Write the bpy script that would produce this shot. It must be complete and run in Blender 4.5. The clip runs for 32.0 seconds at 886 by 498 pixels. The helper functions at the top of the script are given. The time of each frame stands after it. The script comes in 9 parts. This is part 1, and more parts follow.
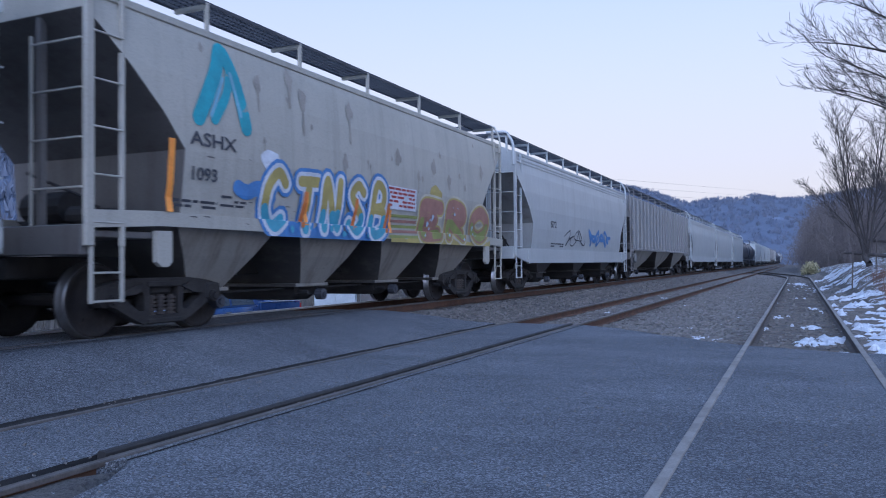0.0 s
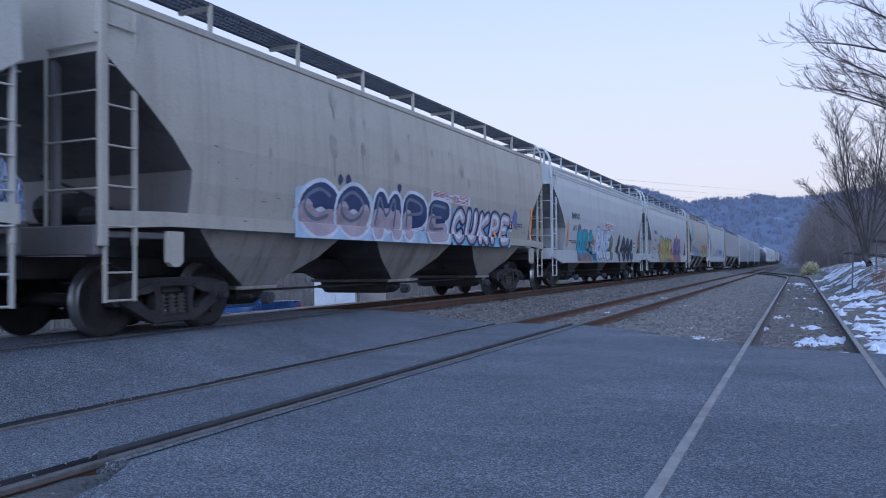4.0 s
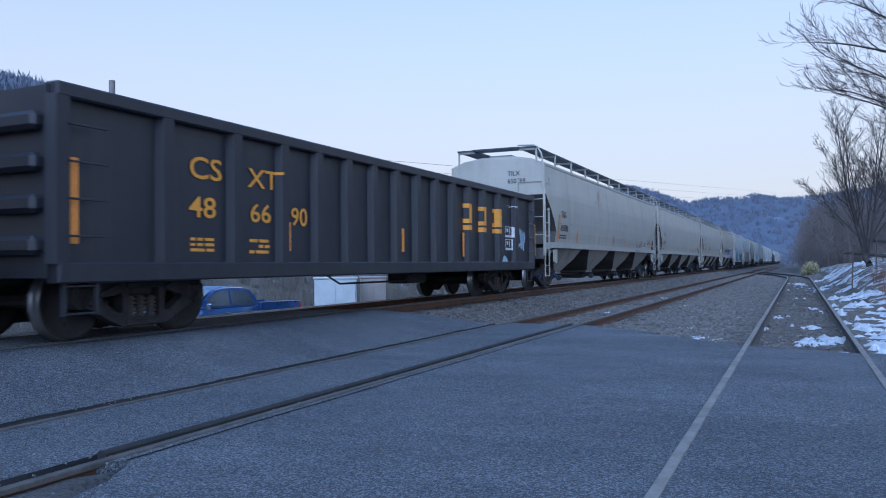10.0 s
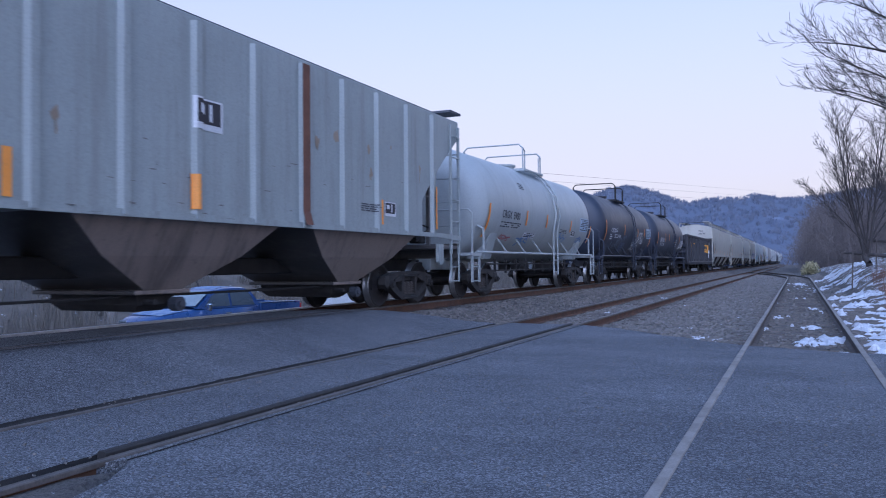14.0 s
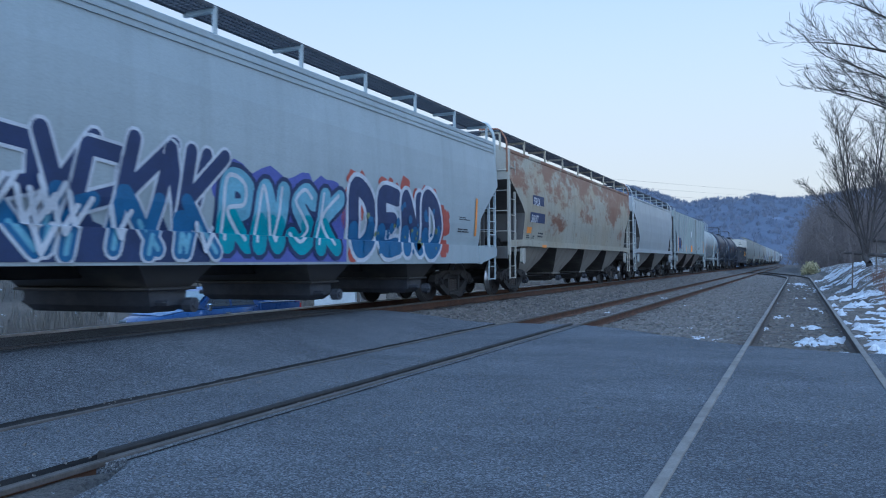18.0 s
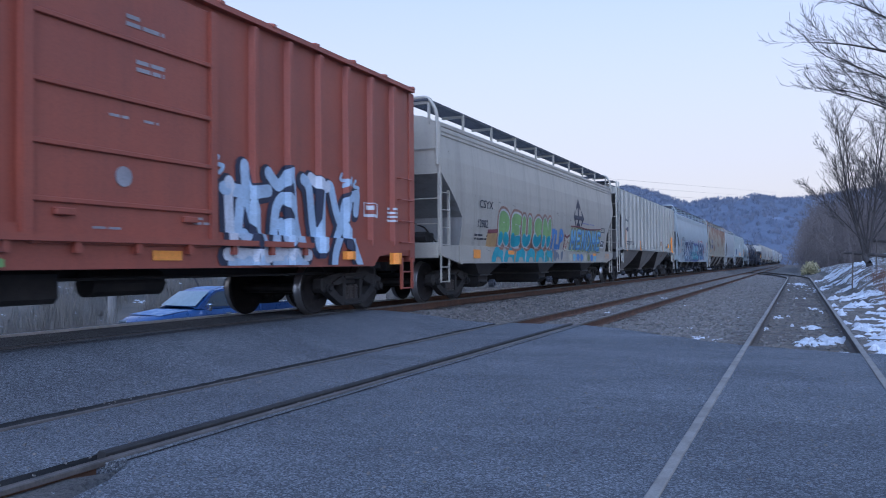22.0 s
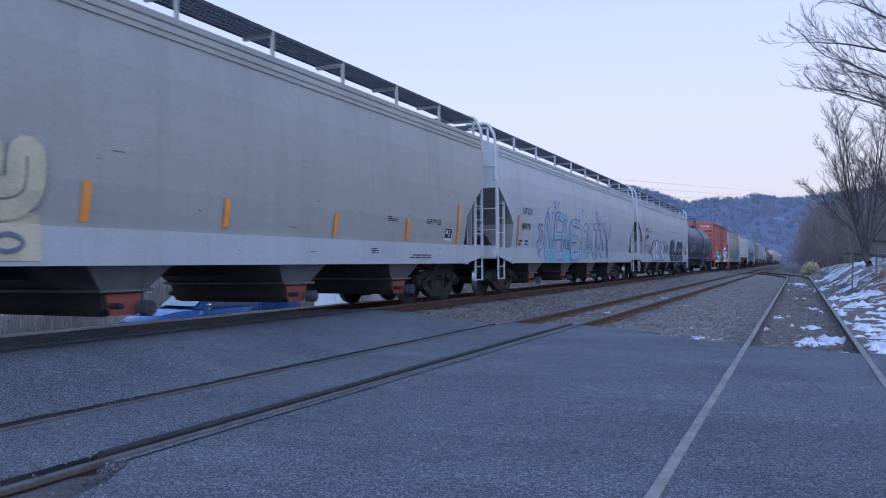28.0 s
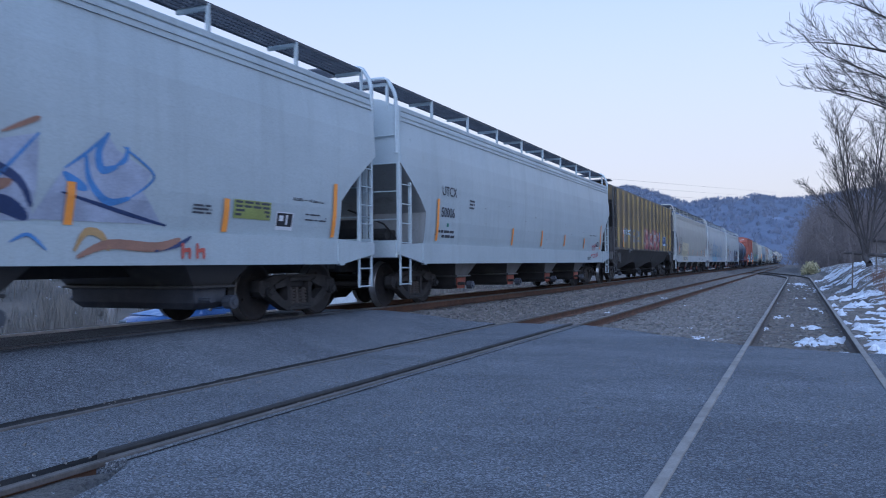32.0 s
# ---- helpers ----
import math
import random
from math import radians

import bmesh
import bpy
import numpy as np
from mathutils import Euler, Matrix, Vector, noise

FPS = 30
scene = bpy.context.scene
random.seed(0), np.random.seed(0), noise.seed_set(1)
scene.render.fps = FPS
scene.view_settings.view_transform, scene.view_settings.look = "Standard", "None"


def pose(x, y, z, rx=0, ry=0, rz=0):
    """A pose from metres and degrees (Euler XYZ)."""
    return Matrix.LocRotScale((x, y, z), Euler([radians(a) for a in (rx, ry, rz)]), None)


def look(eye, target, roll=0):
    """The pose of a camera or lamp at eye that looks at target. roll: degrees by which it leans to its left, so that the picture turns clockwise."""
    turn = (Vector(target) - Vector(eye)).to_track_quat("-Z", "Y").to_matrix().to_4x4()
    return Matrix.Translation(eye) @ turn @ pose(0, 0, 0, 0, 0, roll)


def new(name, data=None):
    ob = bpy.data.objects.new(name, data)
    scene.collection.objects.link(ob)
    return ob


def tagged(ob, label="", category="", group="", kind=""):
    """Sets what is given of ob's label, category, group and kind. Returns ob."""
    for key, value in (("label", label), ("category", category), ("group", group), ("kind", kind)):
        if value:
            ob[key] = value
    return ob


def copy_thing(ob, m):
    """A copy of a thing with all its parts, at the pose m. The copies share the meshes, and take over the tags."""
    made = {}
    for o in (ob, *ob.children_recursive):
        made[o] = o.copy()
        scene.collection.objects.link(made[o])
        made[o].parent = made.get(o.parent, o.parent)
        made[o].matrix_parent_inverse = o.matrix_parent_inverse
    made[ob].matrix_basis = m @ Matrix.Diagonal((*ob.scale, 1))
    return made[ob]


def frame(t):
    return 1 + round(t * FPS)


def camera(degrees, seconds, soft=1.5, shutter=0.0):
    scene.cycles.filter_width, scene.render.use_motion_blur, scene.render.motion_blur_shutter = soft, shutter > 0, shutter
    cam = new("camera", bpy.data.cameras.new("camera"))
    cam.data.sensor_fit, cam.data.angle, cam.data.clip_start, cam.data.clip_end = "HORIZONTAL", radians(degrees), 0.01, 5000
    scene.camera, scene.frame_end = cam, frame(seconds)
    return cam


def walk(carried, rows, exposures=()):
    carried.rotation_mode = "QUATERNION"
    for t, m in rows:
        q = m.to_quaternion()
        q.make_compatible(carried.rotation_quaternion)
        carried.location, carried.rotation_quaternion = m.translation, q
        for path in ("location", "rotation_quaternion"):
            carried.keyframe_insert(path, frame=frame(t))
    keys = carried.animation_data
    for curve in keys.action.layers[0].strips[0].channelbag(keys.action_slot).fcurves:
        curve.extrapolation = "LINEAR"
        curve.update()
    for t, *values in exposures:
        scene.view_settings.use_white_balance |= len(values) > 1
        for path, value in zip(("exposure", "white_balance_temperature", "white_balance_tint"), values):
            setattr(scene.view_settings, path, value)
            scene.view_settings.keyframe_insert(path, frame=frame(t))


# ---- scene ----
# One still camera beside a level crossing; x is across the tracks, y along them, z up; z = 0 is the crossing's deck.
cam = camera(59.4, 32.0, soft=1.0, shutter=0.12)
EYE = Vector((0, 0, 1.235))
YAW, TILT = radians(24.58), radians(1.125)
AIM = EYE + Vector((-math.sin(YAW) * math.cos(TILT), math.cos(YAW) * math.cos(TILT), math.sin(TILT)))
walk(cam, [(0, look(EYE, AIM, -0.497)), (32, look(EYE, AIM, -0.497))],
     exposures=[(0, 0.82, 5180, 8), (1, 0.8, 4980, 4), (2, 0.82, 5020, 4), (3.5, 0.82, 5150, 6), (6, 0.82, 5180, 10), (9, 0.8, 5150, 8), (10, 0.76, 4940, 0), (11, 0.85, 5000, 4), (13, 0.85, 5120, 10), (14.5, 0.8, 5180, 13),
                (17, 0.79, 4980, -4), (18.5, 0.79, 4960, -7), (19.7, 0.82, 5200, 8), (22, 0.82, 5150, 6), (23, 0.82, 5040, 2), (24, 0.82, 5040, 2), (25.5, 0.8, 5100, 5), (28, 0.8, 5150, 10), (29.2, 0.82, 5150, 9), (30, 0.8, 4970, 3), (31, 0.75, 4960, -1), (32, 0.8, 5080, 4)])

# ---- daylight: clear dusk sky, the sun gone behind the hills ----
world = bpy.data.worlds.new("dusk")
scene.world = world
world.use_nodes = True
wn = world.node_tree.nodes
sky = wn.new("ShaderNodeTexSky")
sky.sky_type, sky.sun_disc = "NISHITA", False
sky.sun_elevation, sky.sun_rotation = radians(35), radians(168)
sky.air_density, sky.dust_density, sky.ozone_density = 1.0, 1.0, 2.0
wn["Background"].inputs["Strength"].default_value = 0.15
haze = wn.new("ShaderNodeMix")          # evening haze: thick at the horizon all round, gone high up
haze.data_type = "RGBA"
level = wn.new("ShaderNodeSeparateXYZ")
world.node_tree.links.new(wn.new("ShaderNodeTexCoord").outputs["Generated"], level.inputs[0])
thin = wn.new("ShaderNodeMapRange")
thin.interpolation_type = "SMOOTHSTEP"
for k, v in (("From Min", 0.0), ("From Max", 0.78), ("To Min", 0.95), ("To Max", 0.0)):
    thin.inputs[k].default_value = v
world.node_tree.links.new(level.outputs["Z"], thin.inputs["Value"])
world.node_tree.links.new(thin.outputs["Result"], haze.inputs[0])
haze.inputs[7].default_value = (3.3, 2.62, 2.34, 1)
world.node_tree.links.new(sky.outputs["Color"], haze.inputs[6])
world.node_tree.links.new(haze.outputs[2], wn["Background"].inputs["Color"])
sun = new("sun", bpy.data.lights.new("sun", "SUN"))
sun.data.energy, sun.data.angle, sun.data.color = 1.35, radians(80), (0.52, 0.62, 0.95)
sun.matrix_world = look((9.8, -46, 33), (0, 0, 0))

# ---- plan ----
XM, ZM = -8.62, 0.372      # main track, which the train rides: centre and rail top
XS, XT = -4.84, 0.025      # second track and siding, rail tops at 0
GAUGE = 0.7525             # centre of a rail from its track's centre
SPEED = 12.81
RW = 0.457                 # wheel radius


# ---- materials ----
def rgb(c):
    return (*c, 1.0)


def material(name, base, other=None, rough=0.7, metal=0.0, scale=3.0, grain=60.0, bump=0.15, stretch=(1, 1, 1), dirt=None,
             dirt_amount=0.5, random_tone=0.0, spots=None, spot_scale=1.0, spot_cut=0.6, soft_spot=0.08, coords="Object", grain_mix=0.35, rise=None):
    """Two scales of noise between two tones, an optional layer of dirt in streaks, and spots with an edge (rust, snow)."""
    m = bpy.data.materials.new(name)
    m.use_nodes = True
    nt = m.node_tree
    n, l = nt.nodes, nt.links
    b = n["Principled BSDF"]
    co = n.new("ShaderNodeTexCoord").outputs[coords]
    mp = n.new("ShaderNodeMapping")
    mp.inputs["Scale"].default_value = stretch
    l.new(co, mp.inputs["Vector"])

    def noise_of(sc, detail=4.0, vec=None, rg=0.6):
        t = n.new("ShaderNodeTexNoise")
        t.inputs["Scale"].default_value, t.inputs["Detail"].default_value = sc, detail
        t.inputs["Roughness"].default_value = rg
        l.new(vec or mp.outputs["Vector"], t.inputs["Vector"])
        return t.outputs["Fac"]

    def ramp(fac, lo, hi):
        r = n.new("ShaderNodeMapRange")
        r.interpolation_type = "SMOOTHSTEP"
        r.inputs["From Min"].default_value, r.inputs["From Max"].default_value = lo, hi
        l.new(fac, r.inputs["Value"])
        return r.outputs["Result"]

    def mix(fac, a, c, kind="MIX"):
        x = n.new("ShaderNodeMix")
        x.data_type, x.blend_type = "RGBA", kind
        if isinstance(fac, float):
            x.inputs[0].default_value = fac
        else:
            l.new(fac, x.inputs[0])
        for k, v in ((6, a), (7, c)):
            if isinstance(v, tuple):
                x.inputs[k].default_value = rgb(v)
            else:
                l.new(v, x.inputs[k])
        return x.outputs[2]

    def times(a, c):
        x = n.new("ShaderNodeMath")
        x.operation = "MULTIPLY"
        for k, v in ((0, a), (1, c)):
            if isinstance(v, float):
                x.inputs[k].default_value = v
            else:
                l.new(v, x.inputs[k])
        return x.outputs[0]

    other = other or tuple(v * 0.8 for v in base)
    col = mix(ramp(noise_of(scale), 0.3, 0.7), base, other)
    fine = noise_of(grain, 3.0, co)
    col = mix(times(ramp(fine, 0.35, 0.75), grain_mix), col, tuple(v * 0.55 for v in other))
    if dirt:
        mp2 = n.new("ShaderNodeMapping")
        mp2.inputs["Scale"].default_value = (1.0, 2.6, 0.16)
        l.new(co, mp2.inputs["Vector"])
        col = mix(times(ramp(noise_of(1.3, 5.0, mp2.outputs["Vector"], 0.7), 0.45, 0.72), dirt_amount), col, dirt)
        col = mix(times(ramp(noise_of(7.0, 4.0, co, 0.7), 0.55, 0.75), dirt_amount * 0.6), col, tuple(v * 0.7 for v in dirt))
    if spots:
        s1 = noise_of(spot_scale, 8.0, None, 0.7)
        if rise:
            up = n.new("ShaderNodeSeparateXYZ")
            l.new(co, up.inputs[0])
            lean = n.new("ShaderNodeMath")
            lean.operation = "MULTIPLY_ADD"
            l.new(up.outputs["Z"], lean.inputs[0])
            lean.inputs[1].default_value, lean.inputs[2].default_value = rise[1], -rise[0] * rise[1]
            both = n.new("ShaderNodeMath")
            l.new(s1, both.inputs[0])
            l.new(lean.outputs[0], both.inputs[1])
            s1 = both.outputs[0]
        col = mix(ramp(s1, spot_cut, spot_cut + soft_spot), col, spots)
    if random_tone:
        oi = n.new("ShaderNodeObjectInfo").outputs["Random"]
        geo = n.new("ShaderNodeNewGeometry").outputs["Random Per Island"]
        ad = n.new("ShaderNodeMath")
        ad.operation = "PINGPONG"
        sm = n.new("ShaderNodeMath")
        l.new(oi, sm.inputs[0])
        l.new(geo, sm.inputs[1])
        l.new(sm.outputs[0], ad.inputs[0])
        ad.inputs[1].default_value = 1.0
        col = mix(times(ad.outputs[0], random_tone), col, tuple(v * 0.35 for v in base))
    l.new(col, b.inputs["Base Color"])
    b.inputs["Metallic"].default_value = metal
    rr = n.new("ShaderNodeMapRange")
    rr.inputs["To Min"].default_value, rr.inputs["To Max"].default_value = max(0.05, rough - 0.12), min(1, rough + 0.12)
    l.new(noise_of(scale * 3), rr.inputs["Value"])
    l.new(rr.outputs["Result"], b.inputs["Roughness"])
    if bump:
        bp = n.new("ShaderNodeBump")
        bp.inputs["Strength"].default_value, bp.inputs["Distance"].default_value = bump, 0.02
        l.new(fine, bp.inputs["Height"])
        l.new(bp.outputs["Normal"], b.inputs["Normal"])
    return m


def plain(name, base, rough=0.6, metal=0.0):
    return material(name, base, tuple(v * 0.88 for v in base), rough, metal, 4.0, 40.0, 0.05)


M = {}
def asphalt():
    """Worn asphalt: dark binder, pale chips, wheel-polished and patched areas."""
    m = bpy.data.materials.new("asphalt")
    m.use_nodes = True
    n, l = m.node_tree.nodes, m.node_tree.links
    b = n["Principled BSDF"]
    co = n.new("ShaderNodeTexCoord").outputs["Object"]

    def tex(scale, detail, lo, hi, rough=0.6, sx=1.0):
        mp = n.new("ShaderNodeMapping")
        mp.inputs["Scale"].default_value = (sx, 1, 1)
        l.new(co, mp.inputs["Vector"])
        t = n.new("ShaderNodeTexNoise")
        t.inputs["Scale"].default_value, t.inputs["Detail"].default_value, t.inputs["Roughness"].default_value = scale, detail, rough
        l.new(mp.outputs["Vector"], t.inputs["Vector"])
        r = n.new("ShaderNodeMapRange")
        r.inputs["From Min"].default_value, r.inputs["From Max"].default_value = lo, hi
        l.new(t.outputs["Fac"], r.inputs["Value"])
        return r.outputs["Result"], t.outputs["Fac"]

    def mix(fac, a, c):
        x = n.new("ShaderNodeMix")
        x.data_type = "RGBA"
        l.new(fac, x.inputs[0])
        for k, v in ((6, a), (7, c)):
            if isinstance(v, tuple):
                x.inputs[k].default_value = rgb(v)
            else:
                l.new(v, x.inputs[k])
        return x.outputs[2]
    patch_f, _ = tex(0.45, 5, 0.4, 0.62)
    streak_f, _ = tex(1.3, 5, 0.45, 0.7, 0.7, 0.35)
    chip_f, chip_h = tex(95, 3, 0.5, 0.6, 0.7)
    pit_f, pit_h = tex(42, 4, 0.5, 0.62, 0.75)
    broad_f, _ = tex(0.22, 4, 0.42, 0.6, 0.55, 0.45)
    tone = mix(patch_f, (0.118, 0.112, 0.12), (0.185, 0.176, 0.182))
    tone = mix(streak_f, tone, (0.088, 0.083, 0.09))
    tone = mix(broad_f, tone, (0.125, 0.117, 0.124))
    lit = mix(chip_f, tone, (0.23, 0.215, 0.22))
    pitted = mix(pit_f, lit, (0.05, 0.049, 0.054))
    vo = n.new("ShaderNodeTexVoronoi")
    vo.inputs["Scale"].default_value = 95
    l.new(co, vo.inputs["Vector"])
    sep = n.new("ShaderNodeSeparateColor")
    l.new(vo.outputs["Color"], sep.inputs["Color"])
    pw = n.new("ShaderNodeMath")
    pw.operation = "POWER"
    pw.inputs[1].default_value = 2.2
    l.new(sep.outputs[0], pw.inputs[0])
    stones = mix(pw.outputs[0], (0.035, 0.033, 0.037), (0.42, 0.395, 0.405))
    worn = n.new("ShaderNodeMix")
    worn.data_type, worn.blend_type = "RGBA", "MULTIPLY"
    worn.inputs[0].default_value = 1.0
    scuff_f, _ = tex(0.9, 6, 0.36, 0.66, 0.68, 0.5)
    dark_f, _ = tex(0.3, 3, 0.5, 0.68, 0.5, 0.3)
    shade = mix(scuff_f, (0.72, 0.8, 0.84), (1.08, 1.19, 1.22))
    shade = mix(dark_f, shade, (0.63, 0.7, 0.75))
    half = n.new("ShaderNodeMix")
    half.data_type = "RGBA"
    half.inputs[0].default_value = 0.6
    l.new(pitted, half.inputs[6])
    l.new(stones, half.inputs[7])
    l.new(half.outputs[2], worn.inputs[6])
    l.new(shade, worn.inputs[7])
    l.new(worn.outputs[2], b.inputs["Base Color"])
    b.inputs["Roughness"].default_value = 0.88
    bp = n.new("ShaderNodeBump")
    bp.inputs["Strength"].default_value, bp.inputs["Distance"].default_value = 1.0, 0.03
    l.new(pit_h, bp.inputs["Height"])
    l.new(bp.outputs["Normal"], b.inputs["Normal"])
    return m


M["asphalt"] = asphalt()
M["ballast"] = material("ballast", (0.16, 0.142, 0.126), (0.085, 0.075, 0.066), 0.95, 0, 1.2, 38, 1.6, grain_mix=0.9, spots=(0.7, 0.72, 0.75), spot_scale=1.1, spot_cut=0.68, soft_spot=0.03)
M["stone"] = material("ballast stone", (0.34, 0.31, 0.28), (0.19, 0.168, 0.148), 0.95, 0, 5, 60, 0.4, random_tone=0.9)
M["tie"] = material("weathered tie", (0.13, 0.11, 0.094), (0.07, 0.06, 0.052), 0.95, 0, 3, 40, 0.6, stretch=(0.4, 6, 2))
M["rail_rust"] = material("rusty rail", (0.15, 0.075, 0.042), (0.09, 0.05, 0.033), 0.85, 0.2, 4, 50, 0.3)
M["rail_old"] = material("old rail", (0.12, 0.1, 0.09), (0.07, 0.06, 0.055), 0.75, 0.3, 4, 50, 0.3)
M["rail_head"] = material("worn rail head", (0.15, 0.13, 0.115), (0.09, 0.078, 0.068), 0.6, 0.2, 6, 60, 0.1)
# base colour lightened to hold the sky's sheen on the polished head
M["rail_shiny"] = material("polished rail head", (0.78, 0.77, 0.76), (0.66, 0.65, 0.64), 0.4, 0.4, 6, 60, 0.03)
M["flangeway"] = material("flangeway dirt", (0.04, 0.038, 0.038), (0.018, 0.018, 0.018), 1.0, 0, 3, 60, 0.6)
M["rail_pale"] = material("pale worn rail", (0.29, 0.265, 0.235), (0.19, 0.17, 0.148), 0.75, 0.1, 5, 60, 0.1)
M["snow"] = material("old snow", (0.66, 0.67, 0.69), (0.46, 0.46, 0.48), 0.85, 0, 4, 40, 0.5)
M["dirt"] = material("winter ground", (0.16, 0.125, 0.1), (0.1, 0.085, 0.065), 0.95, 0, 0.5, 25, 0.9, spots=(0.6, 0.61, 0.63), spot_scale=2.2, spot_cut=0.52, soft_spot=0.05)
M["scrub"] = material("scrubby winter ground", (0.15, 0.125, 0.1), (0.09, 0.078, 0.064), 0.95, 0, 0.6, 20, 0.9, spots=(0.7, 0.72, 0.76), spot_scale=1.6, spot_cut=0.63, soft_spot=0.03)
M["bark"] = material("bark", (0.075, 0.064, 0.058), (0.05, 0.043, 0.04), 0.95, 0, 6, 50, 0.6, stretch=(1, 1, 0.3))
M["twig"] = material("twigs", (0.16, 0.135, 0.125), (0.115, 0.1, 0.095), 0.95, 0, 3, 40, 0)
M["litter"] = material("dirt and dead leaves", (0.21, 0.17, 0.135), (0.11, 0.09, 0.072), 0.95, 0, 5.0, 30, 1.5, grain_mix=0.9)
M["brush"] = material("dry brush", (0.22, 0.195, 0.16), (0.13, 0.115, 0.1), 0.95, 0, 1.0, 30, 0.2, random_tone=0.5)
# bluish base colour stands for the haze of distance
M["hill"] = material("hazed wooded hill", (0.125, 0.147, 0.2), (0.112, 0.132, 0.182), 0.95, 0, 0.02, 0.35, 0, spots=(0.21, 0.245, 0.32), spot_scale=0.009, spot_cut=0.64, soft_spot=0.12)
M["black_iron"] = material("grimy black iron", (0.022, 0.021, 0.021), (0.038, 0.034, 0.031), 0.8, 0.1, 3, 40, 0.2)
M["truck_iron"] = material("dusty cast iron", (0.058, 0.051, 0.046), (0.028, 0.025, 0.023), 0.85, 0.1, 3, 40, 0.2)
M["wheel"] = material("wheel steel", (0.038, 0.032, 0.03), (0.024, 0.021, 0.02), 0.65, 0.3, 5, 40, 0.1)
M["tread"] = material("bright wheel tread", (0.4, 0.39, 0.38), (0.3, 0.29, 0.28), 0.35, 0.85, 8, 60, 0.02)
M["spring"] = plain("spring steel", (0.09, 0.075, 0.065), 0.7, 0.3)
M["blue_cap"] = plain("dull blue paint", (0.045, 0.085, 0.2), 0.6)
M["galv"] = material("galvanised grating", (0.1, 0.105, 0.12), (0.07, 0.073, 0.085), 0.6, 0.4, 3, 40, 0.05)
M["stripe"] = plain("orange yellow reflective strip", (0.95, 0.35, 0.05), 0.45)
M["ink"] = plain("dark stencil paint", (0.06, 0.062, 0.075), 0.6)
M["chalk"] = plain("white stencil paint", (0.72, 0.72, 0.72), 0.6)
M["sign_yellow"] = plain("orange yellow stencil paint", (0.85, 0.38, 0.04), 0.6)
M["red_gate"] = material("faded red paint", (0.35, 0.1, 0.06), (0.25, 0.08, 0.055), 0.7, 0, 4, 40, 0.1)
M["weeds"] = material("reddish weeds", (0.2, 0.11, 0.075), (0.13, 0.075, 0.055), 0.95, 0, 1, 30, 0)
M["leaf_yellow"] = material("pale yellow leaves", (0.4, 0.36, 0.2), (0.3, 0.27, 0.16), 0.9, 0, 1, 30, 0)
# distance haze is put into this bluish tone as well
M["hill_wood"] = material("hazed distant bare woods", (0.155, 0.18, 0.24), (0.165, 0.18, 0.225), 0.95, 0, 0.05, 0.5, 0)
M["pole"] = material("weathered pole wood", (0.3, 0.28, 0.26), (0.2, 0.185, 0.17), 0.9, 0, 3, 40, 0.4, stretch=(1, 1, 0.1))
M["cabinet"] = material("pale cabinet paint", (0.62, 0.65, 0.66), (0.54, 0.57, 0.58), 0.5, 0, 2, 30, 0.03)
M["cabinet_tan"] = material("tan cabinet paint", (0.42, 0.37, 0.33), (0.36, 0.32, 0.29), 0.6, 0, 2, 30, 0.03)
M["truck_blue"] = material("blue car paint", (0.03, 0.075, 0.22), (0.026, 0.065, 0.19), 0.3, 0.2, 3, 60, 0.0)
M["chrome"] = plain("chrome", (0.7, 0.71, 0.72), 0.15, 1.0)
M["glass"] = plain("tinted glass", (0.05, 0.07, 0.09), 0.06)
M["glass"].node_tree.nodes["Principled BSDF"].inputs["IOR"].default_value = 2.2
# pale base colour stands for the sky mirrored in the windscreen
M["windscreen"] = plain("windscreen glass with sky reflection painted in", (0.22, 0.27, 0.29), 0.15)
M["windscreen"].node_tree.nodes["Principled BSDF"].inputs["IOR"].default_value = 2.4
M["truck_blue"].node_tree.nodes["Principled BSDF"].inputs["Coat Weight"].default_value = 0.8
M["frost"] = material("frost on paint", (0.3, 0.36, 0.46), (0.1, 0.17, 0.32), 0.6, 0, 3, 60, 0.1)
M["red_lens"] = plain("red lens", (0.4, 0.03, 0.03), 0.2)
M["rust"] = material("rust", (0.2, 0.09, 0.055), (0.13, 0.06, 0.04), 0.9, 0, 2, 40, 0.2)
GRIME = (0.1, 0.083, 0.068)


def paint(name, base, other=None, amount=0.45, dirt=GRIME, **more):
    return material(name, base, other or tuple(v * 0.9 for v in base), 0.45, 0, 0.7, 45, 0.04, dirt=dirt, dirt_amount=amount, **more)


M["white"] = paint("white car paint", (0.49, 0.5, 0.485), amount=0.15)
M["pale"] = paint("pale grey car paint", (0.455, 0.43, 0.365), amount=0.2)
M["cream"] = paint("cream grey car paint", (0.43, 0.39, 0.315), amount=0.24)
M["bluewhite"] = paint("cool white car paint", (0.44, 0.485, 0.49), amount=0.12)
M["beige"] = paint("dusty beige car paint", (0.41, 0.395, 0.345), amount=0.12)
M["streaky"] = paint("streaky grey paint", (0.271, 0.262, 0.254), amount=0.85, dirt=(0.14, 0.12, 0.105))
M["rusty"] = paint("rusting grey paint", (0.43, 0.41, 0.33), (0.4, 0.33, 0.22), amount=0.3, spots=(0.22, 0.098, 0.05), spot_scale=0.95, spot_cut=0.485, soft_spot=0.1, stretch=(1, 0.55, 1.1), rise=(2.55, 0.075))
M["yellow_rust"] = paint("worn yellow brown paint", (0.06, 0.045, 0.038), (0.17, 0.122, 0.045), amount=0.85, dirt=(0.05, 0.04, 0.036))
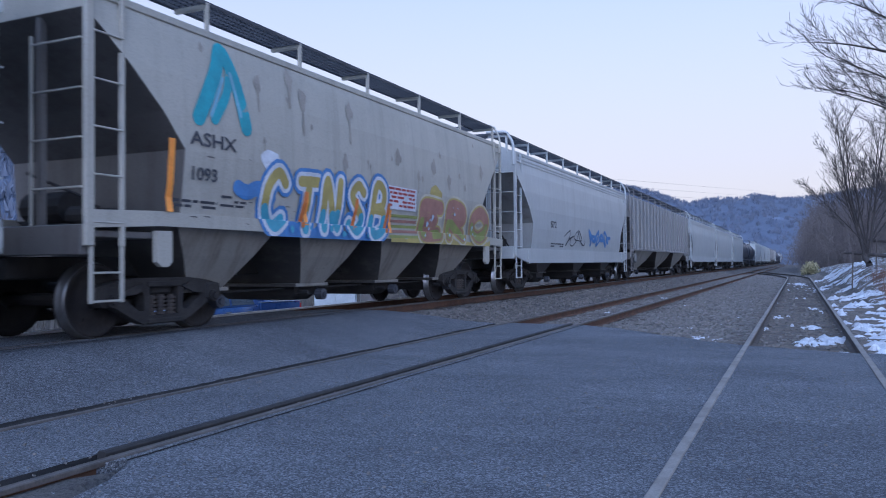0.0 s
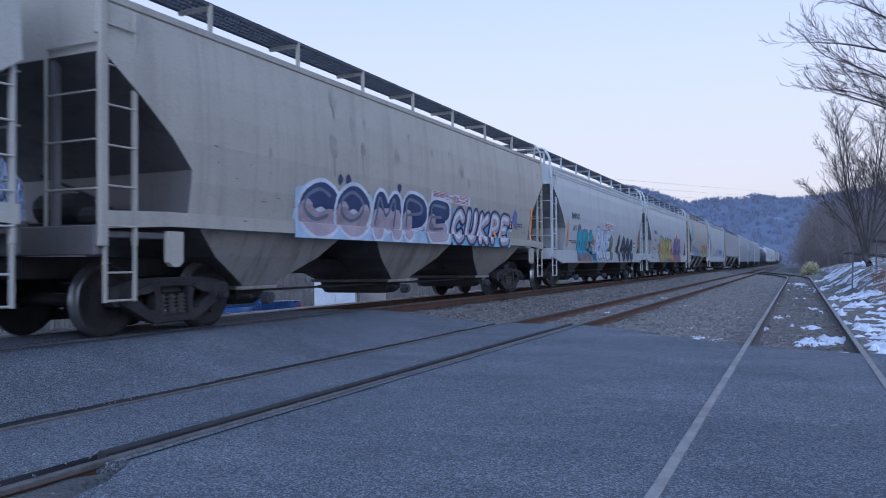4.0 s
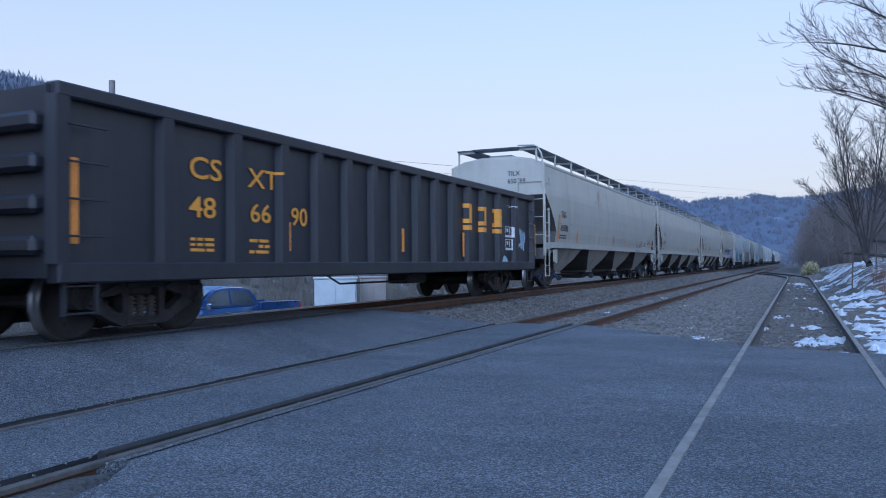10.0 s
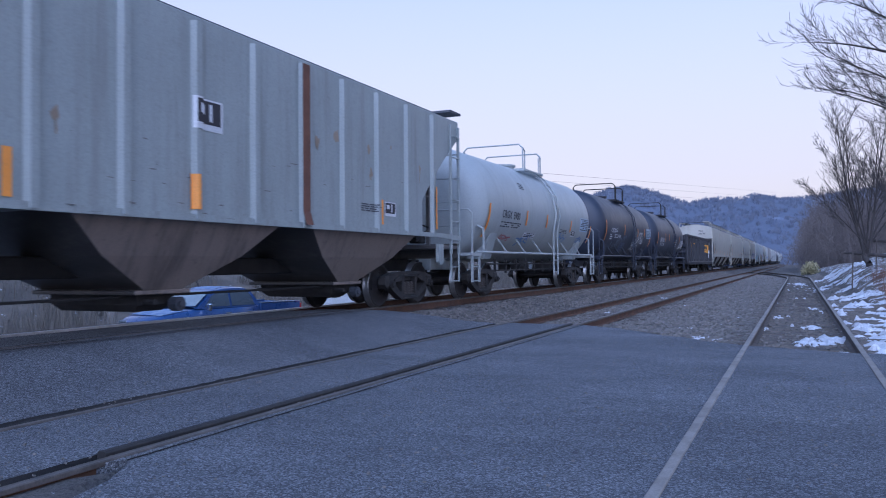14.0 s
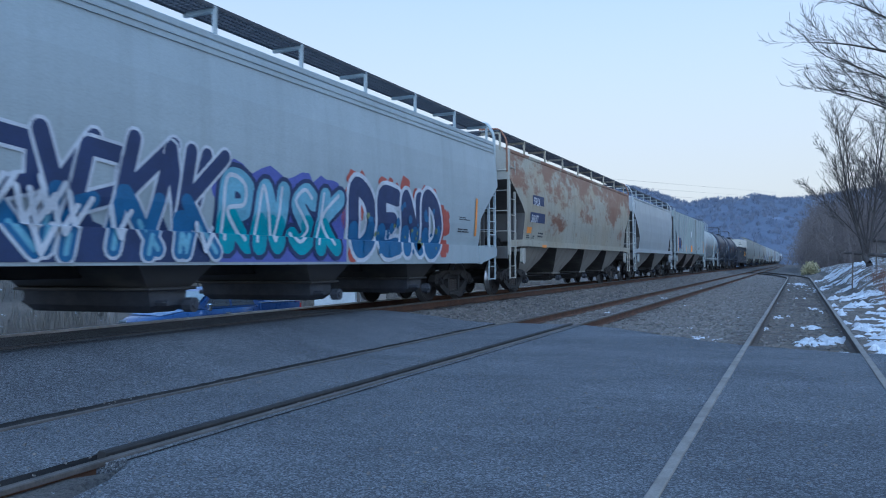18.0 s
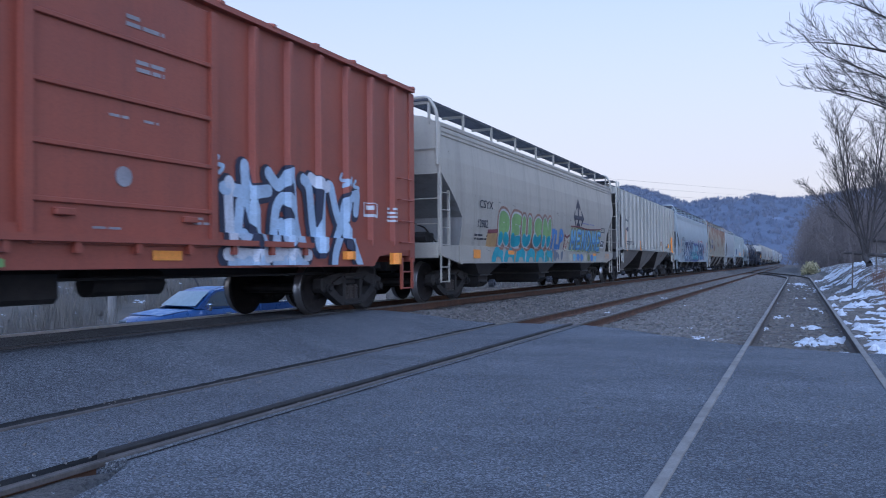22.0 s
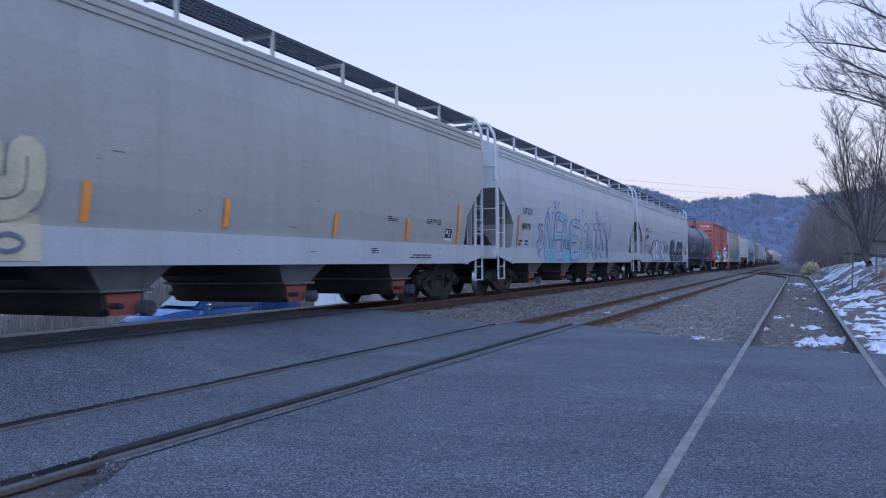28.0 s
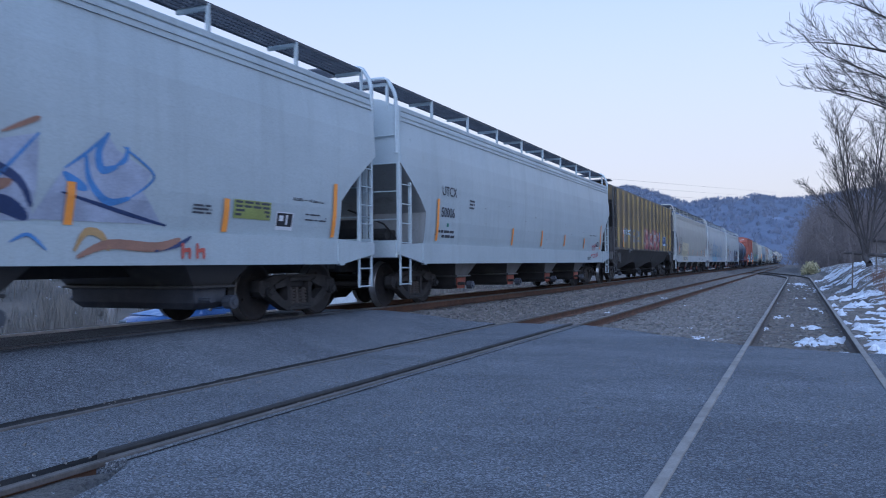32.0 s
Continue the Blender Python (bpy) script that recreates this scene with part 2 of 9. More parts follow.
M["rib_yellow"] = paint("worn yellow paint", (0.31, 0.22, 0.065), (0.14, 0.095, 0.05), amount=0.7, dirt=(0.06, 0.05, 0.04))
M["boxcar"] = paint("boxcar red paint", (0.33, 0.085, 0.05), (0.28, 0.075, 0.048), amount=0.25, dirt=(0.12, 0.05, 0.04))
M["gondola"] = paint("faded black paint", (0.017, 0.018, 0.024), (0.026, 0.026, 0.032), amount=0.2, dirt=(0.06, 0.052, 0.05))
M["tank_black"] = paint("black tank paint", (0.028, 0.034, 0.052), (0.036, 0.042, 0.06), amount=0.15, dirt=(0.04, 0.04, 0.045))
M["tank_blue"] = paint("blue black tank paint", (0.045, 0.066, 0.11), (0.055, 0.075, 0.12), amount=0.15, dirt=(0.05, 0.05, 0.055))
M["tank_white"] = paint("white tank paint", (0.4, 0.425, 0.415), amount=0.15)
M["bay_dirty"] = paint("dirty hopper paint", (0.34, 0.315, 0.27), amount=0.7)
# dirt, plus the shade of the undercut slopes put into the colour
M["bay_soot_shade"] = paint("sooty hopper slopes with shade in the paint", (0.075, 0.07, 0.066), amount=0.7, dirt=(0.16, 0.145, 0.125))
M["bay_brown"] = paint("brown dusted hopper paint", (0.25, 0.2, 0.165), amount=0.7, dirt=(0.07, 0.058, 0.05))
M["greygreen"] = paint("dull grey green car paint", (0.33, 0.36, 0.345), amount=0.3)
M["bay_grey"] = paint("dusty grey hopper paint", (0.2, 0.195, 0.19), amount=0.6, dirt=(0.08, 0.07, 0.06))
M["bay_rust"] = paint("rust stained hopper paint", (0.33, 0.3, 0.26), amount=0.6, spots=(0.2, 0.09, 0.05), spot_scale=0.9, spot_cut=0.55, soft_spot=0.1)
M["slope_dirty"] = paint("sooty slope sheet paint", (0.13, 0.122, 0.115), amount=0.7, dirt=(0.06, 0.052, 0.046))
# dusty body paint, darkened for the shade under the sloped ends
M["slope_shaded"] = paint("slope sheet paint with dust and painted shade", (0.3, 0.3, 0.29), amount=0.6, dirt=(0.12, 0.105, 0.09))
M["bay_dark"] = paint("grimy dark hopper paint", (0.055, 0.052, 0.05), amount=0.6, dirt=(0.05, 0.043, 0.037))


# ---- mesh helpers ----
def part(name, bm, mat, parent=None, label="", smooth=False):
    me = bpy.data.meshes.new(name)
    bmesh.ops.recalc_face_normals(bm, faces=bm.faces)
    bm.to_mesh(me)
    bm.free()
    for x in (mat if isinstance(mat, (list, tuple)) else [mat]):
        me.materials.append(x)
    if smooth:
        me.polygons.foreach_set("use_smooth", [True] * len(me.polygons))
    ob = new(name, me)
    ob.parent = parent
    return tagged(ob, label)


def shared(name, like, parent, m=None, label=""):
    ob = new(name, like.data)
    ob.parent = parent
    if m is not None:
        ob.matrix_basis = m
    return tagged(ob, label)


def box(bm, x0, x1, y0, y1, z0, z1, bevel=0.0, mi=0, turn=None):
    v = [bm.verts.new(c) for c in ((x0, y0, z0), (x1, y0, z0), (x1, y1, z0), (x0, y1, z0), (x0, y0, z1), (x1, y0, z1), (x1, y1, z1), (x0, y1, z1))]
    f = [bm.faces.new([v[i] for i in q]) for q in ((3, 2, 1, 0), (4, 5, 6, 7), (0, 1, 5, 4), (1, 2, 6, 5), (2, 3, 7, 6), (3, 0, 4, 7))]
    for q in f:
        q.material_index = mi
    if turn is not None:
        bmesh.ops.transform(bm, matrix=turn, verts=v)
    if bevel:
        r = bmesh.ops.bevel(bm, geom=list({e for q in f for e in q.edges}), offset=bevel, segments=1, affect="EDGES", profile=0.5)
        for q in r["faces"]:
            q.material_index = mi
    return v


def stack(bm, rings, mi=0, caps=True):
    """Rings of (z, half width, half length, shift along y): a body whose plan changes with its height."""
    prev = first = None
    for z, w, e, *c in rings:
        c = c[0] if c else 0
        ring = [bm.verts.new(p) for p in ((w, c - e, z), (w, c + e, z), (-w, c + e, z), (-w, c - e, z))]
        if prev:
            for i in range(4):
                bm.faces.new((prev[i], prev[(i + 1) % 4], ring[(i + 1) % 4], ring[i])).material_index = mi
        else:
            first = ring
        prev = ring
    if caps:
        bm.faces.new(prev).material_index = mi
        bm.faces.new(first[::-1]).material_index = mi


def rod(bm, a, b, r, sides=6, mi=0, r2=None):
    a, b = Vector(a), Vector(b)
    q = (b - a).to_track_quat("Z", "Y")
    rings = []
    for p, s in ((a, r), (b, r if r2 is None else r2)):
        rings.append([bm.verts.new(p + q @ Vector((s * math.cos(k * math.tau / sides), s * math.sin(k * math.tau / sides), 0))) for k in range(sides)])
    for k in range(sides):
        bm.faces.new((rings[0][k], rings[0][(k + 1) % sides], rings[1][(k + 1) % sides], rings[1][k])).material_index = mi
    if sides > 3:
        bm.faces.new(rings[0][::-1]).material_index = mi
        bm.faces.new(rings[1]).material_index = mi


def pipe(bm, pts, r, sides=6, mi=0):
    for a, b in zip(pts, pts[1:]):
        rod(bm, a, b, r, sides, mi)


def prism(bm, pts, axis, lo, hi, mi=0):
    """A polygon of (u, v) pushed along an axis from lo to hi; (u, v) are the other two axes in order."""
    def at(u, v, w):
        return {"x": (w, u, v), "y": (u, w, v), "z": (u, v, w)}[axis]
    a = [bm.verts.new(at(u, v, lo)) for u, v in pts]
    b = [bm.verts.new(at(u, v, hi)) for u, v in pts]
    n = len(pts)
    bm.faces.new(a[::-1]).material_index = mi
    bm.faces.new(b).material_index = mi
    for i in range(n):
        bm.faces.new((a[i], a[(i + 1) % n], b[(i + 1) % n], b[i])).material_index = mi


def thing(name, label, category, group="", at=None):
    ob = new(name)
    ob.empty_display_size = 0.3
    if at is not None:
        ob.matrix_basis = at
    return tagged(ob, label, category, group)

# ---- ground ----
def smooth(a, b, x):
    t = min(1, max(0, (x - a) / (b - a)))
    return t * t * (3 - 2 * t)


def deck(x):
    """Height of the crossing's deck across the tracks: it climbs to the main track and falls off behind it."""
    return ZM * smooth(-5.6, -7.7, x) - 1.5 * smooth(-9.8, -13.5, x) - 0.014 + 0.008 * smooth(-7.0, -7.5, x) - 0.03 * smooth(-8.6, -9.0, x)


def ground(x, y):
    z = -0.2 + ZM * smooth(-5.8, -7.2, x) - 1.4 * smooth(-10.2, -13.2, x)
    z += 2.6 * smooth(-21, -34, x) + 4.0 * smooth(-34, -90, x)
    bank = 1 - 0.55 * smooth(60, 120, y)
    z += (1.2 * smooth(0.9, 3.3, x) * smooth(22, 39, y) + 1.6 * smooth(3.6, 9, x) * smooth(18, 38, y)) * bank
    z += 3.5 * smooth(9, 45, x) * smooth(10, 40, y)
    z += 0.03 * noise.noise((x * 0.9, y * 0.9, 0)) + 0.22 * smooth(3, 8, abs(x + 4) - 4) * noise.noise((x * 0.22, y * 0.22, 3))
    if -7 < x < -2 and y < 5.5:
        z = max(z, -0.045 + 0.025 * noise.noise((x * 3, y * 3, 2)))
    return z


def sheet(name, xs, ys, height, mat, label):
    me = bpy.data.meshes.new(name)
    vs = [(x, y, height(x, y)) for y in ys for x in xs]
    w = len(xs)
    fs = [(j * w + i, j * w + i + 1, (j + 1) * w + i + 1, (j + 1) * w + i) for j in range(len(ys) - 1) for i in range(w - 1)]
    me.from_pydata(vs, [], fs)
    me.materials.append(mat)
    me.polygons.foreach_set("use_smooth", [True] * len(fs))
    ob = new(name, me)
    return tagged(ob, label, kind="structure")


def steps(*spans):
    out = []
    for a, b, n in spans:
        out += [a + (b - a) * i / n for i in range(n)]
    return out + [spans[-1][1]]


ROAD_FAR = ((-30, 12.4), (-10, 12.8), (-7.6, 13.1), (-6.6, 14.4), (-5.6, 15.5), (-4.2, 15.45), (-3.7, 15.3), (-2.4, 14.05), (-1.3, 12.85), (-0.65, 12.42), (0.6, 11.85), (30, 10.6))
ROAD_NEAR = ((-30, 1.6), (-5.2, 2.0), (-4.3, 2.2), (-4.05, 3.75), (-3.75, 3.55), (-3.4, 2.4), (-2.9, -8), (30, -8))


def along(poly, x):
    for (a, p), (b, q) in zip(poly, poly[1:]):
        if x <= b:
            return p + (q - p) * (x - a) / (b - a)
    return poly[-1][1]


def on_road(x, y, m=0.0):
    return along(ROAD_NEAR, x) - m < y < along(ROAD_FAR, x) + m


sheet("ground", steps((-3000, -300, 8), (-300, -40, 20), (-40, -14, 26), (-14, 12, 90), (12, 40, 20), (40, 300, 14), (300, 3000, 8)),
      steps((-3000, -200, 6), (-200, -12, 10), (-12, 40, 130), (40, 120, 60), (120, 400, 25), (400, 4000, 12)),
      lambda x, y: ground(x, y) - (0.35 if on_road(x, y, -0.3) else 0) - (0.45 if x < -14.2 or (x > 2.9 and y > 15) else 0), M["ballast"], "grey brown ballast and winter ground with scattered snow")

# crossing deck
bm = bmesh.new()
# open slots beside the rails: near edge, far edge, unevenness of the edges
SLOTS = ((XS - GAUGE - 0.19, XS - GAUGE - 0.034, 0.045), (XS + GAUGE - 0.2, XS + GAUGE - 0.034, 0.012), (XS + GAUGE + 0.1, XS + GAUGE + 0.128, 0.012), (XM + GAUGE - 0.12, XM + GAUGE - 0.034, 0.006), (XM + GAUGE + 0.17, XM + GAUGE + 0.2, 0.01), (XM + GAUGE + 0.225, XM + GAUGE + 0.24, 0.008))
xs = [x for x in steps((-26, -10, 16), (-10, 3, 66), (3, 14, 10)) if not any(a - 0.02 < x < b + 0.02 for a, b, _ in SLOTS)]
lows = {}
for a, b, w in SLOTS:
    for x, low in ((a, 0), (a + 0.004, 1), (b - 0.004, 1), (b, 0)):
        xs.append(x)
        lows[x] = (low, w if x < a + 0.01 else w * 0.25)
xs.sort()
rows = []
for x in xs:
    a, b = along(ROAD_NEAR, x), along(ROAD_FAR, x)
    n = 150
    col = []
    low, uneven = lows.get(x, (0, 0))
    for j in range(n + 1):
        y = a + (b - a) * j / n
        w = 0.18 * noise.noise((x * 2.1, 7, 0)) if j in (0, n) else 0
        shift = uneven * (noise.noise((y * 1.7, round(x, 1), 2)) + 0.9 * noise.noise((y * 8, round(x, 1), 4)))
        col.append(bm.verts.new((x + shift, y + w, deck(x) + 0.006 * noise.noise((x * 0.7, y * 0.7, 5)) - (0.022 if XS - 1.2 < x < XS else 0.075) * low)))
    rows.append(col)
for (xa, p), (xb, q) in zip(zip(xs, rows), zip(xs[1:], rows[1:])):
    slot = lows.get(xa, (0, 0))[0] or lows.get(xb, (0, 0))[0]
    for j in range(len(p) - 1):
        bm.faces.new((p[j], q[j], q[j + 1], p[j + 1])).material_index = 1 if slot else 0
edge = [e for e in bm.edges if e.is_boundary]
r = bmesh.ops.extrude_edge_only(bm, edges=edge)
bmesh.ops.translate(bm, verts=[v for v in r["geom"] if isinstance(v, bmesh.types.BMVert)], vec=(0, 0, -0.3))
road = tagged(part("road", bm, [M["asphalt"], M["flangeway"]], None, "worn grey asphalt deck of the level crossing", True), kind="structure")
for f in road.data.polygons:
    f.use_smooth = abs(f.normal.z) > 0.6

# ---- tracks ----
def rail_profile(half_head=0.036):
    return [(-0.07, -0.17), (0.07, -0.17), (0.07, -0.158), (0.012, -0.14), (0.012, -0.045), (half_head, -0.035), (half_head, -0.006), (half_head - 0.008, 0), (-half_head + 0.008, 0), (-half_head, -0.006), (-half_head, -0.035), (-0.012, -0.045), (-0.012, -0.14), (-0.07, -0.158)]


def rail_along(name, pts, side, mats, parent, label=""):
    """A rail that follows the centre line pts, side metres off it; the head's top is the second material."""
    bm = bmesh.new()
    pr = rail_profile()
    prev = None
    for i, p in enumerate(pts):
        a, b = Vector(pts[max(0, i - 1)]), Vector(pts[min(len(pts) - 1, i + 1)])
        d = (b - a).normalized()
        r = Vector((d.y, -d.x, 0))
        ring = [bm.verts.new(Vector(p) + r * (side + u) + Vector((0, 0, w))) for u, w in pr]
        if prev:
            for k in range(len(pr)):
                f = bm.faces.new((prev[k], prev[(k + 1) % len(pr)], ring[(k + 1) % len(pr)], ring[k]))
                f.material_index = 1 if 5 <= k <= 8 else 0
        prev = ring
    return part(name, bm, mats, parent, label)


def track(name, pts, mats, label, spacing=0.53, tie_from=-4.0, tie_to=110.0):
    t = tagged(new(name), label, "railway track", kind="structure")
    rail_along("rail", pts, -GAUGE, mats[:2], t)
    rail_along("rail", pts, GAUGE, [mats[0], mats[-1]], t)
    bm = bmesh.new()
    box(bm, -1.28, 1.28, -0.115, 0.115, -0.36, -0.172, 0.012)
    first = None
    dist = 0.0
    rnd = random.Random(name)
    left = []
    nxt = tie_from
    for a, b in zip(pts, pts[1:]):
        a, b = Vector(a), Vector(b)
        d = b - a
        while nxt < b.y and nxt < tie_to:
            if nxt >= a.y:
                p = a + d * ((nxt - a.y) / d.y)
                if not on_road(p.x, p.y, -0.1) or not (-14 < p.x < 6):
                    left.append((p, math.degrees(math.atan2(-d.x, d.y))))
            nxt += spacing * rnd.uniform(0.94, 1.06)
    for i, (p, ang) in enumerate(left):
        m = pose(p.x + rnd.uniform(-0.05, 0.05), p.y, p.z + rnd.uniform(-0.012, 0.004), 0, 0, ang + rnd.uniform(-1.2, 1.2))
        if first is None:
            first = part("tie", bm, M["tie"], t)
            first.matrix_basis = m
        else:
            shared("tie", first, t, m)
    return t


def straight(x, z, y0, y1, n=2):
    return [(x, y0 + (y1 - y0) * i / n, z) for i in range(n + 1)]


track("main_track", straight(XM, ZM, -60, 900), [M["rail_rust"], M["rail_shiny"], M["rail_head"]], "straight main track with rusty rails polished on top", 0.53)
track("second_track", straight(XS, 0, -60, 900), [M["rail_rust"], M["rail_head"]], "rusty second track sunk in ballast and asphalt")
bend = [(XT, -60, 0), (XT, 40, 0), (XT, 62, 0)] + [(XT + (XS - XT) * smooth(0, 1, i / 14), 62 + 48 * i / 14, 0) for i in range(1, 15)]
track("siding_track", bend, [M["rail_old"], M["rail_pale"]], "old siding that curves over to the second track", tie_to=100)


# dark steel flange bar beside the near rail of the second track, and the rubber strip along the main track
bm = bmesh.new()
x = XS + GAUGE
prism(bm, [(x - 0.165, -0.1), (x - 0.165, 0.0), (x - 0.15, 0.016), (x - 0.1, 0.018), (x - 0.085, 0.004), (x - 0.085, -0.1)], "y", 3.75, 15.4)
tagged(part("trim", bm, M["black_iron"], None, "dark steel flange bar along the rail"), kind="structure")
bm = bmesh.new()
x = XM + GAUGE
prism(bm, [(x + 0.045, ZM - 0.1), (x + 0.045, ZM - 0.008), (x + 0.168, ZM - 0.006), (x + 0.168, ZM - 0.1)], "y", 2.2, 13.2)
tagged(part("trim", bm, M["rail_old"], None, "worn strip of rubber along the main rail"), kind="structure")

# ---- rolling stock: built in the space of each car, y forward, z = 0 at the rail's top, x = + side to the road ----
SHARED = {}


def once(key, build):
    """One mesh for all alike parts."""
    if key not in SHARED:
        bm = bmesh.new()
        mats = build(bm)
        bmesh.ops.recalc_face_normals(bm, faces=bm.faces)
        me = bpy.data.meshes.new(key)
        bm.to_mesh(me)
        bm.free()
        for x in mats:
            me.materials.append(x)
        SHARED[key] = me
    return SHARED[key]


def use(name, key, build, parent, m=None, label=""):
    ob = new(name, once(key, build))
    ob.parent = parent
    if m is not None:
        ob.matrix_basis = m
    return tagged(ob, label)


def wheel_mesh(bm):
    # axle and two turned wheels, centre at the origin, axle along x
    rod(bm, (-0.95, 0, 0), (0.95, 0, 0), 0.085, 10)
    for s in (-1, 1):
        rings = []
        for r, x in ((0.12, 0.83), (0.17, 0.79), (0.36, 0.765), (0.395, 0.815), (0.45, 0.82), (RW, 0.80), (RW + 0.004, 0.715), (RW + 0.028, 0.7), (RW + 0.024, 0.675), (0.39, 0.68), (0.34, 0.73), (0.12, 0.72)):
            rings.append([bm.verts.new((s * x, r * math.cos(k * math.tau / 28), r * math.sin(k * math.tau / 28))) for k in range(28)])
        for i, (a, b) in enumerate(zip(rings, rings[1:])):
            for k in range(28):
                f = bm.faces.new((a[k], a[(k + 1) % 28], b[(k + 1) % 28], b[k]))
                f.material_index = 1 if i in (4, 5, 6) else 0
                f.smooth = True
        # three small cast marks show the turning
        for k in range(3):
            a = k * math.tau / 3
            box(bm, s * 0.785 - 0.015, s * 0.785 + 0.015, 0.26 * math.cos(a) - 0.02, 0.26 * math.cos(a) + 0.02, 0.26 * math.sin(a) - 0.02, 0.26 * math.sin(a) + 0.02)
    return [M["wheel"], M["tread"]]


def frame_side(bm):
    # cast side frame seen from the side: arched top member, V-shaped lower member, window over the springs
    outer = [(-1.08, 0.46), (-1.06, 0.62), (-0.8, 0.68), (-0.45, 0.72), (0.45, 0.72), (0.8, 0.68), (1.06, 0.62), (1.08, 0.46), (0.98, 0.37), (0.84, 0.38), (0.5, 0.2), (0.34, 0.13), (-0.34, 0.13), (-0.5, 0.2), (-0.84, 0.38), (-0.98, 0.37)]
    holes = [[(-0.62, 0.56), (-0.4, 0.58), (-0.34, 0.5), (-0.34, 0.3), (-0.42, 0.3), (-0.66, 0.46)],
             [(-0.25, 0.6), (0.25, 0.6), (0.25, 0.24), (-0.25, 0.24)],
             [(0.62, 0.56), (0.4, 0.58), (0.34, 0.5), (0.34, 0.3), (0.42, 0.3), (0.66, 0.46)]]
    x0, x1 = 0.9, 1.06
    loops = []
    for pts in [outer] + holes:
        vs = [bm.verts.new((x1, u, v)) for u, v in pts]
        loops.append(([bm.edges.new((vs[i], vs[(i + 1) % len(vs)])) for i in range(len(vs))]))
    r = bmesh.ops.triangle_fill(bm, use_beauty=True, use_dissolve=False, edges=[e for l in loops for e in l], normal=(1, 0, 0))
    faces = [f for f in r["geom"] if isinstance(f, bmesh.types.BMFace)]
    e = bmesh.ops.extrude_face_region(bm, geom=faces)
    bmesh.ops.translate(bm, verts=[v for v in e["geom"] if isinstance(v, bmesh.types.BMVert)], vec=(x0 - x1, 0, 0))
    for s in (-1, 1):
        box(bm, 0.92, 1.09, s * 0.889 - 0.12, s * 0.889 + 0.12, 0.4, 0.64, 0.03)
        prism(bm, [(s * 0.3, 0.6), (s * 0.42, 0.66), (s * 0.72, 0.56), (s * 0.7, 0.5), (s * 0.5, 0.52)], "x", 1.05, 1.1)
    box(bm, 1.04, 1.09, -0.3, 0.3, 0.13, 0.2, 0.015)
    box(bm, 1.04, 1.08, -0.3, 0.3, 0.6, 0.68, 0.015)
    return [M["truck_iron"]]


def spring(bm):
    for k in range(5):
        z = 0.245 + k * 0.05
        rod(bm, (0.98, 0, z), (0.98, 0, z + 0.028), 0.075, 10)
    rod(bm, (0.98, 0, 0.22), (0.98, 0, 0.5), 0.05, 8)
    return [M["spring"]]


def bolster(bm):
    box(bm, -1.0, 1.0, -0.2, 0.2, 0.5, 0.66, 0.03)
    rod(bm, (0, 0, 0.66), (0, 0, 0.8), 0.2, 12)
    for s in (-1, 1):
        box(bm, -0.85, 0.85, s * 0.4 - 0.05, s * 0.4 + 0.05, 0.32, 0.45, 0.01)
        rod(bm, (-0.6, s * 0.4, 0.4), (0.6, s * 0.4, 0.4), 0.04, 6)
    return [M["black_iron"]]


def cap(bm):
    rod(bm, (1.06, 0, 0), (1.13, 0, 0), 0.085, 12)
    rod(bm, (1.15, 0, 0), (1.17, 0, 0), 0.06, 8)
    for k in range(3):
        a = k * math.tau / 3
        rod(bm, (1.15, 0.05 * math.cos(a), 0.05 * math.sin(a)), (1.185, 0.05 * math.cos(a), 0.05 * math.sin(a)), 0.014, 5)
    return [M["truck_iron"]]


def cap_blue(bm):
    cap(bm)
    return [M["blue_cap"]]


WHEELS = {-1: [], 1: []}


def truck(car, y, blue=False, wb=0.889):
    t = use("truck", "bolster", bolster, car, pose(0, y, 0), "cast steel truck with two wheelsets")
    use("side_frame", "side_frame", frame_side, t)
    use("side_frame", "side_frame", frame_side, t, pose(0, 0, 0, 0, 0, 180))
    for y in (-0.17, 0.0, 0.17):
        use("spring", "spring", spring, t, pose(0, y, 0))
        use("spring", "spring", spring, t, pose(0, y, 0, 0, 0, 180))
    for s in (-1, 1):
        w = use("wheelset", "wheelset", wheel_mesh, t, pose(0, s * wb, RW))
        WHEELS[s].append(w)
        for side in (0, 180):
            use("bearing_cap", "cap_blue" if blue else "cap", cap_blue if blue else cap, t, pose(0, s * wb, RW, 0, 0, side), "blue bearing cap" if blue else "")
    return t


def coupler(bm):
    box(bm, -0.07, 0.07, -0.7, -0.06, 0.78, 0.92, 0.02)
    prism(bm, [(-0.14, -0.16), (0.1, -0.16), (0.15, -0.02), (0.13, 0.07), (0.03, 0.03), (0.0, -0.05), (-0.1, 0.02), (-0.17, -0.05)], "z", 0.72, 0.98)
    pipe(bm, [(0.3, -0.35, 0.86), (0.28, -0.1, 0.6), (0.2, 0.04, 0.5)], 0.028, 6)
    rod(bm, (0.1, -0.45, 1.0), (1.35, -0.45, 1.06), 0.016, 5)
    return [M["black_iron"]]


def ladder(bm, x, y0, y1, z0, z1, rungs, post=0.04, mi=0):
    for y in (y0, y1):
        box(bm, x - 0.03, x + 0.03, y - post, y + post, z0, z1, 0.006, mi)
    for k in range(rungs):
        z = z0 + (z1 - z0) * (k + 0.5) / rungs
        rod(bm, (x + 0.025, y0, z), (x + 0.025, y1, z), 0.013, 5, mi)


